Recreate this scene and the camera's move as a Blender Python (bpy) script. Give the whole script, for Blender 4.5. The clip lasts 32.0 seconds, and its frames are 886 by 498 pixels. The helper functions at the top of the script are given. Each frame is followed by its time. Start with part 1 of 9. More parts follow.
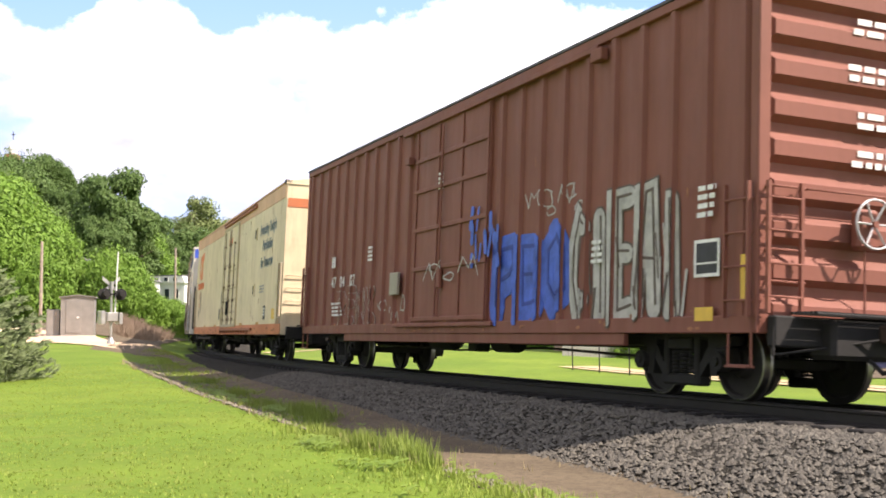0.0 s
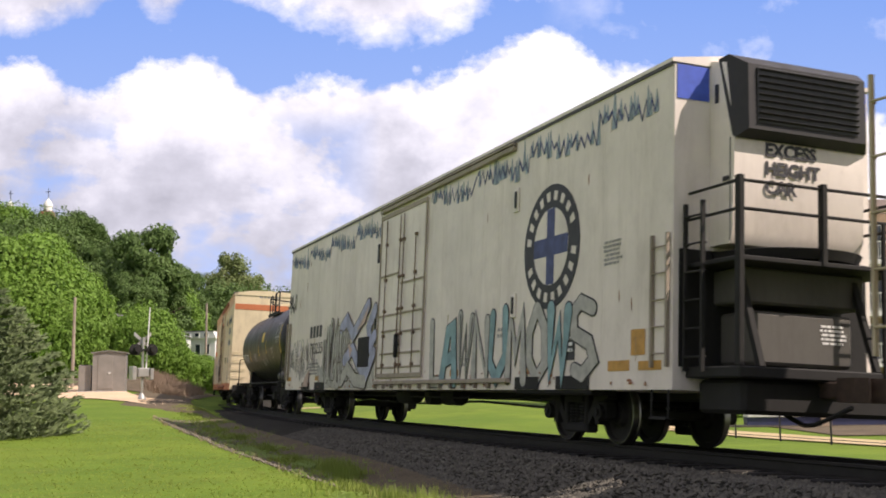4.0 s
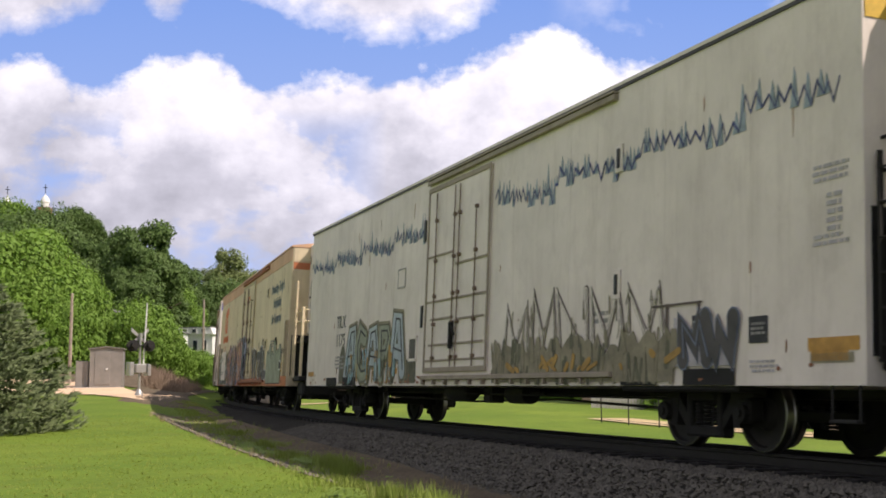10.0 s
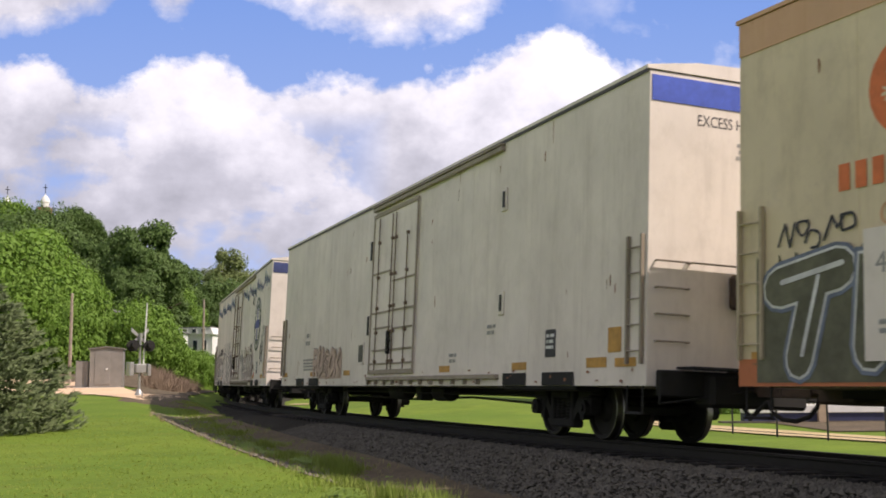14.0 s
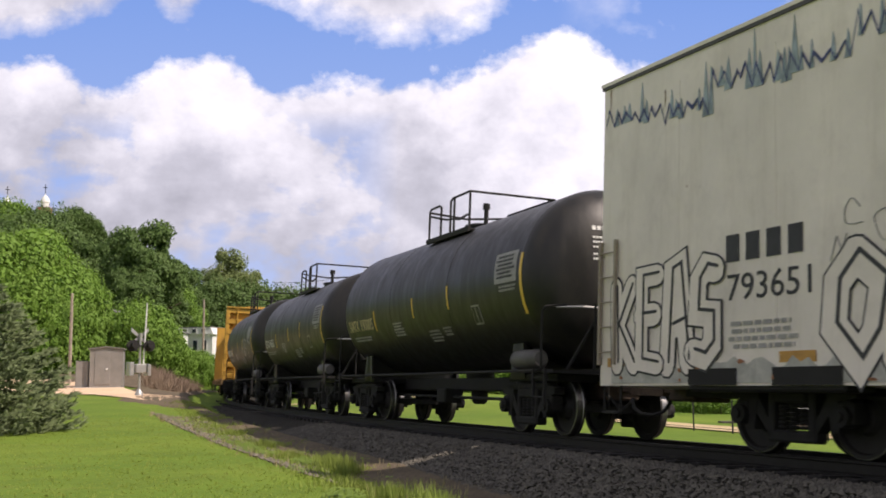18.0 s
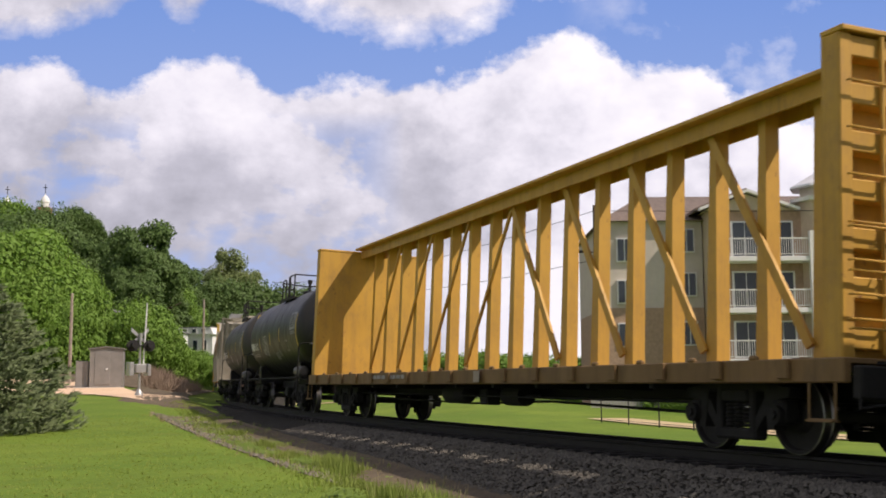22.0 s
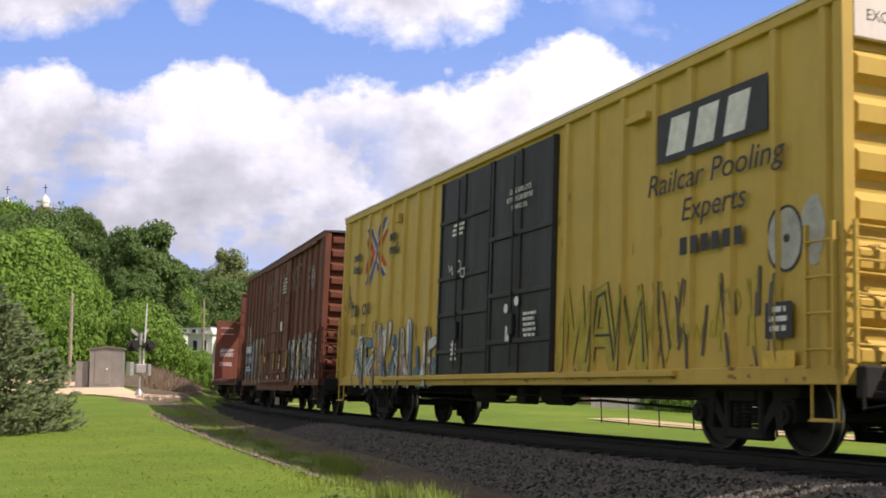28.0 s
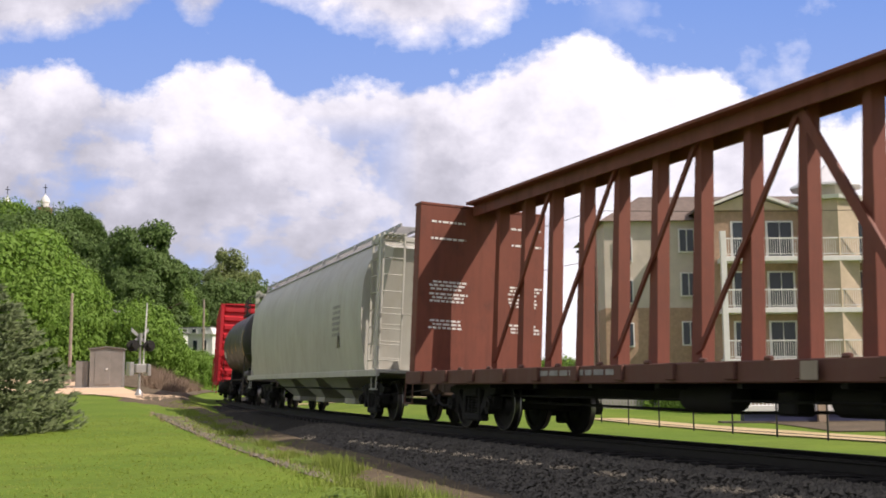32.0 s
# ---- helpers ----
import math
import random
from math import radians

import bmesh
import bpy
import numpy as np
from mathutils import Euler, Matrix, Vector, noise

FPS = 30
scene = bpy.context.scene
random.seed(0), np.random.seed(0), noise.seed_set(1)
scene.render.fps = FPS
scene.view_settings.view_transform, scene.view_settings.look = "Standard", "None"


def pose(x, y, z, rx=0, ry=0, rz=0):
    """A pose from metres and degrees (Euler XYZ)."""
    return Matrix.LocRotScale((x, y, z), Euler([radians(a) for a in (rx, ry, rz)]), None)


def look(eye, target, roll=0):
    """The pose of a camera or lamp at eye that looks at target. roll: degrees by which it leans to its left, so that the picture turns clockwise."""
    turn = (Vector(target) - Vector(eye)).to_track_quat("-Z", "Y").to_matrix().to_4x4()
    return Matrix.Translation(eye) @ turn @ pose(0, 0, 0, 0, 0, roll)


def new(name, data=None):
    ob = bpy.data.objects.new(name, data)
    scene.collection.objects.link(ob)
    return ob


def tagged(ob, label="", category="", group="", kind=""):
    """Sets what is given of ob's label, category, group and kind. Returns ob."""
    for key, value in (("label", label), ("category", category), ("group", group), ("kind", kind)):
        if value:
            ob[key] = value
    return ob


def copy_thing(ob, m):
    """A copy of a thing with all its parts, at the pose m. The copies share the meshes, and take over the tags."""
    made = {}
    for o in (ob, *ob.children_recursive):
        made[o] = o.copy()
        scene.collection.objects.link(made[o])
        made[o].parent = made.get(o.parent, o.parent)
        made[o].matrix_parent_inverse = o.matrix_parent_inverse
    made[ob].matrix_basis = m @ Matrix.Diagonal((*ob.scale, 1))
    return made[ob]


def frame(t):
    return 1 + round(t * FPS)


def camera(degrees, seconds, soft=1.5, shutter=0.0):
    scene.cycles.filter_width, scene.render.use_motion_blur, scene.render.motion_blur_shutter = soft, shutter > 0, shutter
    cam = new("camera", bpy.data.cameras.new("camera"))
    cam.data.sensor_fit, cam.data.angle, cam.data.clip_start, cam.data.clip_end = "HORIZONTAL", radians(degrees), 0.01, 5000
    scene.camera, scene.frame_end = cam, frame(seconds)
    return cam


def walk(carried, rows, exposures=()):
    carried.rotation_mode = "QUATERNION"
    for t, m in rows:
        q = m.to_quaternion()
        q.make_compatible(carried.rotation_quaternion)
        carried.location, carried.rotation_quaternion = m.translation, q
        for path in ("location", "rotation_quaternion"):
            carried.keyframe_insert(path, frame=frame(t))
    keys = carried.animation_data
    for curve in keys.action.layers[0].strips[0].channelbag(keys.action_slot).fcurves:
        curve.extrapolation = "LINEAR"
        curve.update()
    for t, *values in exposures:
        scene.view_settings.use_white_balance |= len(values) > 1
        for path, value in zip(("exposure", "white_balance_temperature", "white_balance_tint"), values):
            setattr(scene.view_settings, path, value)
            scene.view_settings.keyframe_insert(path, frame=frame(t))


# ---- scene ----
# ---------- camera and its path ----------
EYE = (0.0, 0.0, 0.857)
cam = camera(43.1, 32.0, soft=1.8, shutter=0.1)


def aim(right, up, roll=-0.36):
    """A pose at the camera's stand, turned right and up by degrees."""
    a, b = radians(right), radians(6.81 + up)
    d = Vector((math.sin(a) * math.cos(b), math.cos(a) * math.cos(b), math.sin(b)))
    return look(EYE, Vector(EYE) + d, roll)


walk(cam, [
    (0.0, aim(1.38, -2.62)), (0.5, aim(1.58, -2.62)), (1.0, aim(1.58, -2.62)), (1.5, aim(1.21, -1.84)),
    (2.0, aim(0.0, -0.29)), (2.5, aim(-0.18, -0.17)), (3.0, aim(-0.26, 0.2)), (3.5, aim(-0.21, 0.23)),
    (5.5, aim(0, 0)), (6.0, aim(0, -0.03)), (6.5, aim(-0.12, -0.03)), (7.0, aim(0, 0.05)), (7.5, aim(0, 0)),
    (32.0, aim(0, 0))],
    exposures=[(t, e, 6400, 20.5) for t, e in ((0.0, 1.0), (1.0, 0.9), (1.6, 0.75), (2.2, 0.55), (3.0, 0.27), (4.5, 0.2), (5.5, 0.18), (6.0, 0.06), (7.0, -0.03), (8.5, 0.03), (12.5, 0.11), (14.5, 0.0), (18.0, 0.03), (20.5, 0.0), (22.0, -0.14), (24.0, -0.08), (26.0, 0.03), (28.0, 0.15), (29.0, 0.38), (30.5, 0.42), (31.2, 0.14), (32.0, 0.03))])

# ---------- the curve of the track ----------
CX, CY, R = 274.8, 128.31, 293.45
CANT = 0.047
S_EYE = R * math.atan2(CY, CX)


def on_track(s, o=0.0, z=0.0):
    """A point s metres along the curve and o metres towards its outer side."""
    a = s / R
    return Vector((CX - (R + o) * math.cos(a), CY - (R + o) * math.sin(a), z))


def travelled(t):
    return 10.866 * t + 0.00842 * t * t


# ---------- world, sun ----------
SUN = Vector((0.629, -0.249, 0.737)).normalized()
world = bpy.data.worlds.new("world")
scene.world = world
world.use_nodes = True
wn = world.node_tree
sky = wn.nodes.new("ShaderNodeTexSky")
sky.sky_type, sky.sun_disc = "NISHITA", False
sky.sun_elevation = math.asin(SUN.z)
sky.sun_rotation = math.atan2(SUN.x, SUN.y)
sky.air_density, sky.dust_density, sky.ozone_density = 1.0, 0.6, 1.5
wn.nodes["Background"].inputs["Strength"].default_value = 0.098
# broken cumulus over the whole sky: white cloud mixed into the blue by noise
wc = wn.nodes.new("ShaderNodeTexCoord")
wm = wn.nodes.new("ShaderNodeMapping")
wm.inputs["Scale"].default_value = (1, 1, 2.2)
wt = wn.nodes.new("ShaderNodeTexNoise")
wt.inputs["Scale"].default_value, wt.inputs["Detail"].default_value = 2.3, 6
wr = wn.nodes.new("ShaderNodeValToRGB")
wr.color_ramp.elements[0].position, wr.color_ramp.elements[1].position = 0.38, 0.56
wx = wn.nodes.new("ShaderNodeMix")
wx.data_type = "RGBA"
wx.inputs[7].default_value = (6.5, 6.4, 6.35, 1)
wn.links.new(wc.outputs["Generated"], wm.inputs[0])
wn.links.new(wm.outputs[0], wt.inputs["Vector"])
wn.links.new(wt.outputs["Fac"], wr.inputs["Fac"])
wn.links.new(wr.outputs["Color"], wx.inputs[0])
wn.links.new(sky.outputs[0], wx.inputs[6])
wn.links.new(wx.outputs[2], wn.nodes["Background"].inputs[0])
lamp = bpy.data.lights.new("sun", "SUN")
lamp.energy, lamp.angle, lamp.color = 5.0, radians(0.53), (1.0, 0.89, 0.73)
sun = new("sun", lamp)
sun.matrix_world = look((0, 0, 60), Vector((0, 0, 60)) - SUN)


# ---------- mesh building ----------
class Geo:
    """Collects corners and faces, and makes one mesh of them."""

    def __init__(self):
        self.v, self.f = [], []

    def add(self, verts, faces):
        n = len(self.v)
        self.v += [tuple(p) for p in verts]
        self.f += [tuple(i + n for i in f) for f in faces]
        return self

    def box(self, x0, x1, y0, y1, z0, z1, c=0.0):
        if x1 < x0: x0, x1 = x1, x0
        if y1 < y0: y0, y1 = y1, y0
        if z1 < z0: z0, z1 = z1, z0
        c = min(c, (x1 - x0) * 0.45, (y1 - y0) * 0.45, (z1 - z0) * 0.45)
        if c <= 0:
            p = [(x, y, z) for x in (x0, x1) for y in (y0, y1) for z in (z0, z1)]
            return self.add(p, [(0, 1, 3, 2), (4, 6, 7, 5), (0, 4, 5, 1), (2, 3, 7, 6), (0, 2, 6, 4), (1, 5, 7, 3)])
        p, ix = [], {}
        for i in (0, 1):
            for j in (0, 1):
                for k in (0, 1):
                    X, Y, Z = (x0, x1)[i], (y0, y1)[j], (z0, z1)[k]
                    a, b, d = (c, -c)[i], (c, -c)[j], (c, -c)[k]
                    for m, q in enumerate(((X, Y + b, Z + d), (X + a, Y, Z + d), (X + a, Y + b, Z))):
                        ix[i, j, k, m] = len(p)
                        p.append(q)
        f = []
        for m in range(3):
            u, w = [a for a in range(3) if a != m]
            for side in (0, 1):
                loop = []
                for a, b in ((0, 0), (1, 0), (1, 1), (0, 1)):
                    key = [0, 0, 0]
                    key[m], key[u], key[w] = side, a, b
                    loop.append(ix[(*key, m)])
                f.append(tuple(loop if (side == 1) != (m == 1) else loop[::-1]))
        for m in range(3):
            u, w = [a for a in range(3) if a != m]
            for a in (0, 1):
                for b in (0, 1):
                    k0, k1 = [0, 0, 0], [0, 0, 0]
                    k0[u] = k1[u] = a
                    k0[w] = k1[w] = b
                    k1[m] = 1
                    loop = [ix[(*k0, u)], ix[(*k1, u)], ix[(*k1, w)], ix[(*k0, w)]]
                    flip = ((a + b) % 2 == 1) != (m == 1)
                    f.append(tuple(loop if flip else loop[::-1]))
        for i in (0, 1):
            for j in (0, 1):
                for k in (0, 1):
                    loop = [ix[i, j, k, 0], ix[i, j, k, 1], ix[i, j, k, 2]]
                    f.append(tuple(loop if (i + j + k) % 2 == 1 else loop[::-1]))
        return self.add(p, f)

    def tube(self, a, b, r, n=8, r2=None):
        a, b = Vector(a), Vector(b)
        r2 = r if r2 is None else r2
        d = (b - a).normalized()
        u = d.orthogonal().normalized()
        w = d.cross(u)
        p, f = [], []
        for k in range(n):
            g = 2 * math.pi * k / n
            e = u * math.cos(g) + w * math.sin(g)
            p += [a + e * r, b + e * r2]
        for k in range(n):
            i, j = 2 * k, 2 * ((k + 1) % n)
            f.append((i, j, j + 1, i + 1))
        f += [tuple(range(0, 2 * n, 2))[::-1], tuple(range(1, 2 * n, 2))]
        return self.add(p, f)

    def bar(self, pts, r, n=6):
        """A round bar bent along a line of points, in one piece."""
        p = [Vector(q) for q in pts]
        rings, u = [], None
        for i, q in enumerate(p):
            a = (q - p[i - 1]).normalized() if i else (p[1] - q).normalized()
            b = (p[i + 1] - q).normalized() if i < len(p) - 1 else a
            t = a + b
            t = t.normalized() if t.length > 0.1 else a
            u = t.orthogonal().normalized() if u is None else (u - t * u.dot(t)).normalized()
            w = t.cross(u)
            k = min(1.7, 1 / max(0.4, abs(t.dot(a))))
            side = (b - a)
            side = (side - t * side.dot(t)).normalized() if side.length > 1e-3 else None
            ring = []
            for j in range(n):
                g = 2 * math.pi * (j + 0.5) / n
                e = u * math.cos(g) + w * math.sin(g)
                if side is not None:
                    e = e + side * e.dot(side) * (k - 1)
                ring.append(q + e * r)
            rings.append(ring)
        return self.rings(rings)

    def rings(self, rings, closed=True, caps=True):
        """Skins rings of equally many corners."""
        m = len(rings[0])
        p = [q for ring in rings for q in ring]
        f = []
        for i in range(len(rings) - 1):
            for k in range(m if closed else m - 1):
                a, b = i * m + k, i * m + (k + 1) % m
                f.append((a, b, b + m, a + m))
        if caps:
            f += [tuple(range(m))[::-1], tuple(range(len(p) - m, len(p)))]
        return self.add(p, f)

    def lathe(self, prof, axis="y", at=(0, 0, 0), n=24):
        """Turns (along, radius) pairs round an axis."""
        x, y, z = at
        rr = []
        for h, r in prof:
            ring = []
            for k in range(n):
                g = 2 * math.pi * k / n
                c, s = r * math.cos(g), r * math.sin(g)
                ring.append((x + h, y + c, z + s) if axis == "x" else (x + s, y + h, z + c) if axis == "y" else (x + c, y + s, z + h))
            rr.append(ring)
        return self.rings(rr)

    def plate(self, poly, y0, y1, axis="y"):
        """A prism: a polygon of (x, z) pairs drawn out along y (or of (y, z) along x)."""
        if axis == "y":
            return self.rings([[(x, y0, z) for x, z in poly], [(x, y1, z) for x, z in poly]])
        if axis == "x":
            return self.rings([[(y0, x, z) for x, z in poly], [(y1, x, z) for x, z in poly]])
        return self.rings([[(x, y, y0) for x, y in poly], [(x, y, y1) for x, y in poly]])

    def mesh(self, name, mat, smooth=True, angle=0.6):
        me = bpy.data.meshes.new(name)
        me.from_pydata(self.v, [], self.f)
        bm = bmesh.new()
        bm.from_mesh(me)
        bmesh.ops.recalc_face_normals(bm, faces=bm.faces)
        bm.to_mesh(me)
        bm.free()
        if smooth:
            me.shade_smooth()
            me.set_sharp_from_angle(angle=angle)
        me.materials.append(mat)
        return me


def part(name, geo, mat, parent, label="", at=None, smooth=True):
    """Links one mesh object under a thing or a part."""
    me = geo.mesh(name, mat, smooth) if isinstance(geo, Geo) else geo
    ob = new(name, me)
    ob.parent = parent
    if at is not None:
        ob.matrix_basis = at if isinstance(at, Matrix) else Matrix.Translation(at)
    return tagged(ob, label)


# ---------- materials ----------
def material(name, rough=0.7, metal=0.0, spec=0.5):
    m = bpy.data.materials.new(name)
    m.use_nodes = True
    b = m.node_tree.nodes["Principled BSDF"]
    b.inputs["Roughness"].default_value, b.inputs["Metallic"].default_value = rough, metal
    b.inputs["Specular IOR Level"].default_value = spec
    return m, m.node_tree.nodes, m.node_tree.links, b


def noise_tex(n, l, vec, scale, detail=5, rough=0.6):
    t = n.new("ShaderNodeTexNoise")
    t.inputs["Scale"].default_value, t.inputs["Detail"].default_value, t.inputs["Roughness"].default_value = scale, detail, rough
    l.new(vec, t.inputs["Vector"])
    return t.outputs["Fac"]


def ramp(n, l, fac, stops):
    r = n.new("ShaderNodeValToRGB")
    e = r.color_ramp.elements
    while len(e) < len(stops):
        e.new(0.5)
    for q, (p, c) in zip(e, stops):
        q.position, q.color = p, (*c, 1) if len(c) == 3 else (c[0], c[0], c[0], 1)
    l.new(fac, r.inputs["Fac"])
    return r.outputs["Color"]


def mixed(n, l, fac, a, b, mode="MIX"):
    m = n.new("ShaderNodeMix")
    m.data_type, m.blend_type = "RGBA", mode
    for key, v in ((0, fac), (6, a), (7, b)):
        if isinstance(v, (int, float)):
            m.inputs[key].default_value = v
        elif isinstance(v, tuple):
            m.inputs[key].default_value = (*v, 1)
        else:
            l.new(v, m.inputs[key])
    return m.outputs[2]


def bumped(n, l, b, height, strength, dist):
    k = n.new("ShaderNodeBump")
    k.inputs["Strength"].default_value, k.inputs["Distance"].default_value = strength, dist
    l.new(height, k.inputs["Height"])
    l.new(k.outputs[0], b.inputs["Normal"])


def coords(n, l, scale=(1, 1, 1), kind="Object"):
    t = n.new("ShaderNodeTexCoord")
    m = n.new("ShaderNodeMapping")
    m.inputs["Scale"].default_value = scale
    l.new(t.outputs[kind], m.inputs["Vector"])
    return m.outputs[0]


def paint(name, col, rough=0.55, spec=0.4, dirt=(0.16, 0.12, 0.09), grime=0.35, rust=(0.17, 0.07, 0.035), wear=0.1, metal=0.0):
    """Weathered vehicle paint: uneven fading, streaks that run down, specks of rust."""
    m, n, l, b = material(name, rough, metal, spec)
    v = coords(n, l)
    broad = noise_tex(n, l, v, 0.7, 6, 0.6)
    c = mixed(n, l, ramp(n, l, broad, [(0.3, (0.0,)), (0.75, (1.0,))]), tuple(x * 0.86 for x in col), tuple(min(1, x * 1.1) for x in col))
    streak = noise_tex(n, l, coords(n, l, (3.2, 3.2, 0.4)), 1.3, 7, 0.7)
    g = ramp(n, l, streak, [(0.5, (0.0,)), (0.85, (grime * 0.8,))])
    c = mixed(n, l, g, c, dirt)
    blotch = noise_tex(n, l, coords(n, l, (1, 1, 0.7)), 2.4, 9, 0.72)
    c = mixed(n, l, ramp(n, l, blotch, [(0.5, (0.0,)), (0.72, (grime * 0.55,))]), c, dirt)
    speck = noise_tex(n, l, v, 5.5, 8, 0.72)
    k = ramp(n, l, speck, [(0.62, (0.0,)), (0.72, (wear * 6 if wear < 0.16 else 1.0,))])
    c = mixed(n, l, k, c, rust)
    l.new(c, b.inputs["Base Color"])
    l.new(ramp(n, l, streak, [(0.2, (max(0.0, rough - 0.15),)), (0.9, (min(1.0, rough + 0.25),))]), b.inputs["Roughness"])
    bumped(n, l, b, noise_tex(n, l, v, 9, 4), 0.12, 0.01)
    return m


def plain(name, col, rough=0.7, var=0.25, scale=3.0, metal=0.0, bump=0.2, dist=0.01):
    m, n, l, b = material(name, rough, metal)
    v = coords(n, l)
    f = noise_tex(n, l, v, scale, 7, 0.65)
    c = mixed(n, l, ramp(n, l, f, [(0.3, (0.0,)), (0.7, (1.0,))]), tuple(x * (1 - var) for x in col), tuple(min(1, x * (1 + var)) for x in col))
    l.new(c, b.inputs["Base Color"])
    bumped(n, l, b, noise_tex(n, l, v, scale * 6, 4), bump, dist)
    return m


def leafy(name, dark, light, rough=0.6):
    m, n, l, b = material(name, rough, 0, 0.25)
    geo = n.new("ShaderNodeNewGeometry")
    f = ramp(n, l, geo.outputs["Random Per Island"], [(0.0, (0.2,)), (1.0, (0.8,))])
    broad = noise_tex(n, l, coords(n, l), 0.5, 3)
    c = mixed(n, l, f, dark, light)
    c = mixed(n, l, ramp(n, l, broad, [(0.35, (0.0,)), (0.65, (1.0,))]), c, tuple(x * 0.8 for x in light))
    l.new(c, b.inputs["Base Color"])
    t = n.new("ShaderNodeBsdfTranslucent")
    l.new(mixed(n, l, 0.5, c, tuple(min(1, x * 1.3) for x in light)), t.inputs["Color"])
    mx = n.new("ShaderNodeMixShader")
    mx.inputs[0].default_value = 0.2
    l.new(b.outputs[0], mx.inputs[1])
    l.new(t.outputs[0], mx.inputs[2])
    l.new(mx.outputs[0], n["Material Output"].inputs["Surface"])
    return m


def ground_mat(name, cols, scales, rough=0.95, bump=0.5, dist=0.03):
    """Three tones mixed by a broad and a fine noise, in world metres."""
    m, n, l, b = material(name, rough, 0, 0.2)
    v = coords(n, l)
    a = noise_tex(n, l, v, scales[0], 6, 0.6)
    f = noise_tex(n, l, v, scales[1], 8, 0.7)
    c = mixed(n, l, ramp(n, l, a, [(0.35, (0.0,)), (0.65, (1.0,))]), cols[0], cols[1])
    c = mixed(n, l, ramp(n, l, f, [(0.45, (0.0,)), (0.7, (0.8,))]), c, cols[2])
    l.new(c, b.inputs["Base Color"])
    bumped(n, l, b, f, bump, dist)
    return m


def lawn_mat():
    """Mown grass: broad yellow-green and dark patches, thin dry spots, fine blades."""
    m, n, l, b = material("lawn", 0.95, 0, 0.15)
    v = coords(n, l)
    big = ramp(n, l, noise_tex(n, l, v, 0.12, 4, 0.6), [(0.38, (0.0,)), (0.62, (1.0,))])
    c = mixed(n, l, big, (0.088, 0.165, 0.015), (0.152, 0.222, 0.024))
    mid = ramp(n, l, noise_tex(n, l, v, 0.9, 6, 0.65), [(0.4, (0.0,)), (0.68, (0.75,))])
    c = mixed(n, l, mid, c, (0.076, 0.128, 0.014))
    dry = ramp(n, l, noise_tex(n, l, coords(n, l, (1, 1.6, 1)), 0.5, 7, 0.7), [(0.58, (0.0,)), (0.74, (0.55,))])
    c = mixed(n, l, dry, c, (0.2, 0.19, 0.05))
    fine = noise_tex(n, l, v, 16.0, 8, 0.75)
    c = mixed(n, l, ramp(n, l, fine, [(0.4, (0.0,)), (0.75, (0.45,))]), c, (0.21, 0.26, 0.045))
    l.new(c, b.inputs["Base Color"])
    bumped(n, l, b, fine, 0.5, 0.03)
    return m


GRASS = lawn_mat()
TANPATH = ground_mat("tan_path", ((0.46, 0.36, 0.2), (0.52, 0.42, 0.25), (0.36, 0.28, 0.16)), (0.6, 6.0))
DIRT = ground_mat("dirt", ((0.105, 0.083, 0.055), (0.155, 0.123, 0.08), (0.05, 0.04, 0.028)), (0.8, 14.0))
SAND = ground_mat("pale_gravel", ((0.64, 0.46, 0.3), (0.7, 0.53, 0.36), (0.48, 0.35, 0.24)), (0.6, 6.0))
BALLAST = ground_mat("ballast", ((0.03, 0.028, 0.022), (0.044, 0.04, 0.031), (0.014, 0.013, 0.0105)), (2.0, 24.0), bump=1.0, dist=0.06)
STONE = plain("stone", (0.1, 0.092, 0.075), 0.9, 0.6, 9.0)
STEEL_DARK = plain("dark_steel", (0.012, 0.0115, 0.0105), 0.85, 0.4, 4.0)
RUSTY = plain("rusty_steel", (0.06, 0.038, 0.027), 0.8, 0.4, 5.0)
RAIL_TOP = plain("rail_steel", (0.018, 0.016, 0.014), 0.7, 0.3, 6.0, metal=0.2)
WHEEL = plain("wheel_steel", (0.015, 0.0135, 0.0125), 0.75, 0.35, 5.0)
TREAD = plain("polished_tread", (0.24, 0.235, 0.23), 0.36, 0.2, 5.0, metal=1.0)
TIE = plain("tie_wood", (0.014, 0.0125, 0.011), 0.9, 0.4, 4.0)
BARK = plain("bark", (0.12, 0.09, 0.065), 0.9, 0.4, 6.0, bump=0.6, dist=0.03)
LEAF_BRIGHT = leafy("leaf_bright", (0.08, 0.17, 0.02), (0.18, 0.31, 0.04))
LEAF_DARK = leafy("leaf_dark", (0.055, 0.11, 0.027), (0.12, 0.195, 0.05))
LEAF_PALE = leafy("leaf_pale", (0.12, 0.17, 0.05), (0.22, 0.27, 0.1))
NEEDLE = leafy("needles", (0.036, 0.064, 0.032), (0.25, 0.31, 0.145))

# ---------- ground ----------
def smooth(a, b, x):
    t = min(1.0, max(0.0, (x - a) / (b - a)))
    return t * t * (3 - 2 * t)


def offset_of(x, y):
    return math.hypot(x - CX, y - CY) - R


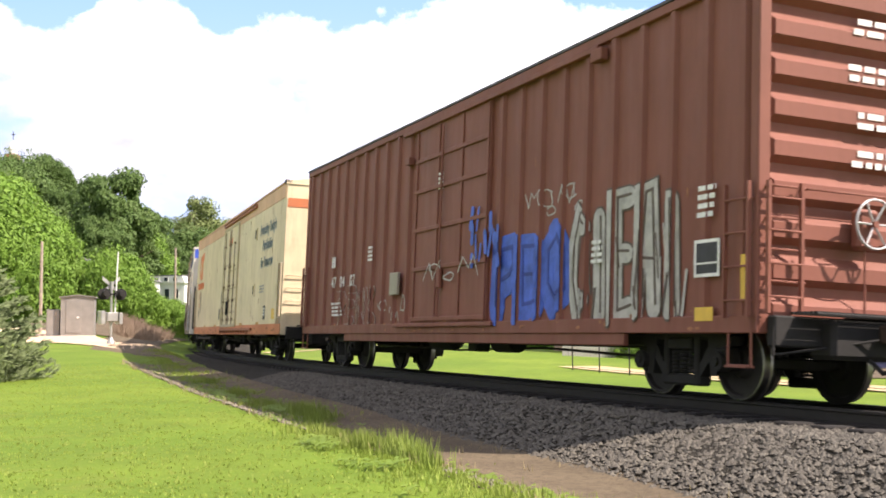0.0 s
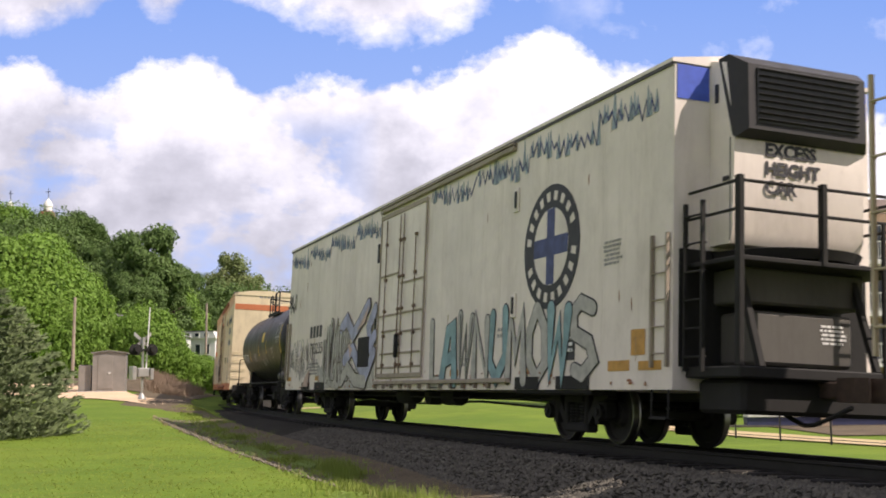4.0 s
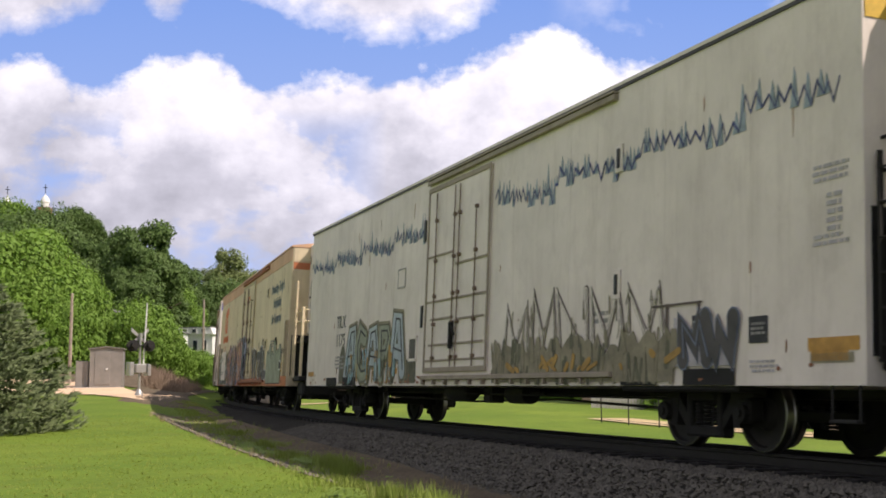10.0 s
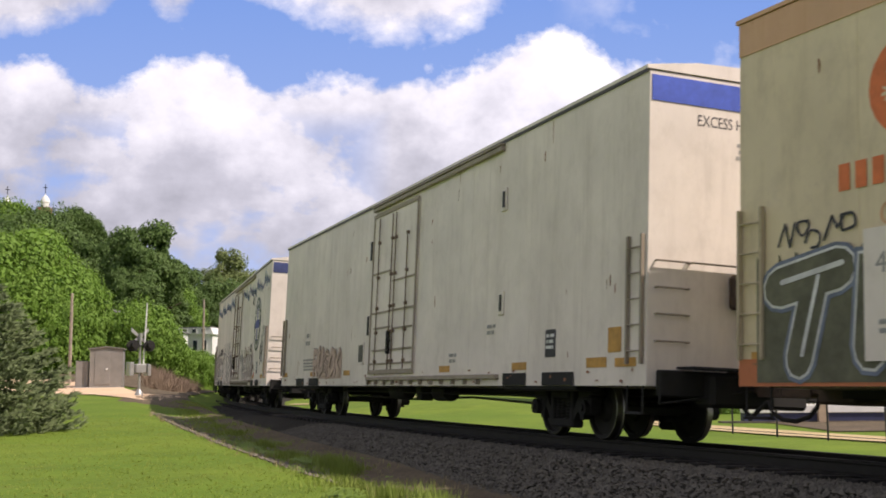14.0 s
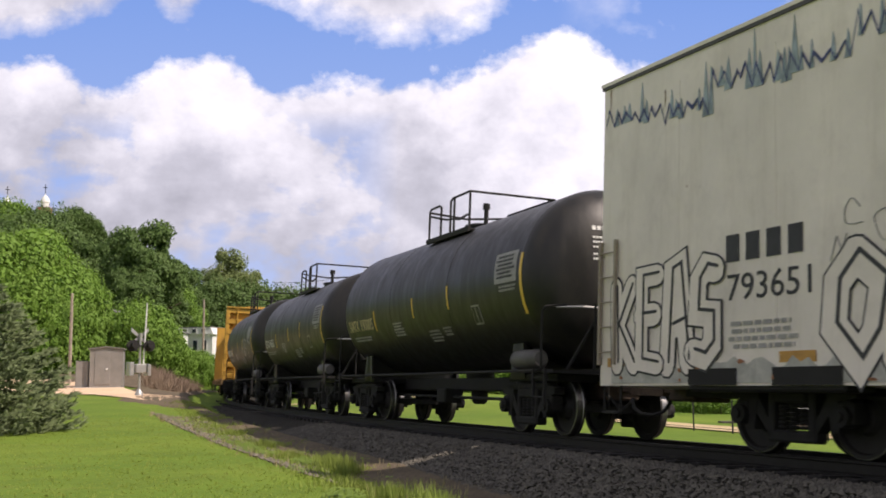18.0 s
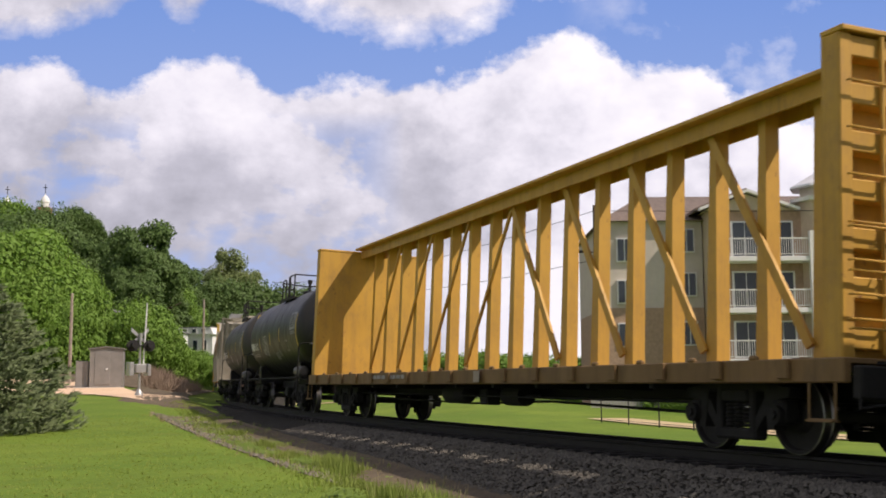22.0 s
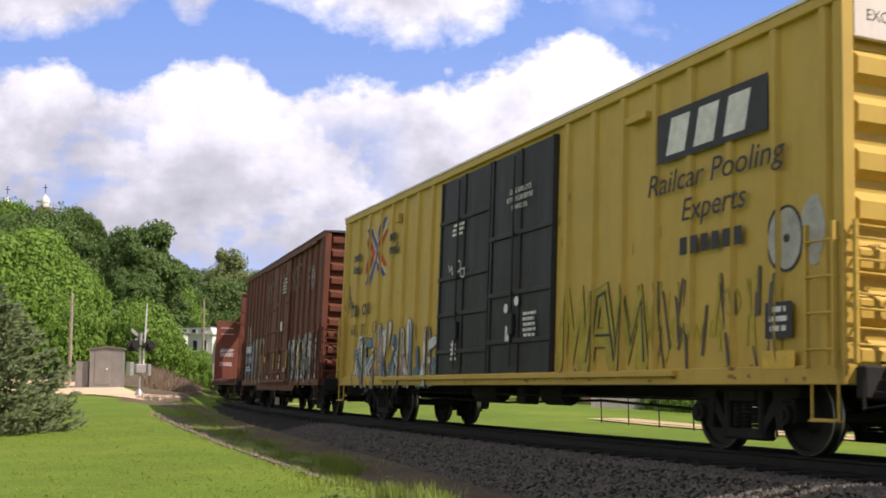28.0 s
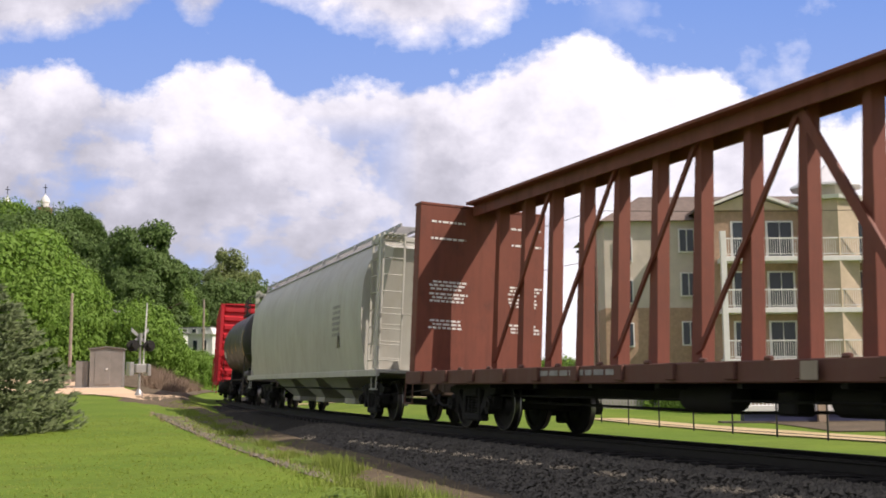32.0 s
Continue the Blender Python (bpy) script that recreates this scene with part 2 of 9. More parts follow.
def ground_z(x, y):
    """Height of the ground sheet, under the rail's top."""
    o = offset_of(x, y)
    d = math.hypot(x, y)
    az = math.degrees(math.atan2(x, y))
    z = -0.66
    if o > 0:
        z = -0.45 + 0.75 * min(1.0, max(-0.28, (y - 12) / 46)) - 0.22 * smooth(2.8, 3.6, o) * (1 - smooth(4.2, 5.6, o)) * (1 - smooth(40, 54, y))
    else:
        z = -0.62 + 0.5 * smooth(-4, -12, o) * smooth(30, 60, y) * (1 - smooth(0, 12, x)) - 0.9 * smooth(-24, -34, o)
    if o > 0 and y > 0:
        left = smooth(-10, -23, az)
        z += (4.0 + 20.0 * left) * smooth(95, 270, d) * smooth(8, 40, o)
        z += (0.6 * smooth(60, 76, y) + 0.75 * smooth(71, 86, y)) * smooth(3.2, 7.5, o)
    z -= 0.45 * (1 - smooth(2.0, 3.6, abs(o)))
    z += 0.05 * noise.noise((x * 0.13, y * 0.13, 0.0))
    return z


def build_ground():
    ticks = [0.0]
    step = 0.8
    while ticks[-1] < 2300:
        ticks.append(ticks[-1] + step)
        step *= 1.0 if ticks[-1] < 40 else 1.055
    axis = [-t for t in ticks[:0:-1]] + ticks
    v = [(x, y + 20, ground_z(x, y + 20)) for y in axis for x in axis]
    m = len(axis)
    f = [(j * m + i, j * m + i + 1, (j + 1) * m + i + 1, (j + 1) * m + i) for j in range(m - 1) for i in range(m - 1)]
    me = bpy.data.meshes.new("ground")
    me.from_pydata(v, [], f)
    me.shade_smooth()
    me.materials.append(GRASS)
    return tagged(new("ground", me), "mown green lawn rising gently to a wooded hill", "ground", kind="structure")


def strip(name, mat, s0, s1, step, prof, label, category, kind="structure", wob=0.0, drape=None):
    """A sheet along the track: (offset, height) pairs across it; drape lifts it over the ground."""
    n = int((s1 - s0) / step) + 1
    rings = []
    for i in range(n):
        s = s0 + i * step
        ring = []
        for k, (o, z) in enumerate(prof):
            e = wob * noise.noise((s * 0.35, k * 7.3, 1.7)) + wob * 0.5 * noise.noise((s * 1.3, k * 3.1, 9.2))
            p = on_track(s, o + e)
            ring.append((p.x, p.y, ground_z(p.x, p.y) + z if drape else z + 0.02 * noise.noise((p.x * 0.9, p.y * 0.9, k))))
        rings.append(ring)
    g = Geo().rings(rings, closed=False, caps=False)
    return tagged(new(name, g.mesh(name, mat)), label, category, kind=kind)


def build_track():
    s0, s1 = S_EYE - 330, S_EYE + 75
    strip("ballast", BALLAST, s0, s1, 0.7, [(-4.2, -0.95), (-3.0, -0.5), (-1.9, -0.215), (0, -0.2), (1.9, -0.2), (2.5, -0.34), (3.3, -0.56), (4.4, -0.95)],
          "dark grey crushed stone bed under the rails", "ballast", wob=0.12)
    for o, name in ((0.7525, "rail"), (-0.7525, "rail")):
        prof = [(-0.07, -0.17), (0.07, -0.17), (0.07, -0.155), (0.012, -0.14), (0.012, -0.045), (0.036, -0.03), (0.036, -0.004), (0.03, 0), (-0.03, 0), (-0.036, -0.004), (-0.036, -0.03), (-0.012, -0.045), (-0.012, -0.14), (-0.07, -0.155)]
        rings = []
        s = s0
        while s <= s1:
            rings.append([on_track(s, o + a, b + CANT * o - 0.035) for a, b in prof])
            s += 2.0
        g = Geo().rings(rings)
        tagged(new(name, g.mesh(name, RAIL_TOP)), "rusty steel rail with a worn running face", "rail", group="rails", kind="structure")
    tie = Geo().box(-0.115, 0.115, -1.3, 1.3, -0.18, 0.0, 0.015).mesh("tie", TIE)
    s = S_EYE - 75
    while s < S_EYE + 45:
        a = s / R
        ob = new("tie", tie)
        ob.matrix_basis = Matrix.Translation(on_track(s, 0, -0.2)) @ Matrix.Rotation(a - math.pi / 2, 4, "Z") @ Matrix.Rotation(-CANT, 4, "X")
        tagged(ob, "dark weathered wooden tie half sunk in ballast", "railway tie", group="ties under the rails", kind="structure")
        s += 0.53


build_ground()
build_track()
# ---------- the sky in view: a far backdrop of cumulus that drifts slowly ----------
def curve_node(n, l, fac, pts):
    """A float curve through (place, value) pairs, both from 0 to 1."""
    k = n.new("ShaderNodeFloatCurve")
    c = k.mapping.curves[0]
    while len(c.points) < len(pts):
        c.points.new(0.5, 0.5)
    for p, (a, b) in zip(c.points, pts):
        p.location = (a, b)
    k.mapping.update()
    l.new(fac, k.inputs["Value"])
    return k.outputs[0]


def calc(n, l, op, a, b=0.0, clamp=False):
    k = n.new("ShaderNodeMath")
    k.operation, k.use_clamp = op, clamp
    for i, v in enumerate((a, b)):
        if isinstance(v, (int, float)):
            k.inputs[i].default_value = v
        else:
            l.new(v, k.inputs[i])
    return k.outputs[0]


def build_sky():
    D = 3600.0
    m = bpy.data.materials.new("cumulus_sky")
    m.use_nodes = True
    n, l = m.node_tree.nodes, m.node_tree.links
    n.clear()
    out, em = n.new("ShaderNodeOutputMaterial"), n.new("ShaderNodeEmission")
    l.new(em.outputs[0], out.inputs[0])
    tc = n.new("ShaderNodeTexCoord")
    sep = n.new("ShaderNodeSeparateXYZ")
    l.new(tc.outputs["Object"], sep.inputs[0])
    k = 1.0 / (D * 0.79)
    u = calc(n, l, "ADD", calc(n, l, "MULTIPLY", sep.outputs[0], k), 0.5)
    v = calc(n, l, "ADD", calc(n, l, "MULTIPLY", sep.outputs[1], k), 0.5)
    mp = n.new("ShaderNodeMapping")
    mp.inputs["Scale"].default_value = (k, k * 1.25, k)
    l.new(tc.outputs["Object"], mp.inputs["Vector"])
    vec = mp.outputs[0]
    puff = noise_tex(n, l, vec, 9.0, 9, 0.58)
    broad = noise_tex(n, l, vec, 3.2, 6, 0.55)
    fine = noise_tex(n, l, vec, 26.0, 6, 0.6)
    wob = calc(n, l, "ADD", calc(n, l, "MULTIPLY", calc(n, l, "SUBTRACT", puff, 0.5), 0.11), calc(n, l, "MULTIPLY", calc(n, l, "SUBTRACT", fine, 0.5), 0.045))
    # upper edge of the great bank and lower edge of the clouds above it
    top = curve_node(n, l, u, [(0.0, 0.715), (0.06, 0.712), (0.12, 0.69), (0.2, 0.722), (0.26, 0.714), (0.29, 0.693), (0.36, 0.693), (0.46, 0.70), (0.51, 0.705), (0.55, 0.728), (0.62, 0.752), (0.67, 0.735), (0.70, 0.715), (0.76, 0.725), (0.82, 0.69), (0.88, 0.665), (1.0, 0.66)])
    low = curve_node(n, l, u, [(0.0, 0.735), (0.1, 0.755), (0.16, 0.78), (0.2, 0.755), (0.24, 0.79), (0.3, 0.775), (0.38, 0.745), (0.45, 0.725), (0.5, 0.73), (0.56, 0.765), (0.62, 0.79), (0.8, 0.81), (1.0, 0.79)])
    a = calc(n, l, "MULTIPLY", calc(n, l, "ADD", calc(n, l, "SUBTRACT", top, v), wob), 55.0, True)
    b = calc(n, l, "MULTIPLY", calc(n, l, "ADD", calc(n, l, "SUBTRACT", v, low), wob), 28.0, True)
    # thin gaps low in the bank
    hole = calc(n, l, "MULTIPLY", calc(n, l, "SUBTRACT", calc(n, l, "ADD", broad, calc(n, l, "MULTIPLY", fine, 0.25)), 0.55), 9.0, True)
    lowdown = calc(n, l, "MULTIPLY", calc(n, l, "SUBTRACT", v, 0.595), 16.0, True)
    keep = calc(n, l, "MAXIMUM", hole, lowdown)
    keep = calc(n, l, "MAXIMUM", keep, calc(n, l, "MULTIPLY", calc(n, l, "SUBTRACT", u, 0.36), 12.0, True))
    a = calc(n, l, "MULTIPLY", a, keep)
    wisp = calc(n, l, "MULTIPLY", calc(n, l, "SUBTRACT", calc(n, l, "ADD", calc(n, l, "MULTIPLY", puff, 0.55), calc(n, l, "MULTIPLY", broad, 0.45)), 0.52), 7.0, True)
    wisp = calc(n, l, "MULTIPLY", wisp, calc(n, l, "MULTIPLY", calc(n, l, "SUBTRACT", u, 0.62), 8.0, True))
    dens = calc(n, l, "MAXIMUM", calc(n, l, "MAXIMUM", a, b), calc(n, l, "MULTIPLY", wisp, 0.7))
    # light and grey in the cloud
    depth = calc(n, l, "SUBTRACT", top, v)
    glow = calc(n, l, "MULTIPLY", calc(n, l, "SUBTRACT", 0.16, depth), 6.0, True)
    glow = calc(n, l, "MAXIMUM", glow, calc(n, l, "SUBTRACT", 1.0, calc(n, l, "MULTIPLY", calc(n, l, "ABSOLUTE", calc(n, l, "SUBTRACT", u, 0.66)), 4.2), True))
    shade = calc(n, l, "ADD", calc(n, l, "MULTIPLY", calc(n, l, "SUBTRACT", puff, 0.5), 1.25), calc(n, l, "MULTIPLY", calc(n, l, "SUBTRACT", broad, 0.43), 1.1))
    shade = calc(n, l, "ADD", shade, calc(n, l, "MULTIPLY", calc(n, l, "SUBTRACT", fine, 0.5), 0.22))
    bright = calc(n, l, "ADD", calc(n, l, "ADD", calc(n, l, "MULTIPLY", glow, 0.46), calc(n, l, "ADD", 0.09, calc(n, l, "MULTIPLY", u, 0.47))), shade, True)
    high = calc(n, l, "MULTIPLY", calc(n, l, "SUBTRACT", v, 0.73), 14.0, True)
    bright = calc(n, l, "SUBTRACT", bright, calc(n, l, "MULTIPLY", high, calc(n, l, "SUBTRACT", 0.34, calc(n, l, "MULTIPLY", u, 0.3))), True)
    cloud = ramp(n, l, bright, [(0.05, (0.40, 0.41, 0.45)), (0.42, (0.62, 0.63, 0.68)), (0.75, (0.95, 0.95, 0.98)), (1.0, (1.12, 1.12, 1.1))])
    blue = ramp(n, l, v, [(0.5, (0.45, 0.56, 0.8)), (0.62, (0.31, 0.46, 0.8)), (0.8, (0.2, 0.36, 0.76))])
    l.new(mixed(n, l, dens, blue, cloud), em.inputs["Color"])
    em.inputs["Strength"].default_value = 1.0
    g = Geo().add([(-3300, -900, 0), (3300, -900, 0), (3300, 2600, 0), (-3300, 2600, 0)], [(0, 1, 2, 3)])
    ob = new("backdrop", g.mesh("backdrop", m, False))
    at = aim(0, 0)
    far = at @ Matrix.Translation((0, 0, -D))
    ob.matrix_basis = far
    tagged(ob, "blue sky with a bank of white cumulus clouds", "sky", kind="structure")
    MOVING_SKY.append((ob, far))


MOVING_SKY = []
build_sky()
# ---------- the train ----------
MOVING, SPINNING = [], []


def car_pose(s, half):
    """The pose of a car whose middle is at s, riding on two trucks half apart."""
    a, b = on_track(s + half), on_track(s - half)
    d = a - b
    m = (a + b) / 2
    return pose(m.x, m.y, -0.035, 0, 0, math.degrees(math.atan2(d.y, d.x))) @ Matrix.Rotation(-CANT, 4, "X")


def car(name, rear, front, half, label, category):
    """An empty at rail level in the middle of the car, keyed later along the curve."""
    ob = tagged(new(name), label, category, group="cars of the train")
    MOVING.append((ob, (rear + front) / 2, half))
    return ob, front - rear


def motions():
    for ob, far in MOVING_SKY:
        walk(ob, [(t, far @ Matrix.Translation((4.6 * (t - 14), -0.8 * (t - 14), 0))) for t in (0, 8, 16, 24, 32)])
    for ob, mid, half in MOVING:
        walk(ob, [(t, car_pose(mid + travelled(t), half)) for t in range(33)])
    step = 2 / FPS
    turns = [(i * step, travelled(i * step) / 0.457) for i in range(481)]
    for ob, x in SPINNING:
        walk(ob, [(t, Matrix.Translation((x, 0, 0.457)) @ Matrix.Rotation(a, 4, "Y")) for t, a in turns])
# ---------- paints and writing ----------
P_CREAM = paint("cream_paint", (0.72, 0.61, 0.41), 0.5, dirt=(0.2, 0.14, 0.09), grime=0.4, wear=0.035)
P_ORANGE = paint("faded_orange_paint", (0.53, 0.175, 0.072), 0.55, dirt=(0.3, 0.13, 0.08), grime=0.45, wear=0.14, rust=(0.22, 0.07, 0.035))
P_TAN = paint("faded_tan_band", (0.64, 0.4, 0.25), 0.6, dirt=(0.4, 0.17, 0.09), grime=0.4, wear=0.07, rust=(0.4, 0.13, 0.06))
P_WHITE = paint("white_paint", (0.79, 0.722, 0.655), 0.5, dirt=(0.2, 0.15, 0.1), grime=0.3, wear=0.02)
P_BROWN = paint("boxcar_brown", (0.21, 0.075, 0.05), 0.6, dirt=(0.12, 0.06, 0.045), grime=0.4, wear=0.05)
P_BROWN2 = paint("mineral_red", (0.145, 0.044, 0.024), 0.62, dirt=(0.055, 0.027, 0.019), grime=0.85, wear=0.09)
P_BEAMBROWN = paint("beam_brown", (0.185, 0.056, 0.034), 0.6, dirt=(0.06, 0.03, 0.025), grime=0.85, wear=0.09)
P_YELLOW = paint("boxcar_yellow", (0.565, 0.385, 0.07), 0.5, dirt=(0.3, 0.2, 0.07), grime=0.35, wear=0.03)
P_GOLD = paint("beam_yellow", (0.54, 0.31, 0.045), 0.55, dirt=(0.22, 0.13, 0.06), grime=0.85, wear=0.14)
P_BLACK = paint("tank_black", (0.0105, 0.0105, 0.0095), 0.42, 0.45, dirt=(0.055, 0.046, 0.034), grime=0.5, wear=0.01)
P_DUSTY = paint("dusty_tank_black", (0.038, 0.035, 0.028), 0.48, 0.5, dirt=(0.075, 0.06, 0.045), grime=0.6, wear=0.01)
P_GREY = paint("hopper_grey", (0.33, 0.305, 0.24), 0.5, dirt=(0.2, 0.14, 0.09), grime=0.7, wear=0.05)
P_PALE = paint("hopper_pale", (0.49, 0.49, 0.44), 0.45, dirt=(0.34, 0.27, 0.18), grime=0.5, wear=0.015)
P_RED = paint("bright_red", (0.5, 0.02, 0.03), 0.5, dirt=(0.2, 0.02, 0.02), grime=0.3, wear=0.03)
P_DOORBLACK = paint("door_black", (0.022, 0.022, 0.024), 0.55, dirt=(0.07, 0.06, 0.05), grime=0.35, wear=0.03)
P_TRACK = paint("rusty_door_track", (0.34, 0.13, 0.075), 0.65, dirt=(0.13, 0.06, 0.04), grime=0.7, wear=0.14)
P_RODS = paint("rusty_lock_rods", (0.2, 0.14, 0.1), 0.7, dirt=(0.07, 0.045, 0.03), grime=0.8, wear=0.14)
P_STAIN = paint("rust_washed_grey", (0.31, 0.225, 0.14), 0.65, dirt=(0.26, 0.14, 0.07), grime=0.8, wear=0.06)
P_TRIM = paint("door_hardware", (0.5, 0.42, 0.29), 0.6, dirt=(0.1, 0.07, 0.05), grime=0.7, wear=0.13)
P_TRIMW = paint("white_hardware", (0.33, 0.28, 0.22), 0.6, dirt=(0.12, 0.09, 0.07), grime=0.6, wear=0.1)
P_CABINET = paint("cabinet_drab", (0.1, 0.095, 0.085), 0.6, dirt=(0.05, 0.045, 0.04), grime=0.7, wear=0.08)
P_ROOF = plain("galvanized_roof", (0.42, 0.42, 0.42), 0.5, 0.25, 2.0, metal=0.5)
P_DARKROOF = plain("dark_roof", (0.07, 0.065, 0.07), 0.6, 0.3, 2.0)
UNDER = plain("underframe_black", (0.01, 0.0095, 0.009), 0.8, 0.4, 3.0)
I_WHITE = plain("white_lettering", (0.72, 0.72, 0.7), 0.6, 0.2, 6.0, bump=0.02)
I_BLACK = plain("black_lettering", (0.03, 0.03, 0.035), 0.6, 0.3, 6.0, bump=0.02)
I_GREY = plain("grey_lettering", (0.3, 0.29, 0.28), 0.6, 0.3, 6.0, bump=0.02)
I_ORANGE = plain("orange_lettering", (0.66, 0.17, 0.05), 0.6, 0.2, 5.0, bump=0.02)
I_PALEORANGE = plain("faded_orange_print", (0.62, 0.36, 0.2), 0.6, 0.2, 5.0, bump=0.02)
I_OCHRE = plain("ochre_plate", (0.5, 0.27, 0.06), 0.6, 0.25, 6.0, bump=0.02)
I_YELLOW = plain("yellow_marker", (0.66, 0.43, 0.055), 0.5, 0.2, 6.0, bump=0.02)
I_BLUE = plain("blue_marking", (0.05, 0.1, 0.5), 0.5, 0.2, 5.0, bump=0.02)
I_NAVY = plain("navy_marking", (0.045, 0.06, 0.17), 0.55, 0.35, 5.0, bump=0.02)
I_DARKGREEN = plain("dark_green_marking", (0.03, 0.055, 0.04), 0.55, 0.3, 5.0, bump=0.02)
I_CROSSBLUE = plain("cross_blue", (0.05, 0.06, 0.28), 0.55, 0.3, 5.0, bump=0.02)
I_RED = plain("red_marking", (0.5, 0.05, 0.03), 0.55, 0.25, 5.0, bump=0.02)
I_BAND = plain("reporting_blue", (0.1, 0.25, 0.4), 0.6, 0.25, 4.0, bump=0.02)
S_SILVER = plain("spray_silver", (0.4, 0.39, 0.36), 0.5, 0.3, 5.0, bump=0.03)
S_WHITE = plain("spray_white", (0.62, 0.63, 0.62), 0.6, 0.25, 4.0, bump=0.03)
S_BLUE = plain("spray_blue", (0.06, 0.12, 0.5), 0.6, 0.4, 3.0, bump=0.03)
S_LILAC = plain("spray_lilac", (0.34, 0.36, 0.5), 0.6, 0.35, 3.0, bump=0.03)
S_CYAN = plain("spray_cyan", (0.14, 0.33, 0.38), 0.6, 0.4, 3.0, bump=0.03)
S_TEALGREY = plain("pale_teal", (0.2, 0.33, 0.36), 0.6, 0.4, 3.0, bump=0.03)
S_GREEN = plain("spray_green", (0.27, 0.3, 0.22), 0.6, 0.3, 3.0, bump=0.03)
S_PINK = plain("spray_pink", (0.56, 0.3, 0.22), 0.6, 0.35, 4.0, bump=0.03)
S_OLIVE = plain("spray_olive", (0.4, 0.32, 0.03), 0.6, 0.3, 3.0, bump=0.03)
S_DARK = plain("spray_black", (0.035, 0.035, 0.04), 0.6, 0.3, 4.0, bump=0.03)
S_BROWN = plain("spray_brown", (0.1, 0.075, 0.06), 0.6, 0.3, 4.0, bump=0.03)
M_RESERVOIR = plain("reservoir_grey", (0.09, 0.085, 0.08), 0.6, 0.3, 3.0)
S_ICE = plain("spray_ice", (0.27, 0.33, 0.37), 0.6, 0.45, 5.0, bump=0.03)
I_SLOGAN = plain("slogan_slate", (0.1, 0.13, 0.15), 0.6, 0.45, 8.0, bump=0.02)
I_SHADOW = plain("slogan_shadow", (0.4, 0.4, 0.35), 0.6, 0.3, 8.0, bump=0.02)
S_FAINT = plain("faint_violet_spray", (0.4, 0.38, 0.4), 0.65, 0.3, 5.0, bump=0.03)
S_DEEPBLUE = plain("spray_deep_blue", (0.025, 0.05, 0.26), 0.6, 0.4, 3.0, bump=0.03)
S_PALEBLUE = plain("spray_pale_blue", (0.4, 0.47, 0.5), 0.6, 0.25, 2.5, bump=0.03)
S_DARKOLIVE = plain("spray_dark_olive", (0.115, 0.115, 0.075), 0.7, 0.45, 2.5, bump=0.03)
S_OCHRE = plain("spray_ochre", (0.4, 0.24, 0.06), 0.6, 0.35, 4.0, bump=0.03)
S_DRAB = plain("spray_drab", (0.25, 0.225, 0.155), 0.7, 0.35, 4.0, bump=0.03)
S_CHARCOAL = plain("spray_charcoal", (0.07, 0.065, 0.065), 0.6, 0.35, 3.0, bump=0.03)
S_PALEPINK = plain("spray_pale_pink", (0.5, 0.37, 0.3), 0.65, 0.3, 3.0, bump=0.03)
S_BLUESTEEL = plain("spray_steel_blue", (0.13, 0.22, 0.29), 0.6, 0.35, 3.0, bump=0.03)
GRILLE = plain("grille_black", (0.025, 0.026, 0.028), 0.5, 0.3, 4.0)

SIDE = Matrix(((1, 0, 0, 0), (0, 0, -1, 0), (0, 1, 0, 0), (0, 0, 0, 1)))
END = Matrix(((0, 0, 1, 0), (1, 0, 0, 0), (0, 1, 0, 0), (0, 0, 0, 1)))


def letters(parent, text, x, z, size, mat, y=-1.556, width=None, shear=0.0, face=SIDE, label="", bold=0.0):
    """Painted writing on a car: its lower left corner at x, z; on an end x counts across and y along."""
    cu = bpy.data.curves.new("lettering", "FONT")
    cu.body, cu.size, cu.shear, cu.extrude, cu.resolution_u = text, size * 1.38, shear, 0.0015, 3
    cu.offset = bold
    tmp = bpy.data.objects.new("lettering", cu)
    me = bpy.data.meshes.new_from_object(tmp)
    bpy.data.objects.remove(tmp)
    bpy.data.curves.remove(cu)
    me.materials.clear()
    me.materials.append(mat)
    wide = max(v.co.x for v in me.vertices) if me.vertices else 1
    k = width / wide if width else 1
    at = Matrix.Translation((x, y, z) if face is SIDE else (y, x, z)) @ face @ Matrix.Diagonal((k, 1, 1, 1))
    for v in me.vertices:
        v.co = at @ v.co
    return part("lettering", me, mat, parent, label)


def decal(name, parent, polys, mat, y=-1.556, label="", face="side"):
    """Flat painted shapes, polygons of (x, z), a few millimetres proud."""
    g = Geo()
    for i, p in enumerate(polys):
        e = 0.0002 * (i % 12)
        if face == "side":
            g.plate(p, y - 0.003 - e, y + 0.001)
        else:
            g.plate(p, y - 0.001, y + 0.003 + e, axis="x")
    return part(name, g, mat, parent, label, smooth=False)


def rect(x0, x1, z0, z1):
    return [(x0, z0), (x1, z0), (x1, z1), (x0, z1)]


def text_bars(parent, x, z, w, rows, h, mat, seed=1, y=-1.556, face="side"):
    """Small print that cannot be read, as rows of short bars."""
    rnd = random.Random(seed)
    polys = []
    for r in range(rows):
        a = x + rnd.uniform(0, 0.12) * w
        end = x + w * rnd.uniform(0.8, 1.0)
        while a < end:
            b = min(end, a + h * rnd.uniform(1.2, 3.5))
            polys.append(rect(a, b, z - r * h * 1.75, z - r * h * 1.75 + h))
            a = b + h * 0.7
    return tagged(decal("small_print", parent, polys, mat, y, face=face), kind="stuff")


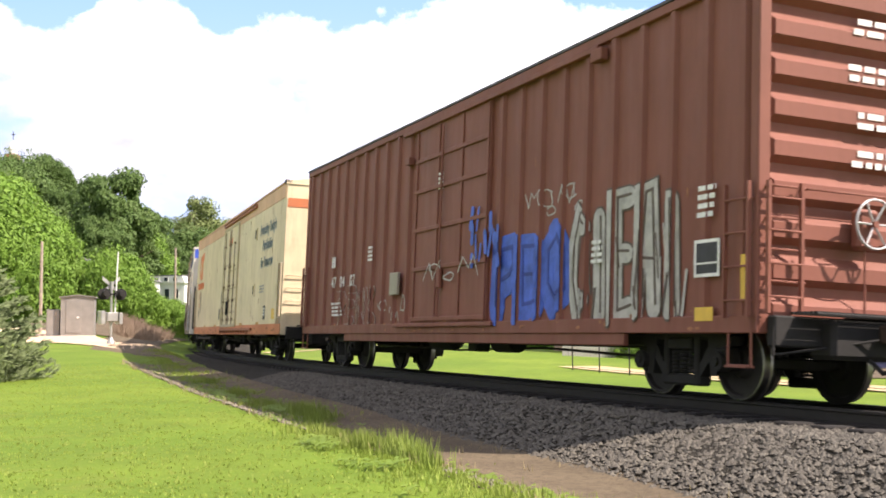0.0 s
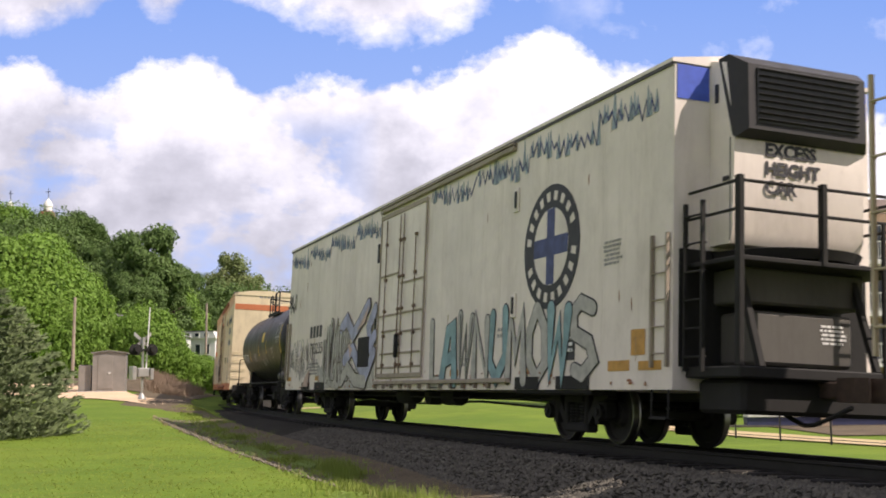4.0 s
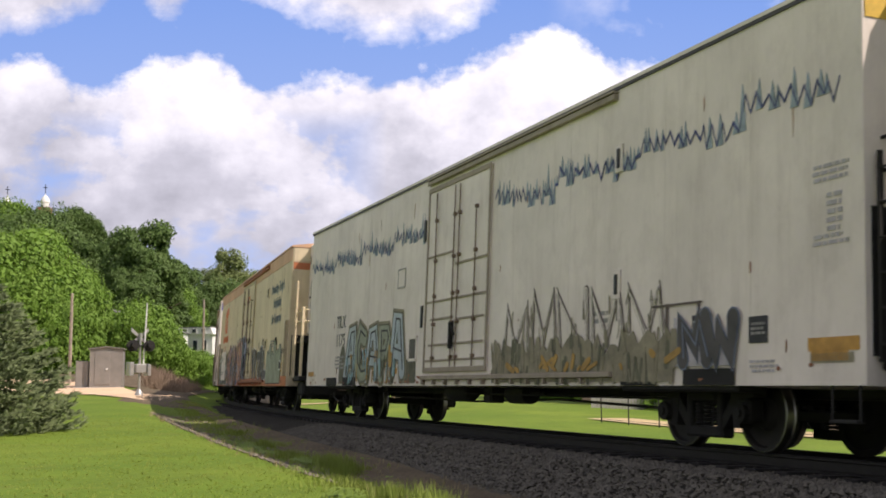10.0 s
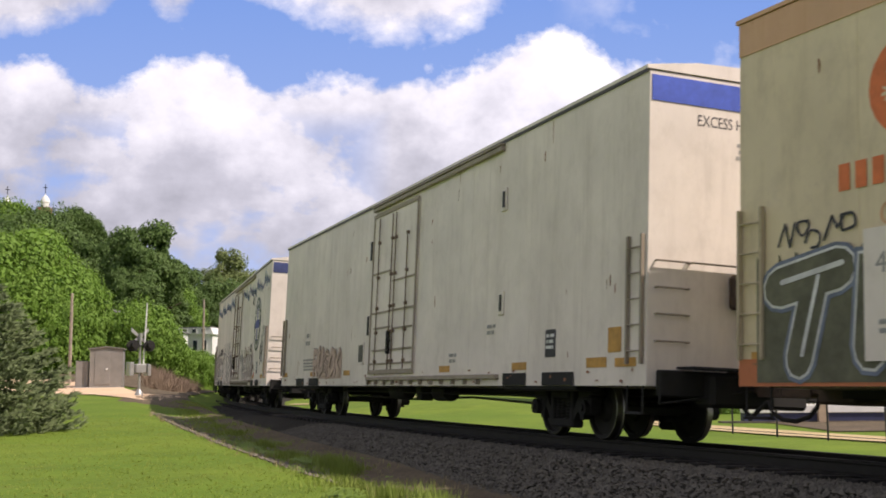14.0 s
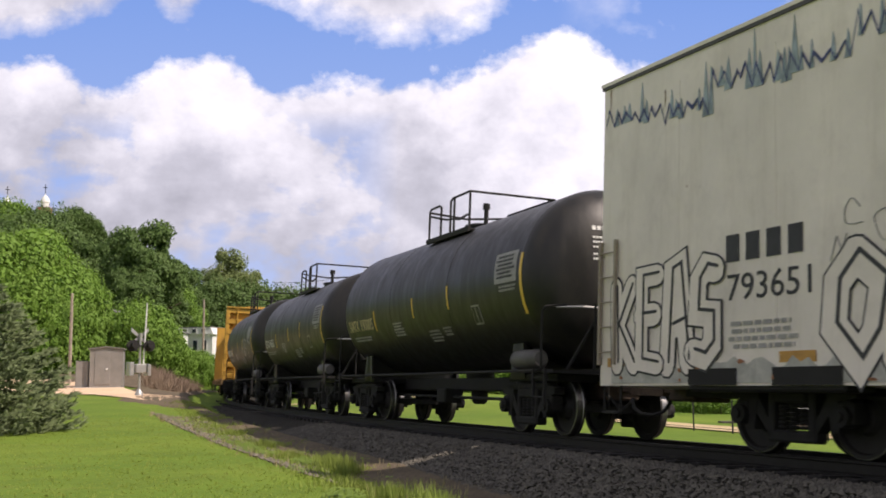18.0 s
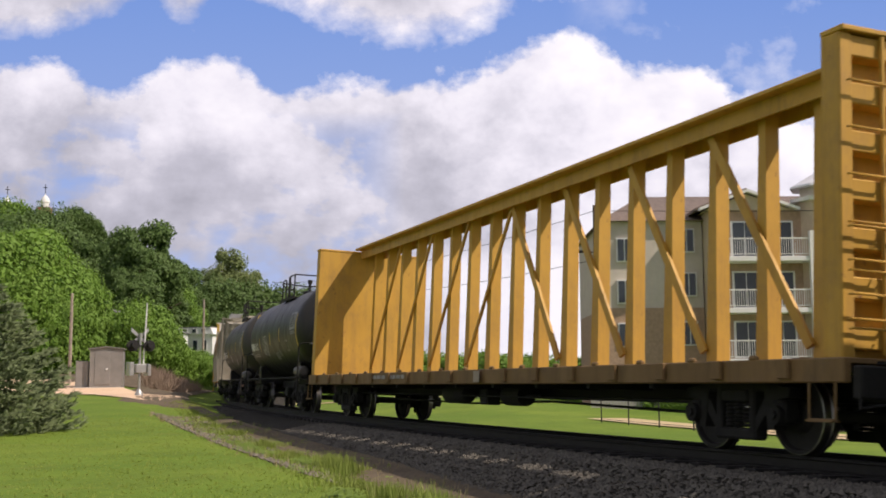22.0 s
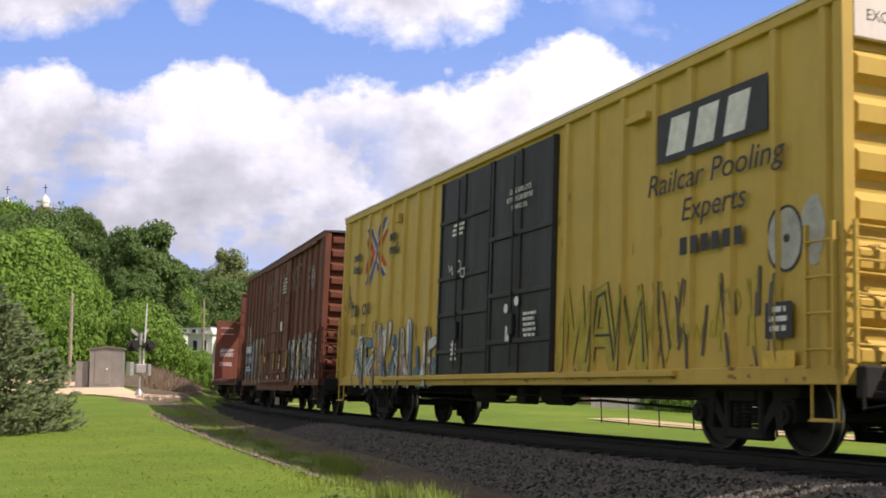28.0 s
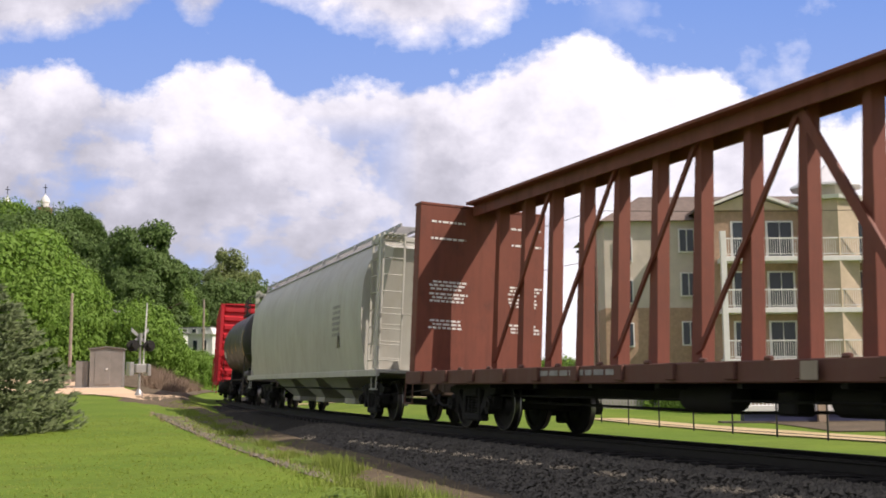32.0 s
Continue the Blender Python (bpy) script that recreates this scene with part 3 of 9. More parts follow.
def mark_bars(parent, x, z, n, w, h, mat, y=-1.556, face="side"):
    """A reporting mark as plain upright bars, one for each character."""
    made = []
    for i in range(n):
        a = x + i * w / n
        k = w / n * 0.66
        poly = [(0, 0), (1, 0), (1, 1), (0, 1)]
        made.append(decal("reporting_mark", parent, [[(a + u * k, z + v * h) for u, v in poly]], mat, y, face=face))
    return made


def stroke(a, b, r, n=5):
    """A bar with round ends between two points."""
    a, b = Vector(a), Vector(b)
    g = math.atan2(b.y - a.y, b.x - a.x)
    out = []
    for c, s in ((b, -1), (a, 1)):
        for k in range(n + 1):
            w = g + s * math.pi / 2 + (math.pi * k / n if s == -1 else math.pi * k / n)
            out.append((c.x + r * math.cos(w), c.y + r * math.sin(w)))
    return out


def bubble(rnd):
    """An abstract looping stroke in a unit cell; it spells nothing."""
    a, turn = rnd.uniform(0, 6.28), rnd.choice((-1, 1))
    pts = []
    for k in range(5):
        q = rnd.uniform(0.3, 0.52)
        pts.append((0.5 + q * math.cos(a), 0.5 + q * math.sin(a) * 1.05))
        a += turn * rnd.uniform(1.0, 1.9)
    out = []
    for i in range(len(pts) - 1):
        p0, p1, p2, p3 = (Vector(pts[max(0, min(len(pts) - 1, i + d))]) for d in (-1, 0, 1, 2))
        for k in range(4):
            t = k / 4
            out.append(tuple(0.5 * ((2 * p1) + (p2 - p0) * t + (2 * p0 - 5 * p1 + 4 * p2 - p3) * t * t + (3 * p1 - p0 - 3 * p2 + p3) * t ** 3)))
    return out + [pts[-1]]


def ribbon(pts, r, y, depth=0.003):
    """A flat painted stroke along a bent line, with tapered round ends."""
    p = [Vector(q) for q in pts]
    d0, d1 = (p[0] - p[1]).normalized(), (p[-1] - p[-2]).normalized()
    line = [(p[0] + d0 * r, 0.35), (p[0] + d0 * r * 0.6, 0.8)] + [(q, 1.0) for q in p] + [(p[-1] + d1 * r * 0.6, 0.8), (p[-1] + d1 * r, 0.35)]
    rings = []
    for i, (q, k) in enumerate(line):
        a = line[max(0, i - 1)][0]
        b = line[min(len(line) - 1, i + 1)][0]
        t1, t2 = (q - a), (b - q)
        t = (t1.normalized() if t1.length > 1e-6 else Vector((0, 0))) + (t2.normalized() if t2.length > 1e-6 else Vector((0, 0)))
        t = t.normalized() if t.length > 0.2 else (t1.normalized() if t1.length > 1e-6 else t2.normalized())
        n = Vector((-t.y, t.x)) * r * k
        if t1.length > 1e-6 and t2.length > 1e-6:
            n *= min(1.6, 1 / max(0.5, abs(t.dot(t1.normalized()))))
        yy = y - depth - 0.0004 * i
        rings.append([(q.x + n.x, yy, q.y + n.y), (q.x - n.x, yy, q.y - n.y), (q.x - n.x, y, q.y - n.y), (q.x + n.x, y, q.y + n.y)])
    return Geo().rings(rings)


def graffiti(parent, x0, x1, z0, z1, n, fill, edge, seed, thick=0.16, y=-1.556, label="", edge_w=0.035, fills=None, block=False):
    """Spray-painted wild letters without meaning: one fat bent stroke each over a wider outline."""
    rnd = random.Random(seed)
    w = (x1 - x0) / n
    for i in range(n):
        g = blocky(rnd) if block and rnd.random() < 0.65 else bubble(rnd)
        k = rnd.uniform(0.78, 1.05)
        lean = rnd.uniform(-0.18, 0.18)
        pts = []
        for u, v in g:
            v2 = v
            pts.append((x0 + (i + 0.5) * w + (u - 0.5) * w * 1.05 + lean * (v2 - 0.5) * w, z0 + thick + max(0, v2) * (z1 - z0 - 2 * thick) * k))
        e = 0.004 * (i % 2)
        mat = fills[i % len(fills)] if fills else fill
        ob = part("graffiti_letter", ribbon(pts, thick * rnd.uniform(0.8, 1.05), y - 0.009 - e), mat, parent, label, smooth=False)
        part("outline", ribbon(pts, thick + edge_w, y - e), edge, ob, smooth=False)
        hi = [(a + 0.02, b + thick * 0.4) for a, b in (pts[:3] if len(pts) < 8 else pts[2:8])]
        part("accent", ribbon(hi, 0.018, y - 0.016 - e), edge, ob, smooth=False)
    # loose spray and drips beside the letters
    polys = []
    for _ in range(n * 3):
        a = (rnd.uniform(x0, x1), rnd.uniform(z0, z1 * 0.9))
        polys.append(stroke(a, (a[0] + rnd.uniform(-0.25, 0.25), a[1] + rnd.uniform(-0.3, 0.1)), rnd.uniform(0.012, 0.03), 3))
    return tagged(decal("overspray", parent, polys, edge, y - 0.001), kind="stuff")


GLYPHS = {
    "A": (((0, 0), (0.3, 1), (0.7, 1), (1, 0)), ((0.2, 0.4), (0.8, 0.4))),
    "C": (((0.95, 0.9), (0.45, 1), (0.05, 0.7), (0.05, 0.3), (0.45, 0), (0.95, 0.1)),),
    "E": (((0.95, 1), (0.1, 1), (0.1, 0), (0.95, 0)), ((0.1, 0.5), (0.8, 0.5))),
    "F": (((0.95, 1), (0.1, 1), (0.1, 0)), ((0.1, 0.52), (0.75, 0.52))),
    "H": (((0.08, 0), (0.08, 1)), ((0.92, 0), (0.92, 1)), ((0.08, 0.5), (0.92, 0.5))),
    "I": (((0.5, 0), (0.5, 1)),),
    "K": (((0.08, 0), (0.08, 1)), ((0.95, 1), (0.15, 0.45), (0.95, 0))),
    "L": (((0.1, 1), (0.1, 0), (0.95, 0)),),
    "M": (((0, 0), (0.12, 1), (0.5, 0.3), (0.88, 1), (1, 0)),),
    "N": (((0.06, 0), (0.06, 1), (0.94, 0), (0.94, 1)),),
    "O": (((0.5, 1), (0.08, 0.75), (0.08, 0.25), (0.5, 0), (0.92, 0.25), (0.92, 0.75), (0.5, 1)),),
    "P": (((0.1, 0), (0.1, 1), (0.7, 1), (0.95, 0.76), (0.7, 0.5), (0.1, 0.5)),),
    "R": (((0.1, 0), (0.1, 1), (0.7, 1), (0.95, 0.76), (0.7, 0.5), (0.1, 0.5)), ((0.5, 0.5), (0.95, 0))),
    "S": (((0.92, 0.9), (0.5, 1), (0.1, 0.8), (0.2, 0.56), (0.8, 0.44), (0.92, 0.2), (0.5, 0), (0.08, 0.1)),),
    "T": (((0, 1), (1, 1)), ((0.5, 1), (0.5, 0))),
    "U": (((0.08, 1), (0.08, 0.25), (0.5, 0), (0.92, 0.25), (0.92, 1)),),
    "V": (((0.02, 1), (0.5, 0), (0.98, 1)),),
    "W": (((0, 1), (0.2, 0), (0.5, 0.7), (0.8, 0), (1, 1)),)}


def piece(parent, shapes, x0, x1, z0, z1, fills, edge, seed, thick=0.1, edge_w=0.03, halo=None, shine=None, y=-1.556, label="", wild=0.08, inner=0.4):
    """A sprayed piece of interlocking fat letter shapes: halo, outline, fill, inner lines."""
    rnd = random.Random(seed)
    w = (x1 - x0) / len(shapes)
    for i, ch in enumerate(shapes):
        tall, sink, lean, wide = rnd.uniform(0.86, 1.06), rnd.uniform(0, 0.06), rnd.uniform(-0.16, 0.16), rnd.uniform(0.92, 1.12)
        fat, rim, glow, line = Geo(), Geo(), Geo(), Geo()
        e = 0.005 * (i % 2)
        for stroke_pts in GLYPHS[ch]:
            pts = []
            for k, (u, v) in enumerate(stroke_pts):
                u, v = u + rnd.uniform(-wild, wild), v + rnd.uniform(-wild, wild) * 0.7
                pts.append((x0 + (i + 0.5) * w + ((u - 0.5) * wide + lean * (v - 0.5)) * (w - thick * 1.2), z0 + thick + sink + max(-0.04, v) * (z1 - z0 - 2 * thick) * tall))
            t = thick * rnd.uniform(0.85, 1.15)
            for geo, r, dy in ((glow, t + edge_w * 2.4, 0.0), (rim, t + edge_w, 0.004), (fat, t, 0.009)):
                q = ribbon(pts, r, y - dy - e)
                geo.add(q.v, q.f)
            q = ribbon([(a + t * 0.3, b + t * 0.25) for a, b in pts], max(0.008, t * 0.14), y - 0.016 - e)
            line.add(q.v, q.f)
        ob = part("graffiti_letter", fat, fills[i % len(fills)], parent, label, smooth=False)
        part("outline", rim, edge, ob, smooth=False)
        if halo:
            part("halo", glow, halo, ob, smooth=False)
        if rnd.random() < inner or shine:
            part("accent", line, shine or edge, ob, smooth=False)


def smears(parent, x0, x1, z0, z1, n, mats, seed, r=(0.015, 0.05), y=-1.556, long=0.5, tilt=0.25):
    """Overlapping upright strokes of spray paint that run together."""
    rnd = random.Random(seed)
    for j, mat in enumerate(mats):
        polys = []
        for _ in range(n):
            x, z = rnd.uniform(x0, x1), rnd.uniform(z0, z1)
            h = (z1 - z0) * long * rnd.uniform(0.3, 1.0)
            polys.append(stroke((x, max(z0, z - h / 2)), (x + rnd.uniform(-tilt, tilt) * h, min(z1, z + h / 2)), rnd.uniform(*r), 4))
        tagged(decal("overspray", parent, polys, mat, y - 0.003 * j), kind="stuff")


def haze(parent, x0, x1, z0, z1, mat, seed, y=-1.556):
    """A ragged patch of thin paint."""
    rnd = random.Random(seed)
    n = max(6, int((x1 - x0) / 0.12))
    top = [(x0 + (x1 - x0) * k / n, z1 - rnd.random() ** 2 * 0.45 * (z1 - z0)) for k in range(n + 1)]
    polys = [[(a, z0), (c, z0), (c, d), (a, b)] for (a, b), (c, d) in zip(top, top[1:])]
    return tagged(decal("paint_patch", parent, polys, mat, y), kind="stuff")


def scrawl(parent, x0, x1, z0, z1, n, mat, seed, r=0.015, y=-1.556):
    """A thin quick tag: looping lines."""
    rnd = random.Random(seed)
    polys = []
    w = (x1 - x0) / n
    for i in range(n):
        g = bubble(rnd) if i % 3 else blocky(rnd)
        k, lift, jog = rnd.uniform(0.25, 0.9), rnd.uniform(0, 0.55), rnd.uniform(-0.5, 0.5)
        pts = [(x0 + (i + jog + u * (0.6 + k)) * w, z0 + (z1 - z0) * min(1.0, lift + v * k)) for u, v in g]
        for p, q in zip(pts, pts[1:]):
            polys.append(stroke(p, q, r * rnd.uniform(0.7, 1.1), 3))
    return tagged(decal("graffiti_tag", parent, polys, mat, y), kind="stuff")


def drips(parent, x0, x1, ztop, mat, seed, y=-1.556, tint=None):
    """A jagged icicle stripe along the top of a side: cells that sink to the right, a dark lower edge, pale spikes above."""
    rnd = random.Random(seed)
    low, pts, x = [], [], x0
    while x < x1:
        cell = ((x - x0) / 2.35) % 1.0
        base = ztop - 0.05 - 0.3 * cell ** 0.8
        pts.append((x, base + (rnd.uniform(0.0, 0.08) if len(pts) % 2 else -rnd.uniform(0.08, 0.24))))
        x += rnd.uniform(0.05, 0.14)
    tops = []
    for (xa, za), (xb, zb) in zip(pts, pts[1:]):
        h = rnd.uniform(0.02, 0.05)
        low.append([(xa, za - 0.01), (xb, zb - 0.01), (xb, zb + h), (xa, za + h)])
        m = (xa + xb) / 2
        up = rnd.uniform(0.08, 0.2) + (0.28 if rnd.random() < 0.07 else 0)
        if rnd.random() < 0.55:
            tops.append([(xa - 0.01, min(za, zb)), (xb + 0.01, min(za, zb)), (m + 0.02, max(za, zb) + up * 0.6), (m, max(za, zb) + up)])
    tagged(decal("icicle_spike", parent, tops, tint or S_ICE, y), kind="stuff")
    return tagged(decal("icicle_stripe", parent, low, mat, y - 0.004, "dark blue jagged icicle stripe"), kind="stuff")


def disc(x, z, r, n=32, rx=None):
    rx = rx or r
    return [(x + rx * math.cos(2 * math.pi * k / n), z + r * math.sin(2 * math.pi * k / n)) for k in range(n)]


def emblem(parent, x, z, r, ring, inner, cross, y=-1.556):
    """A round railway emblem as plain shapes: a dark ring, a light disc and a cross."""
    decal("emblem_ring", parent, [disc(x, z, r)], ring, y, "round dark emblem with a cross")
    polys = []
    for k in range(20):
        a = 2 * math.pi * (k + 0.2) / 20
        b = 2 * math.pi * (k + 0.66) / 20
        if k % 10 == 0:
            continue
        polys.append([(x + q * r * math.cos(g), z + q * r * math.sin(g)) for q, g in ((0.74, a), (0.89, a), (0.89, b), (0.74, b))])
    decal("emblem_mark", parent, polys, inner, y - 0.004)
    decal("emblem_disc", parent, [disc(x, z, r * 0.62)], inner, y - 0.004)
    c = r * 0.62
    decal("emblem_cross", parent, [rect(x - c * 0.22, x + c * 0.22, z - c * 0.98, z + c * 0.98), rect(x - c * 0.98, x + c * 0.98, z - c * 0.24, z + c * 0.24)], cross, y - 0.008)


def stains(c, x, mat, rusty, seed, y=-1.556, z0=0.78, z1=4.97, n=60):
    """Rust and scuffs: ragged spots along the sill, under the eave and below the door tracks."""
    rnd = random.Random(seed)
    spots, scuffs = [], []

    def blob(a, z, w, h):
        m = 9
        return [(a + w * rnd.uniform(0.5, 1.0) * math.cos(6.283 * k / m), z + h * rnd.uniform(0.45, 1.0) * math.sin(6.283 * k / m)) for k in range(m)]
    for k in range(n):
        a = rnd.uniform(-x + 0.2, x - 0.2)
        h = rnd.uniform(0.02, 0.06)
        spots.append(blob(a, z0 + 0.05 + rnd.random() ** 2 * 0.22, rnd.uniform(0.02, 0.2 if rusty else 0.09), h if rusty else h * 0.7))
    for k in range(int(n * 0.25)):
        a = rnd.uniform(-x + 0.3, x - 0.3)
        z = rnd.uniform(1.1, 4.4)
        scuffs.append(blob(a, z, rnd.uniform(0.006, 0.02), rnd.uniform(0.02, 0.12)))
    tagged(decal("rust_stain", c, spots, RUSTSPOT, y - 0.011), "ragged rust spots", kind="stuff")
    tagged(decal("scuff_mark", c, scuffs, RUSTSPOT, y), kind="stuff")


def streaks(c, x, seed, n, y=-1.556):
    """Thin runs of rusty dirt that start at seams, tracks and rivets and taper downwards."""
    rnd = random.Random(seed)
    for mat, share in ((P_STREAK, 0.7), (P_STREAKDARK, 0.3)):
        polys = []
        for _ in range(int(n * share)):
            a = rnd.uniform(-x + 0.15, x - 0.15)
            if -1.5 < a < 2.4:
                continue
            top = rnd.choice((4.55, 4.55, 4.9, 3.9, 2.2, 1.5)) + rnd.uniform(-0.1, 0.05)
            h, w = rnd.uniform(0.08, 0.4), rnd.uniform(0.005, 0.014)
            polys.append([(a - w, top), (a + w, top), (a + w * 0.7, top - h * 0.5), (a, top - h), (a - w * 0.6, top - h * 0.55)])
        tagged(decal("rust_streak", c, polys, mat, y), kind="stuff")


P_STREAK = plain("rust_streak", (0.42, 0.3, 0.19), 0.8, 0.35, 6.0, bump=0.05)
P_STREAKDARK = plain("dirt_streak", (0.32, 0.24, 0.17), 0.8, 0.35, 6.0, bump=0.05)
RUSTSPOT = plain("rust_spot", (0.3, 0.135, 0.07), 0.85, 0.45, 6.0, bump=0.05)


def blocky(rnd):
    """An abstract angular zigzag in a unit cell; it spells nothing."""
    n = rnd.choice((4, 4, 5))
    up = rnd.random() < 0.5
    pts = []
    for k in range(n):
        z = (rnd.uniform(0.86, 1.05) if (k % 2 == 0) == up else rnd.uniform(-0.02, 0.2 if k in (0, n - 1) else 0.5))
        pts.append((0.1 + 0.8 * k / (n - 1) + rnd.uniform(-0.06, 0.06), z))
    return pts


def cloud_shape(x0, x1, z0, z1, seed, grow=0.0):
    """A fat cloud-like outline with a flat foot."""
    rnd = random.Random(seed)
    pts = [(x0 - grow, z0 - grow)]
    n = 6
    w = (x1 - x0) / n
    for k in range(n):
        r = w * 0.56
        cx, cz = x0 + (k + 0.5) * w, z0 + (z1 - z0) * rnd.uniform(0.62, 0.95) - r
        for j in range(8):
            g = math.pi - math.pi * j / 7
            pts.append((cx + (w * 0.5 + grow * (k in (0, n - 1))) * math.cos(g), cz + (r + grow) * math.sin(g)))
    return [(x1 + grow, z0 - grow)] + pts[:0:-1] + pts[:1]


# ---------- running gear ----------
def wheelset_mesh():
    g = Geo()
    for s in (-1, 1):
        prof = [(0.66, 0.12), (0.66, 0.16), (0.70, 0.2), (0.725, 0.38), (0.68, 0.40), (0.68, 0.482), (0.71, 0.482), (0.725, 0.462), (0.82, 0.455), (0.825, 0.44), (0.82, 0.40), (0.77, 0.38), (0.755, 0.2), (0.83, 0.16), (0.84, 0.12), (0.84, 0.02)]
        g.lathe([(s * h, r) for h, r in prof], "y", n=30)
    g.tube((0, -1.08, 0), (0, 1.08, 0), 0.075, 12)
    me = g.mesh("wheelset", WHEEL)
    me.materials.append(TREAD)
    for f in me.polygons:
        q = f.center
        if math.hypot(q.x, q.z) > 0.43 and 0.7 < abs(q.y) < 0.828:
            f.material_index = 1
    return me


def side_frame_mesh():
    g = Geo()
    for s in (-1, 1):
        g.plate([(s * 0.62, 0.28), (s * 0.74, 0.28), (s * 0.74, 0.62), (s * 1.0, 0.66), (s * 1.02, 0.76), (s * 0.7, 0.80), (s * 0.55, 0.72)][::s], -0.09, 0.09)
        g.plate([(s * 0.66, 0.55), (s * 0.3, 0.16), (s * 0.3, 0.3), (s * 0.56, 0.66)][::s], -0.08, 0.08)
        g.box(s * 0.27, s * 0.38, -0.1, 0.1, 0.2, 0.8, 0.02)
        g.box(s * 0.7, s * 0.95, -0.11, 0.11, 0.36, 0.63, 0.03)
        g.tube((s * 0.825, -0.17, 0.457), (s * 0.825, 0.02, 0.457), 0.12, 14)
        g.tube((s * 0.825, -0.2, 0.457), (s * 0.825, -0.16, 0.457), 0.06, 8)
    g.box(-0.8, 0.8, -0.09, 0.09, 0.72, 0.84, 0.03)
    g.box(-0.4, 0.4, -0.1, 0.1, 0.15, 0.29, 0.03)
    for x in (-0.17, 0.0, 0.17):
        for k in range(6):
            g.lathe([(-0.022, 0.055), (0, 0.075), (0.022, 0.055)], "z", (x, -0.02, 0.32 + k * 0.048), 10)
    g.box(-0.26, 0.26, -0.12, 0.12, 0.6, 0.74, 0.02)
    return g.mesh("side_frame", STEEL_DARK)


WHEELSET, SIDE_FRAME = wheelset_mesh(), side_frame_mesh()
BOLSTER = Geo().box(-0.2, 0.2, -1.05, 1.05, 0.58, 0.74, 0.03).box(-0.35, 0.35, -0.35, 0.35, 0.7, 0.86, 0.03).box(-0.95, -0.86, -0.5, 0.5, 0.4, 0.5).box(0.86, 0.95, -0.5, 0.5, 0.4, 0.5).mesh("truck", UNDER)
WHEEL_BASE = 0.85


def trucks(c, half, xs=None):
    for x in (half, -half):
        t = part("truck", BOLSTER, UNDER, c, "dark cast steel truck with two wheelsets", (x, 0, 0))
        part("side_frame", SIDE_FRAME, STEEL_DARK, t, at=(0, -1.0, 0))
        part("side_frame", SIDE_FRAME, STEEL_DARK, t, at=Matrix.Translation((0, 1.0, 0)) @ Matrix.Rotation(math.pi, 4, "Z"))
        for w in (-0.825, 0.825):
            ob = part("wheelset", WHEELSET, WHEEL, t, at=(w, 0, 0.457))
            SPINNING.append((ob, w))


def couplers(c, L, ext_f, ext_r, z=0.82):
    for x, s, e in ((L / 2, 1, ext_f), (-L / 2, -1, ext_r)):
        g = Geo().box(x - s * 0.9, x + s * (e - 0.45), -0.11, 0.11, z - 0.1, z + 0.1, 0.02)
        g.box(x - s * 0.5, x + s * 0.1, -0.32, 0.32, z - 0.22, z + 0.2, 0.03)
        g.plate([(x + s * (e - 0.5), -0.13), (x + s * (e - 0.1), -0.22), (x + s * (e + 0.04), -0.12), (x + s * (e - 0.08), 0.0), (x + s * (e + 0.06), 0.1), (x + s * (e - 0.05), 0.2), (x + s * (e - 0.5), 0.14)], z - 0.14, z + 0.14, axis="z")
        part("coupler", g, RUSTY, c)
        h = Geo()
        pts = [(x + s * (0.05 + (e - 0.05) * k / 6), -0.3 + 0.1 * math.sin(k), z - 0.1 - 0.33 * math.sin(math.pi * k / 6 * 0.9)) for k in range(7)]
        h.bar(pts, 0.028, 6)
        part("air_hose", h, UNDER, c)


def underframe(c, L, half, z=0.78, gear=True):
    g = Geo().box(-L / 2 + 0.3, L / 2 - 0.3, -0.33, 0.33, z - 0.12, z + 0.2, 0.02)
    for k in range(9):
        x = -half + 1.4 + k * (2 * half - 2.8) / 8
        part("cross_bearer", Geo().box(x - 0.05, x + 0.05, -1.4, 1.4, z, z + 0.16), UNDER, c)
    part("center_sill", g, UNDER, c)
    if gear:
        part("brake_cylinder", Geo().tube((1.0, -0.75, z - 0.12), (1.75, -0.75, z - 0.12), 0.18, 14).tube((1.75, -0.75, z - 0.12), (2.3, -0.75, z - 0.12), 0.03, 6), UNDER, c)
        part("air_reservoir", Geo().lathe([(-1.3, 0.02), (-1.25, 0.16), (-1.1, 0.2), (-0.3, 0.2), (-0.15, 0.16), (-0.1, 0.02)], "x", (-0.6, -0.8, z - 0.1), 14), UNDER, c)
        part("brake_valve", Geo().box(0.1, 0.45, -0.95, -0.65, z - 0.3, z, 0.03), UNDER, c)
        r = Geo().bar([(-half + 1.2, -0.6, z - 0.22), (-1.0, -0.62, z - 0.28), (2.4, -0.55, z - 0.2), (half - 1.2, -0.6, z - 0.3)], 0.022, 6)
        r.bar([(-half + 1.0, -0.95, z - 0.12), (half - 1.0, -0.95, z - 0.16)], 0.018, 6)
        part("brake_rod", r, UNDER, c)


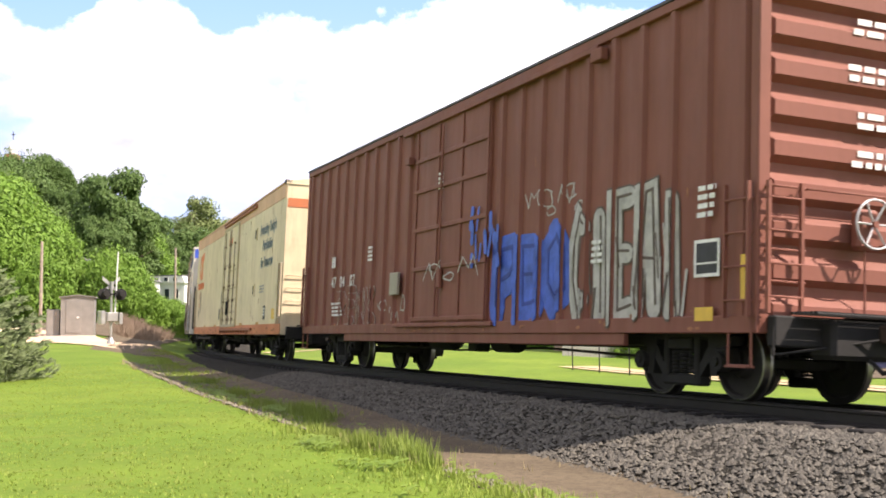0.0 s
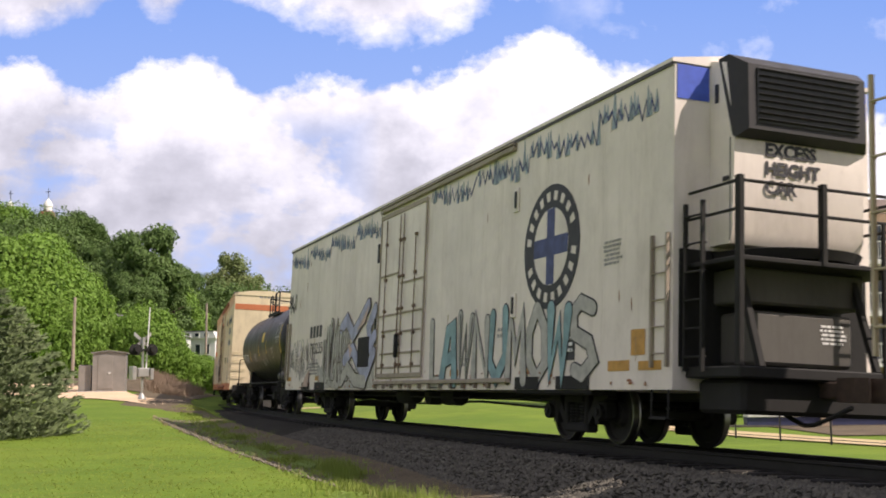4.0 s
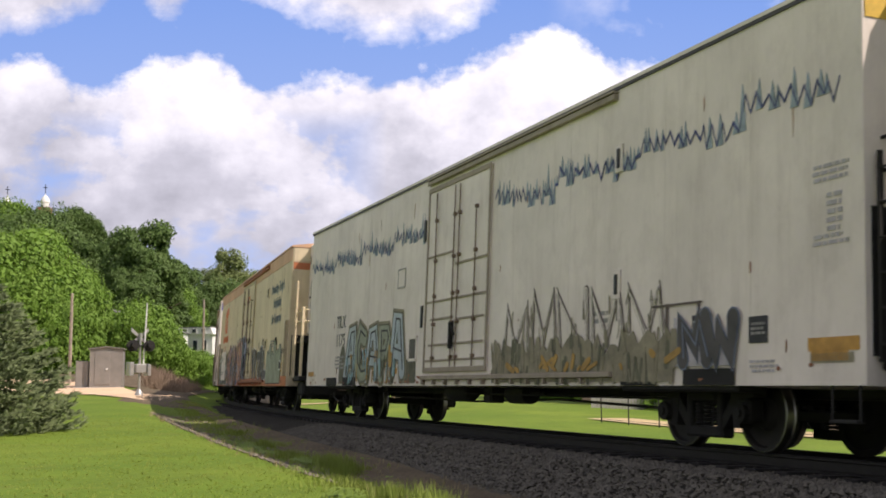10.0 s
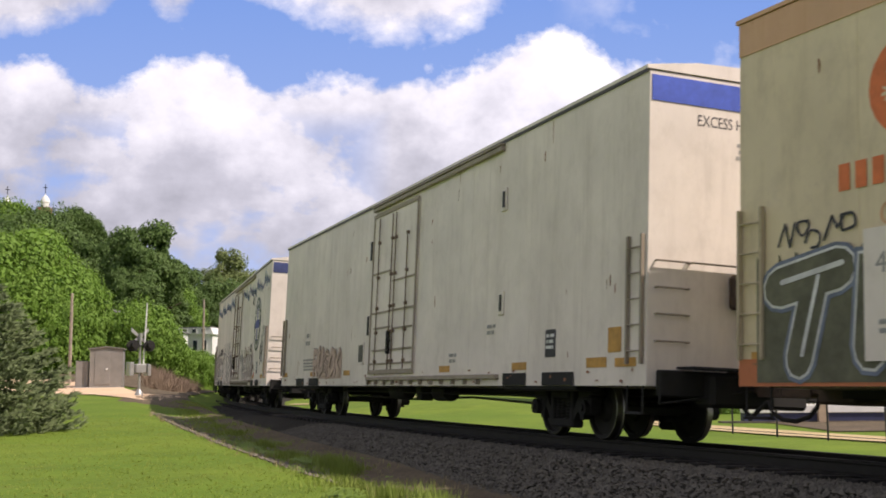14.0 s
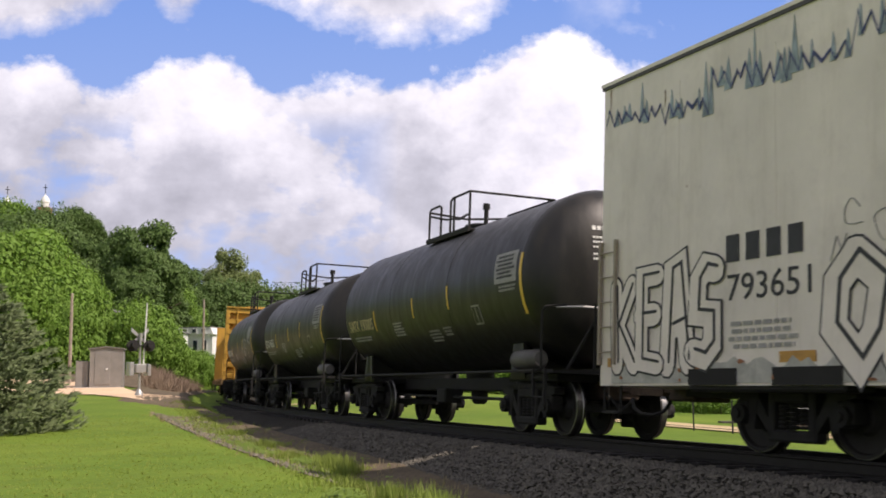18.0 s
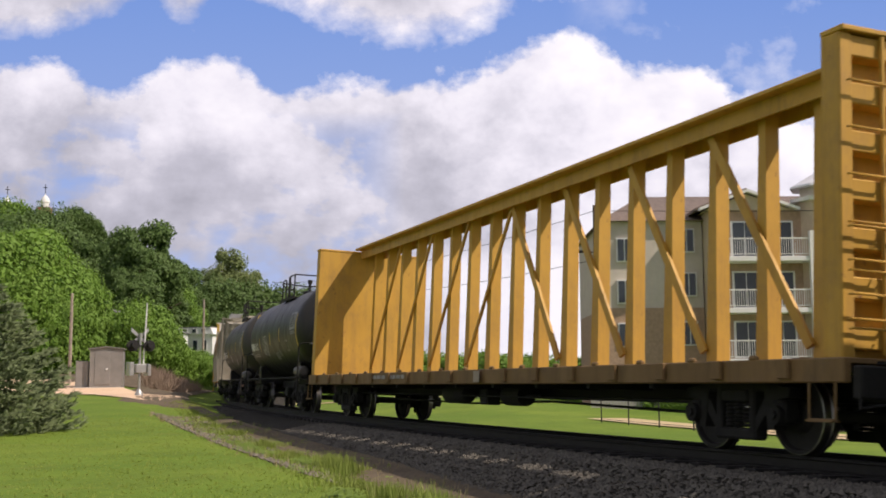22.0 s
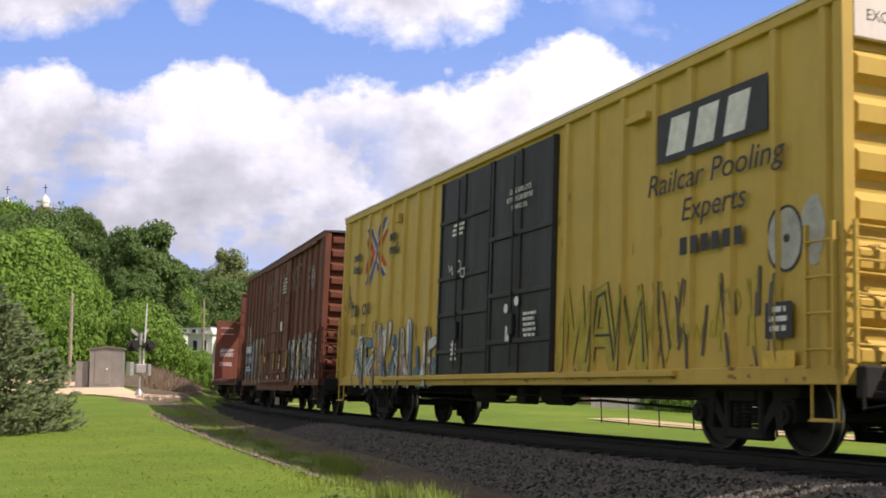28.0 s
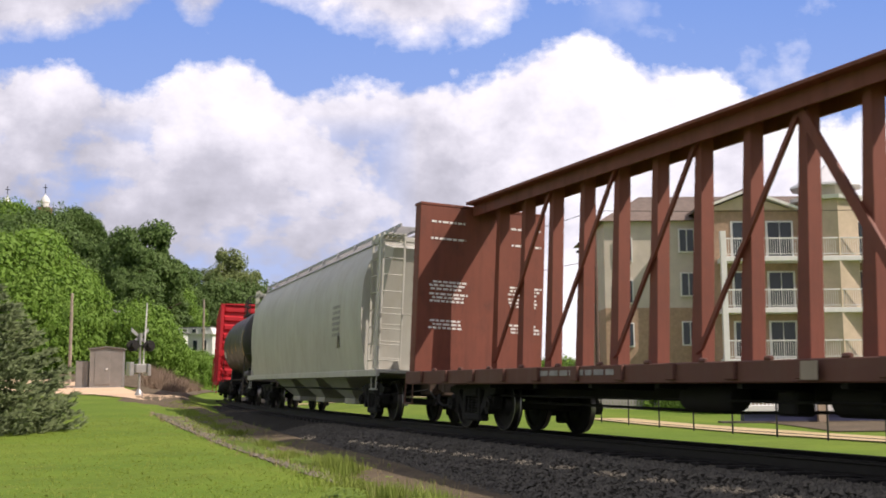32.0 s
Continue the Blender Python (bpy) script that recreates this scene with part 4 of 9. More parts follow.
def ladder(name, c, x0, x1, y, z0, z1, n, mat, r=0.014, label="", rails=True, axis="side"):
    """Rungs between two uprights on a side (x0..x1 along) or an end (across)."""
    g = Geo()
    for k in range(n):
        z = z0 + (z1 - z0) * (k + 0.5) / n
        if axis == "side":
            g.bar([(x0, y + 0.07, z), (x0, y, z), (x1, y, z), (x1, y + 0.07, z)], r, 6)
        else:
            g.bar([(y - 0.07, x0, z), (y, x0, z), (y, x1, z), (y - 0.07, x1, z)], r, 6)
    if rails:
        for x in (x0, x1):
            if axis == "side":
                g.box(x - 0.02, x + 0.02, y - 0.01, y + 0.04, z0, z1)
            else:
                g.box(y - 0.04, y + 0.01, x - 0.02, x + 0.02, z0, z1)
    return part(name, g, mat, c, label)


def step_iron(c, x, mat, y=-1.52, z=0.8):
    g = Geo()
    g.bar([(x - 0.2, y, z), (x - 0.2, y, z - 0.38), (x + 0.2, y, z - 0.38), (x + 0.2, y, z)], 0.016, 6)
    g.box(x - 0.2, x + 0.2, y - 0.05, y + 0.05, z - 0.4, z - 0.375)
    part("sill_step", g, mat, c)


def brake_wheel(c, x, y, z, mat, housing, r=0.28):
    g = Geo()
    n = 24
    for k in range(n):
        a, b = 2 * math.pi * k / n, 2 * math.pi * (k + 1) / n
        g.tube((x + 0.25, y + r * math.cos(a), z + r * math.sin(a)), (x + 0.25, y + r * math.cos(b), z + r * math.sin(b)), 0.016, 6)
    for k in range(6):
        a = math.pi * k / 3
        g.tube((x + 0.22, y, z), (x + 0.25, y + r * math.cos(a), z + r * math.sin(a)), 0.014, 5)
    w = part("brake_wheel", g, mat, c)
    part("brake_housing", Geo().box(x, x + 0.16, y - 0.16, y + 0.16, z - 0.28, z + 0.18, 0.04).tube((x + 0.1, y, z), (x + 0.26, y, z), 0.04, 8).tube((x + 0.08, y, z - 0.25), (x + 0.08, y, z - 1.3), 0.014, 5), housing, c, "hand brake gear housing")
    return w


def end_platform(c, x, mat, z=1.0, e=0.45):
    g = Geo()
    for k in range(6):
        g.box(x + 0.03 + k * e / 6, x + 0.03 + (k + 0.7) * e / 6, -1.1, 1.1, z, z + 0.03)
    g.bar([(x + e, -1.1, z), (x + e, 1.1, z)], 0.02, 6)
    part("crossover_platform", g, mat, c)
    part("draft_gear", Geo().box(x - 0.1, x + e * 0.7, -0.75, 0.75, z - 0.48, z - 0.04, 0.05), UNDER, c)
    part("end_sill", Geo().box(x, x + 0.14, -1.4, 1.4, z - 0.36, z - 0.02, 0.02), mat, c)


def end_rails(c, x, mat, full=True):
    """Grab irons and the uncoupling lever on the leading end."""
    def iron(a, b, z):
        part("grab_iron", Geo().bar([(x, a, z), (x + 0.07, a, z), (x + 0.07, b, z), (x, b, z)], 0.014, 6), mat, c)
    for z in (1.35, 1.7, 2.05, 2.4):
        iron(-1.42, -0.95, z)
        if full:
            iron(0.95, 1.42, z)
    iron(-0.9, 0.5, 2.4)
    g = Geo().bar([(x + 0.12, -1.4, 0.85), (x + 0.12, -1.4, 0.55), (x + 0.15, -0.9, 0.62), (x + 0.4, -0.2, 0.75)], 0.016, 6)
    part("uncoupling_lever", g, STEEL_DARK, c)


# ---------- refrigerator cars ----------
def reefer_body(c, L, mat, roof, z0=0.77, eave=4.97):
    x = L / 2
    sec = [(-1.55, z0), (-1.55, eave - 0.02), (-1.53, eave), (1.53, eave), (1.55, eave - 0.02), (1.55, z0)]
    ins = [(-1.53, z0), (-1.53, eave - 0.04), (-1.51, eave - 0.02), (1.51, eave - 0.02), (1.53, eave - 0.04), (1.53, z0)]
    ring = lambda s, xx: [(xx, a, b) for a, b in s]
    body = part("body", Geo().rings([ring(ins, -x), ring(sec, -x + 0.03), ring(sec, x - 0.03), ring(ins, x)]), mat, c)
    top = [(-1.58, eave), (-1.58, eave + 0.05), (-0.8, eave + 0.17), (0, eave + 0.2), (0.8, eave + 0.17), (1.58, eave + 0.05), (1.58, eave)]
    part("roof", Geo().rings([[(-x - 0.02, a, b + 0.003) for a, b in top], [(x + 0.02, a, b + 0.003) for a, b in top]]), roof, c)
    return body


def plug_door(c, x0, x1, mat, trim, z0=1.02, z1=4.7, dirty=None, slide=0.0, dirt_label=""):
    """A plug door on the near side with lock rods, ribs, hinges, rails and rollers."""
    y = -1.55
    d = part("door", Geo().box(x0, x1, y - 0.035, y, z0, z1, 0.01), mat, c, dirt_label)
    mid = (x0 + x1) / 2
    w = x1 - x0
    g = Geo()
    for x in (x0 + 0.02, x1 - 0.02):
        g.box(x - 0.03, x + 0.03, y - 0.06, y - 0.03, z0, z1, 0.01)
    for z in (z0 + 0.05, z1 - 0.04):
        g.box(x0, x1, y - 0.055, y - 0.03, z - 0.05, z + 0.05, 0.01)
    part("door_frame", g, trim, d)
    g = Geo()
    for z, a, b in ((3.3, 0.0, 0.45), (3.05, 0.5, 1.0), (2.4, 0.02, 0.98), (2.05, 0.1, 0.48), (2.0, 0.55, 0.95), (1.55, 0.08, 0.95), (1.25, 0.0, 1.0)):
        g.box(x0 + a * w, x0 + b * w, y - 0.06, y - 0.03, z - 0.02, z + 0.02, 0.006)
    part("door_rib", g, trim, d)
    for k in (0.17, 0.48, 0.56, 0.82):
        xx = x0 + k * w
        g = Geo().tube((xx, y - 0.075, z0 + 0.1), (xx, y - 0.075, z1 - 0.15 - 0.6 * (k > 0.8)), 0.014, 8)
        for z in (1.3, 1.95, 2.5, 3.2, 4.0):
            g.box(xx - 0.035, xx + 0.035, y - 0.1, y - 0.03, z - 0.035, z + 0.035, 0.01)
        part("lock_rod", g, P_RODS, d)
    part("door_handle", Geo().box(mid - 0.05, mid + 0.03, y - 0.14, y - 0.06, 1.45, 1.95, 0.015).bar([(mid, y - 0.12, 1.9), (mid + 0.22, y - 0.12, 1.7)], 0.018, 6), STEEL_DARK, d)
    return d


def door_tracks(c, x0, x1, mat, zt=4.78, zb=0.93):
    part("door_track", Geo().box(x0, x1, -1.63, -1.55, zt, zt + 0.09, 0.01).box(x0, x1, -1.65, -1.55, zt + 0.1, zt + 0.13), mat, c)
    g = Geo().box(x0, x1, -1.64, -1.55, zb - 0.05, zb + 0.03, 0.01)
    for k in range(int((x1 - x0) / 0.6)):
        g.box(x0 + k * 0.6, x0 + k * 0.6 + 0.06, -1.62, -1.55, zb - 0.14, zb - 0.05)
    part("door_sill", g, mat, c)


def fridge_unit(c, x, rail, cap, corner, lit, box=None, zb=2.6):
    """The cooling unit in the leading end: slanted grille cowl, pale casing, drum, cabinets, open platform with rails."""
    for y in (-1.26, 1.26):
        part("corner_panel", Geo().box(x, x + 0.012, y - 0.24, y + 0.24, 4.5, 4.95), corner, c)
    u = part("cooling_unit", Geo().plate([(x, zb), (x + 0.42, zb), (x + 0.5, zb + 0.15), (x + 0.54, 3.95), (x + 0.34, 4.95), (x, 5.05)], -1.0, 1.0), lit, c, "pale cooling unit in the car's end")
    part("cowl", Geo().rings([[(x + 0.2, y0, 5.02), (x + 0.42, y0, 5.03), (x + 0.68, y1, 4.86), (x + 0.7, y1, 4.02), (x + 0.56, y0, 3.92), (x + 0.5, y0, 3.96)] for y0, y1 in ((-1.01, -0.9), (-0.98, -0.84), (0.98, 0.84), (1.01, 0.9))]), cap, u, "moulded grille cowl")
    grille = part("grille", Geo().box(x + 0.68, x + 0.71, -0.78, 0.78, 4.1, 4.82, 0.005), GRILLE, u)
    slat = Geo().plate([(x + 0.7, -0.022), (x + 0.75, 0.0), (x + 0.7, 0.022)], -0.76, 0.76).mesh("slat", cap)
    for k in range(9):
        part("slat", slat, cap, grille, at=(0, 0, 4.15 + k * 0.08))
    part("vent_slot", Geo().box(x + 0.12, x + 0.2, -1.012, -1.0, 4.45, 4.7, 0.004), GRILLE, u)
    part("latch", Geo().box(x + 0.3, x + 0.42, -1.02, -1.0, 3.4, 3.46, 0.004), GRILLE, u)
    part("casing_seam", Geo().box(x + 0.44, x + 0.455, -1.006, -1.0, zb + 0.03, 3.95), GRILLE, u)
    # thin black sheet on the end wall, painting in the shade behind the platform
    part("end_recess", Geo().box(x, x + 0.015, -1.45, 1.45, 1.06, zb - 0.05), UNDER, c, "flat black sheet for the shade behind the platform")
    part("drum", Geo().lathe([(0.0, 0.2), (0.02, 0.95), (0.14, 1.0), (0.16, 0.9)], "z", (x + 0.12, 0, zb - 0.22), 24), UNDER, c)
    part("upper_cabinet", Geo().box(x, x + 0.62, -0.95, 0.9, zb - 0.75, zb - 0.3, 0.03), box or UNDER, c)
    part("lower_cabinet", Geo().box(x, x + 0.75, -0.85, 0.6, 1.1, zb - 0.85, 0.04), box or UNDER, c)
    for y in (-0.95, 0.75):
        part("strut", Geo().box(-0.04, 0.04, -0.04, 0.04, 0, zb - 1.2), rail, c, at=Matrix.Translation((x + 1.0, y, 1.06)) @ Matrix.Rotation(-0.35, 4, "Y"))
    part("under_tank", Geo().box(x + 0.05, x + 1.0, -1.2, 1.2, 0.5, 0.91, 0.05), UNDER, c)
    part("end_deck", Geo().box(x, x + 1.15, -1.35, 1.35, 0.92, 1.06, 0.02), UNDER, c)
    for y in (-1.3, -0.1, 1.3):
        part("rail_post", Geo().box(x + 1.02, x + 1.12, y - 0.04, y + 0.04, 1.06 if abs(y) > 1 else zb - 0.3, zb + 0.72, 0.01), rail, c)
    g = Geo()
    for z in (zb + 0.66, zb + 0.32):
        g.bar([(x, -1.3, z), (x + 1.07, -1.3, z), (x + 1.07, 1.3, z), (x, 1.3, z)], 0.022, 6)
    part("platform_rail", g, rail, c)
    part("drum_deck", Geo().box(x, x + 1.1, -1.32, 1.32, zb - 0.3, zb - 0.24, 0.01), UNDER, c)
    ladder("end_ladder", c, 0.75, 1.2, x + 1.16, 1.0, 2.9, 5, rail, axis="end")
    ladder("side_ladder", c, x + 0.08, x + 0.46, -1.42, 1.0, 3.9 if box is None else 3.1, 6, rail)


def plain_end(c, x, mat, wheelmat, housing):
    end_rails(c, x, mat, True)
    brake_wheel(c, x, -0.15, 2.1, wheelmat, housing, 0.23)
    end_platform(c, x, STEEL_DARK)


def side_tags(c, L, banded):
    x = L / 2
    decal("data_panel", c, [rect(x - 2.95, x - 2.6, 1.2, 1.62)], I_BLACK, label="black consolidated stencil panel")
    text_bars(c, x - 2.92, 1.5, 0.3, 3, 0.05, I_WHITE, 3, y=-1.561)
    if banded:
        decal("yellow_panel", c, [rect(x - 1.5, x - 1.05, 1.2, 1.5)], I_YELLOW, label="yellow inspection plate")
    for k in range(7):
        xx = -x + 0.5 + k * (L - 1.0) / 6
        decal("reflector", c, [rect(xx - 0.28, xx + 0.28, 1.02, 1.14)], I_OCHRE)


def wheel_notch(c, L, half, mat):
    for x in (half, -half):
        for a, b in ((-1.25, -0.35), (0.25, 1.3)) if mat is P_WHITE else ():
            decal("sill_notch", c, [rect(x + a, x + b, 0.772, 0.97)], UNDER, -1.568)
        part("side_bolster", Geo().box(x - 1.3, x + 1.3, -1.53, -1.1, 0.7, 0.84, 0.03), UNDER, c)


def reefer(name, label, rear, front, mat, band, top, roof, ladders=True, ext=(1.0, 1.0), half=7.45):
    c, L = car(name, rear, front, half, label, "refrigerator car")
    x = L / 2
    reefer_body(c, L, mat, roof)
    trucks(c, half)
    couplers(c, L, *ext)
    underframe(c, L, half)
    wheel_notch(c, L, half, mat)
    if band:
        part("sill_band", Geo().box(-x + 0.02, x - 0.02, -1.566, -1.55, 0.76, 1.06), band, c, "weathered orange sill band")
        part("end_band", Geo().box(x, x + 0.012, -1.5, 1.5, 4.3, 4.55), band, c)
    if top:
        part("top_band", Geo().box(-x + 0.02, x - 0.02, -1.562, -1.55, 4.57, 4.96), top, c, "faded orange band under the eave")
    door_tracks(c, -1.5, 6.0, P_TRACK if band else P_TRIMW)
    for a, z in ((-1.75, 3.9), (-1.78, 2.15)):
        part("vent", Geo().box(a, a + 0.09, -1.58, -1.55, z - 0.22, z + 0.22), GRILLE, c)
    for a, z in ((6.07, 3.92), (6.05, 2.15)):
        part("latch_plate", Geo().box(a - 0.1, a + 0.1, -1.585, -1.55, z - 0.2, z + 0.2, 0.01), mat, c)
        part("latch", Geo().box(a - 0.02, a + 0.05, -1.61, -1.58, z - 0.14, z + 0.14, 0.01), GRILLE, c)
    part("hatch", Geo().box(-2.42, -2.0, -1.566, -1.55, 1.3, 1.74), P_CABINET, c, "dark square service hatch")
    part("hatch_frame", Geo().box(-2.46, -1.96, -1.572, -1.55, 1.72, 1.78).box(-2.46, -1.96, -1.572, -1.55, 1.26, 1.32).box(-2.46, -2.4, -1.572, -1.55, 1.26, 1.78).box(-2.02, -1.96, -1.572, -1.55, 1.26, 1.78), mat, c)
    for a in (x - 0.42, -x + 0.05) if ladders else ():
        ladder("side_ladder", c, a, a + 0.37, -1.6, 1.05, 2.75, 5, P_TRIM if band else P_TRIMW, 0.012)
    step_iron(c, x - 0.3, STEEL_DARK)
    step_iron(c, -x + 0.3, STEEL_DARK)
    side_tags(c, L, bool(band))
    seam = Geo().box(-0.01, 0.01, -1.5525, -1.55, 1.08, 4.64).mesh("panel_seam", mat)
    for k in range(1, 12):
        xx = -x + k * L / 12
        if not -1.6 < xx < 2.4:
            part("panel_seam", seam, mat, c, at=(xx, 0, 0))
    stains(c, x, band or mat, bool(band), int(L * 100) % 97)
    streaks(c, x, int(rear) + 400, 26 if band else 16)
    return c, L


def banded_reefer(label, rear, front, number, slogan=True, unit=False, ext=(1.0, 1.0), zx=-9.2):
    c, L = reefer("refrigerator_car", label, rear, front, P_CREAM, P_ORANGE, P_TAN, P_TAN, ext=ext)
    plug_door(c, -1.42, 2.28, P_CREAM, P_TRIM)
    letters(c, "DUNDEE", -0.25, 4.05, 0.2, I_ORANGE, -1.587)
    # the owner's mark, as plain shapes
    curl = [(zx - 0.02 + 0.58 * math.cos(g), 3.68 + 0.54 * math.sin(g)) for g in [math.pi / 2 + math.pi * k / 12 for k in range(13)]]
    decal("owner_mark", c, [curl + [(zx + 0.5, 3.16), (zx + 0.56, 3.98), (zx + 0.78, 3.99), (zx + 0.82, 4.36), (zx + 0.1, 4.25)]], I_ORANGE, label="orange owner's mark with a snowflake")
    flake = []
    for k in range(6):
        a = math.pi * k / 3 + 0.2
        ca, sa = math.cos(a), math.sin(a)
        ox, oz = zx - 0.12, 3.68
        flake.append(stroke((ox, oz), (ox + 0.3 * ca, oz + 0.3 * sa), 0.018, 3))
        for t in (-0.7, 0.7):
            flake.append(stroke((ox + 0.2 * ca, oz + 0.2 * sa), (ox + 0.2 * ca + 0.1 * math.cos(a + t), oz + 0.2 * sa + 0.1 * math.sin(a + t)), 0.014, 3))
    decal("snowflake", c, flake, P_CREAM, -1.561)
    decal("mark_notch", c, [rect(zx + 0.28, zx + 0.33, 3.16, 3.85), rect(zx + 0.28, zx + 0.5, 3.82, 3.86)], P_CREAM, -1.561)
    mark_bars(c, zx - 1.02, 2.74, 10, 2.25, 0.28, I_ORANGE)
    letters(c, "CRYX", zx - 0.5, 2.32, 0.25, I_PALEORANGE, width=0.85)
    letters(c, number, zx - 0.5, 1.9, 0.24, I_PALEORANGE if number != "4026" else I_GREY, width=0.72)
    if slogan:
        for mat, dz, y, fat in ((I_SHADOW, -0.025, -1.553, 0.016), (I_SLOGAN, 0.01, -1.558, 0.01)):
            letters(c, "Protecting Today's", 6.75, 3.83 + dz, 0.3, mat, y, width=2.85, shear=0.25, bold=fat)
            letters(c, "Perishables", 7.3, 3.33 + dz, 0.3, mat, y, width=1.8, shear=0.25, bold=fat)
            letters(c, "For Tomorrow", 7.05, 2.81 + dz, 0.3, mat, y, width=2.2, shear=0.25, bold=fat)
    text_bars(c, 7.0, 2.2, 1.0, 3, 0.05, I_GREY, 5)
    x = L / 2
    if not unit:
        ladder("rear_ladder", c, -x - 0.5, -x - 0.1, -1.4, 1.1, 3.95, 5, P_TRIM, 0.016)
    for z in () if unit else (2.3, 3.8):
        part("ladder_bracket", Geo().box(-x - 0.12, -x, -1.43, -1.36, z - 0.05, z + 0.05, 0.01), P_TRIM, c)
    if unit:
        fridge_unit(c, x, P_CREAM, P_WHITE, P_CREAM, P_WHITE, zb=2.35)
    else:
        plain_end(c, x, P_CREAM, I_RED, I_RED)
        part("end_fascia", Geo().plate([(-1.57, 4.94), (1.57, 4.94), (1.57, 5.03), (0.8, 5.15), (0, 5.18), (-0.8, 5.15), (-1.57, 5.03)], x + 0.021, x + 0.03, axis="x"), P_CREAM, c)
        text_bars(c, -0.5, 4.85, 1.2, 1, 0.07, I_GREY, 4, x + 0.002, "end")
        letters(c, "CRYX " + number, 0.35, 4.64, 0.12, I_GREY, x + 0.002, face=END, width=0.85)
        text_bars(c, 0.05, 3.75, 0.6, 3, 0.03, I_PALEORANGE, 9, x + 0.002, "end")
        text_bars(c, 0.0, 3.45, 0.75, 4, 0.03, I_PALEORANGE, 10, x + 0.002, "end")
        decal("notice", c, [rect(0.55, 1.15, 1.85, 2.15)], I_WHITE, x + 0.002, "white paper notice", "end")
        part("corner_cap", Geo().box(x - 0.2, x + 0.03, -1.6, -1.4, 4.95, 5.06, 0.02).box(x - 0.2, x + 0.03, 1.4, 1.6, 4.95, 5.06, 0.02), P_DARKROOF, c)
    return c, L


def white_reefer(label, rear, front, number, marks, seed, unit, corner, stripe=True, badge=False, ext=(1.0, 1.0), zdrip=4.78, mark="", corner_panels=True):
    c, L = reefer("refrigerator_car", label, rear, front, P_WHITE, None, None, P_WHITE, ladders=corner_panels, ext=ext)
    x = L / 2
    plug_door(c, -1.45, 1.65, P_WHITE, P_TRIMW)
    part("sliding_panel", Geo().box(1.75, 4.6, -1.5535, -1.55, 1.02, 4.7), P_WHITE, c)
    part("eave_strip", Geo().box(-x, x, -1.575, -1.55, 4.93, 4.98), P_DARKROOF, c)
    if stripe:
        drips(c, -x + 0.1, -1.6, zdrip, I_NAVY, seed)
        drips(c, 1.8, x - 0.3, zdrip, I_NAVY, seed + 1)
    if badge:
        emblem(c, 7.4, 2.98, 0.98, I_DARKGREEN if badge == 2 else I_BLACK, P_WHITE, I_CROSSBLUE if badge == 2 else I_NAVY)
    if mark:
        letters(c, mark, -8.0, 2.2, 0.32, I_BLACK, width=0.8)
    elif marks:
        mark_bars(c, -8.0, 2.2, marks, 1.4 if marks == 4 else 0.8, 0.32, I_BLACK)
    if number:
        letters(c, number, -8.0, 1.75, 0.32, I_BLACK, width=1.4 if len(number) == 6 else 0.8)
    text_bars(c, -8.0, 1.45, 1.3, 4, 0.05, I_GREY, seed)
    if corner_panels:
        decal("orange_panel", c, [rect(x - 0.98, x - 0.62, 1.22, 1.56)], I_OCHRE)
        decal("ochre_strip", c, [rect(x - 1.6, x - 1.02, 1.02, 1.16)], I_OCHRE)
    if stripe and corner_panels:
        text_bars(c, 9.1, 2.8, 0.55, 6, 0.035, I_GREY, seed + 3)
    for a, z in ((5.4, 1.75), (3.6, 1.3)):
        text_bars(c, a, z, 0.45, 2, 0.06, I_GREY, seed + 4)
    if unit:
        fridge_unit(c, x, STEEL_DARK, P_DOORBLACK, corner, P_WHITE, P_CABINET)
        text_bars(c, 0.1, 1.6, 0.4, 5, 0.03, I_WHITE, seed + 6, x + 0.753, "end")
    else:
        part("end_stripe", Geo().box(x, x + 0.012, -1.5, 1.5, 4.55, 4.9), corner, c)
        plain_end(c, x, P_TRIMW, RUSTY, RUSTY)
        letters(c, "EXCESS HEIGHT CAR", -0.8, 4.28, 0.16, I_BLACK, x + 0.002, face=END, width=1.6)
        text_bars(c, -0.2, 4.05, 0.8, 3, 0.05, I_GREY, seed + 8, x + 0.002, "end")
    return c, L


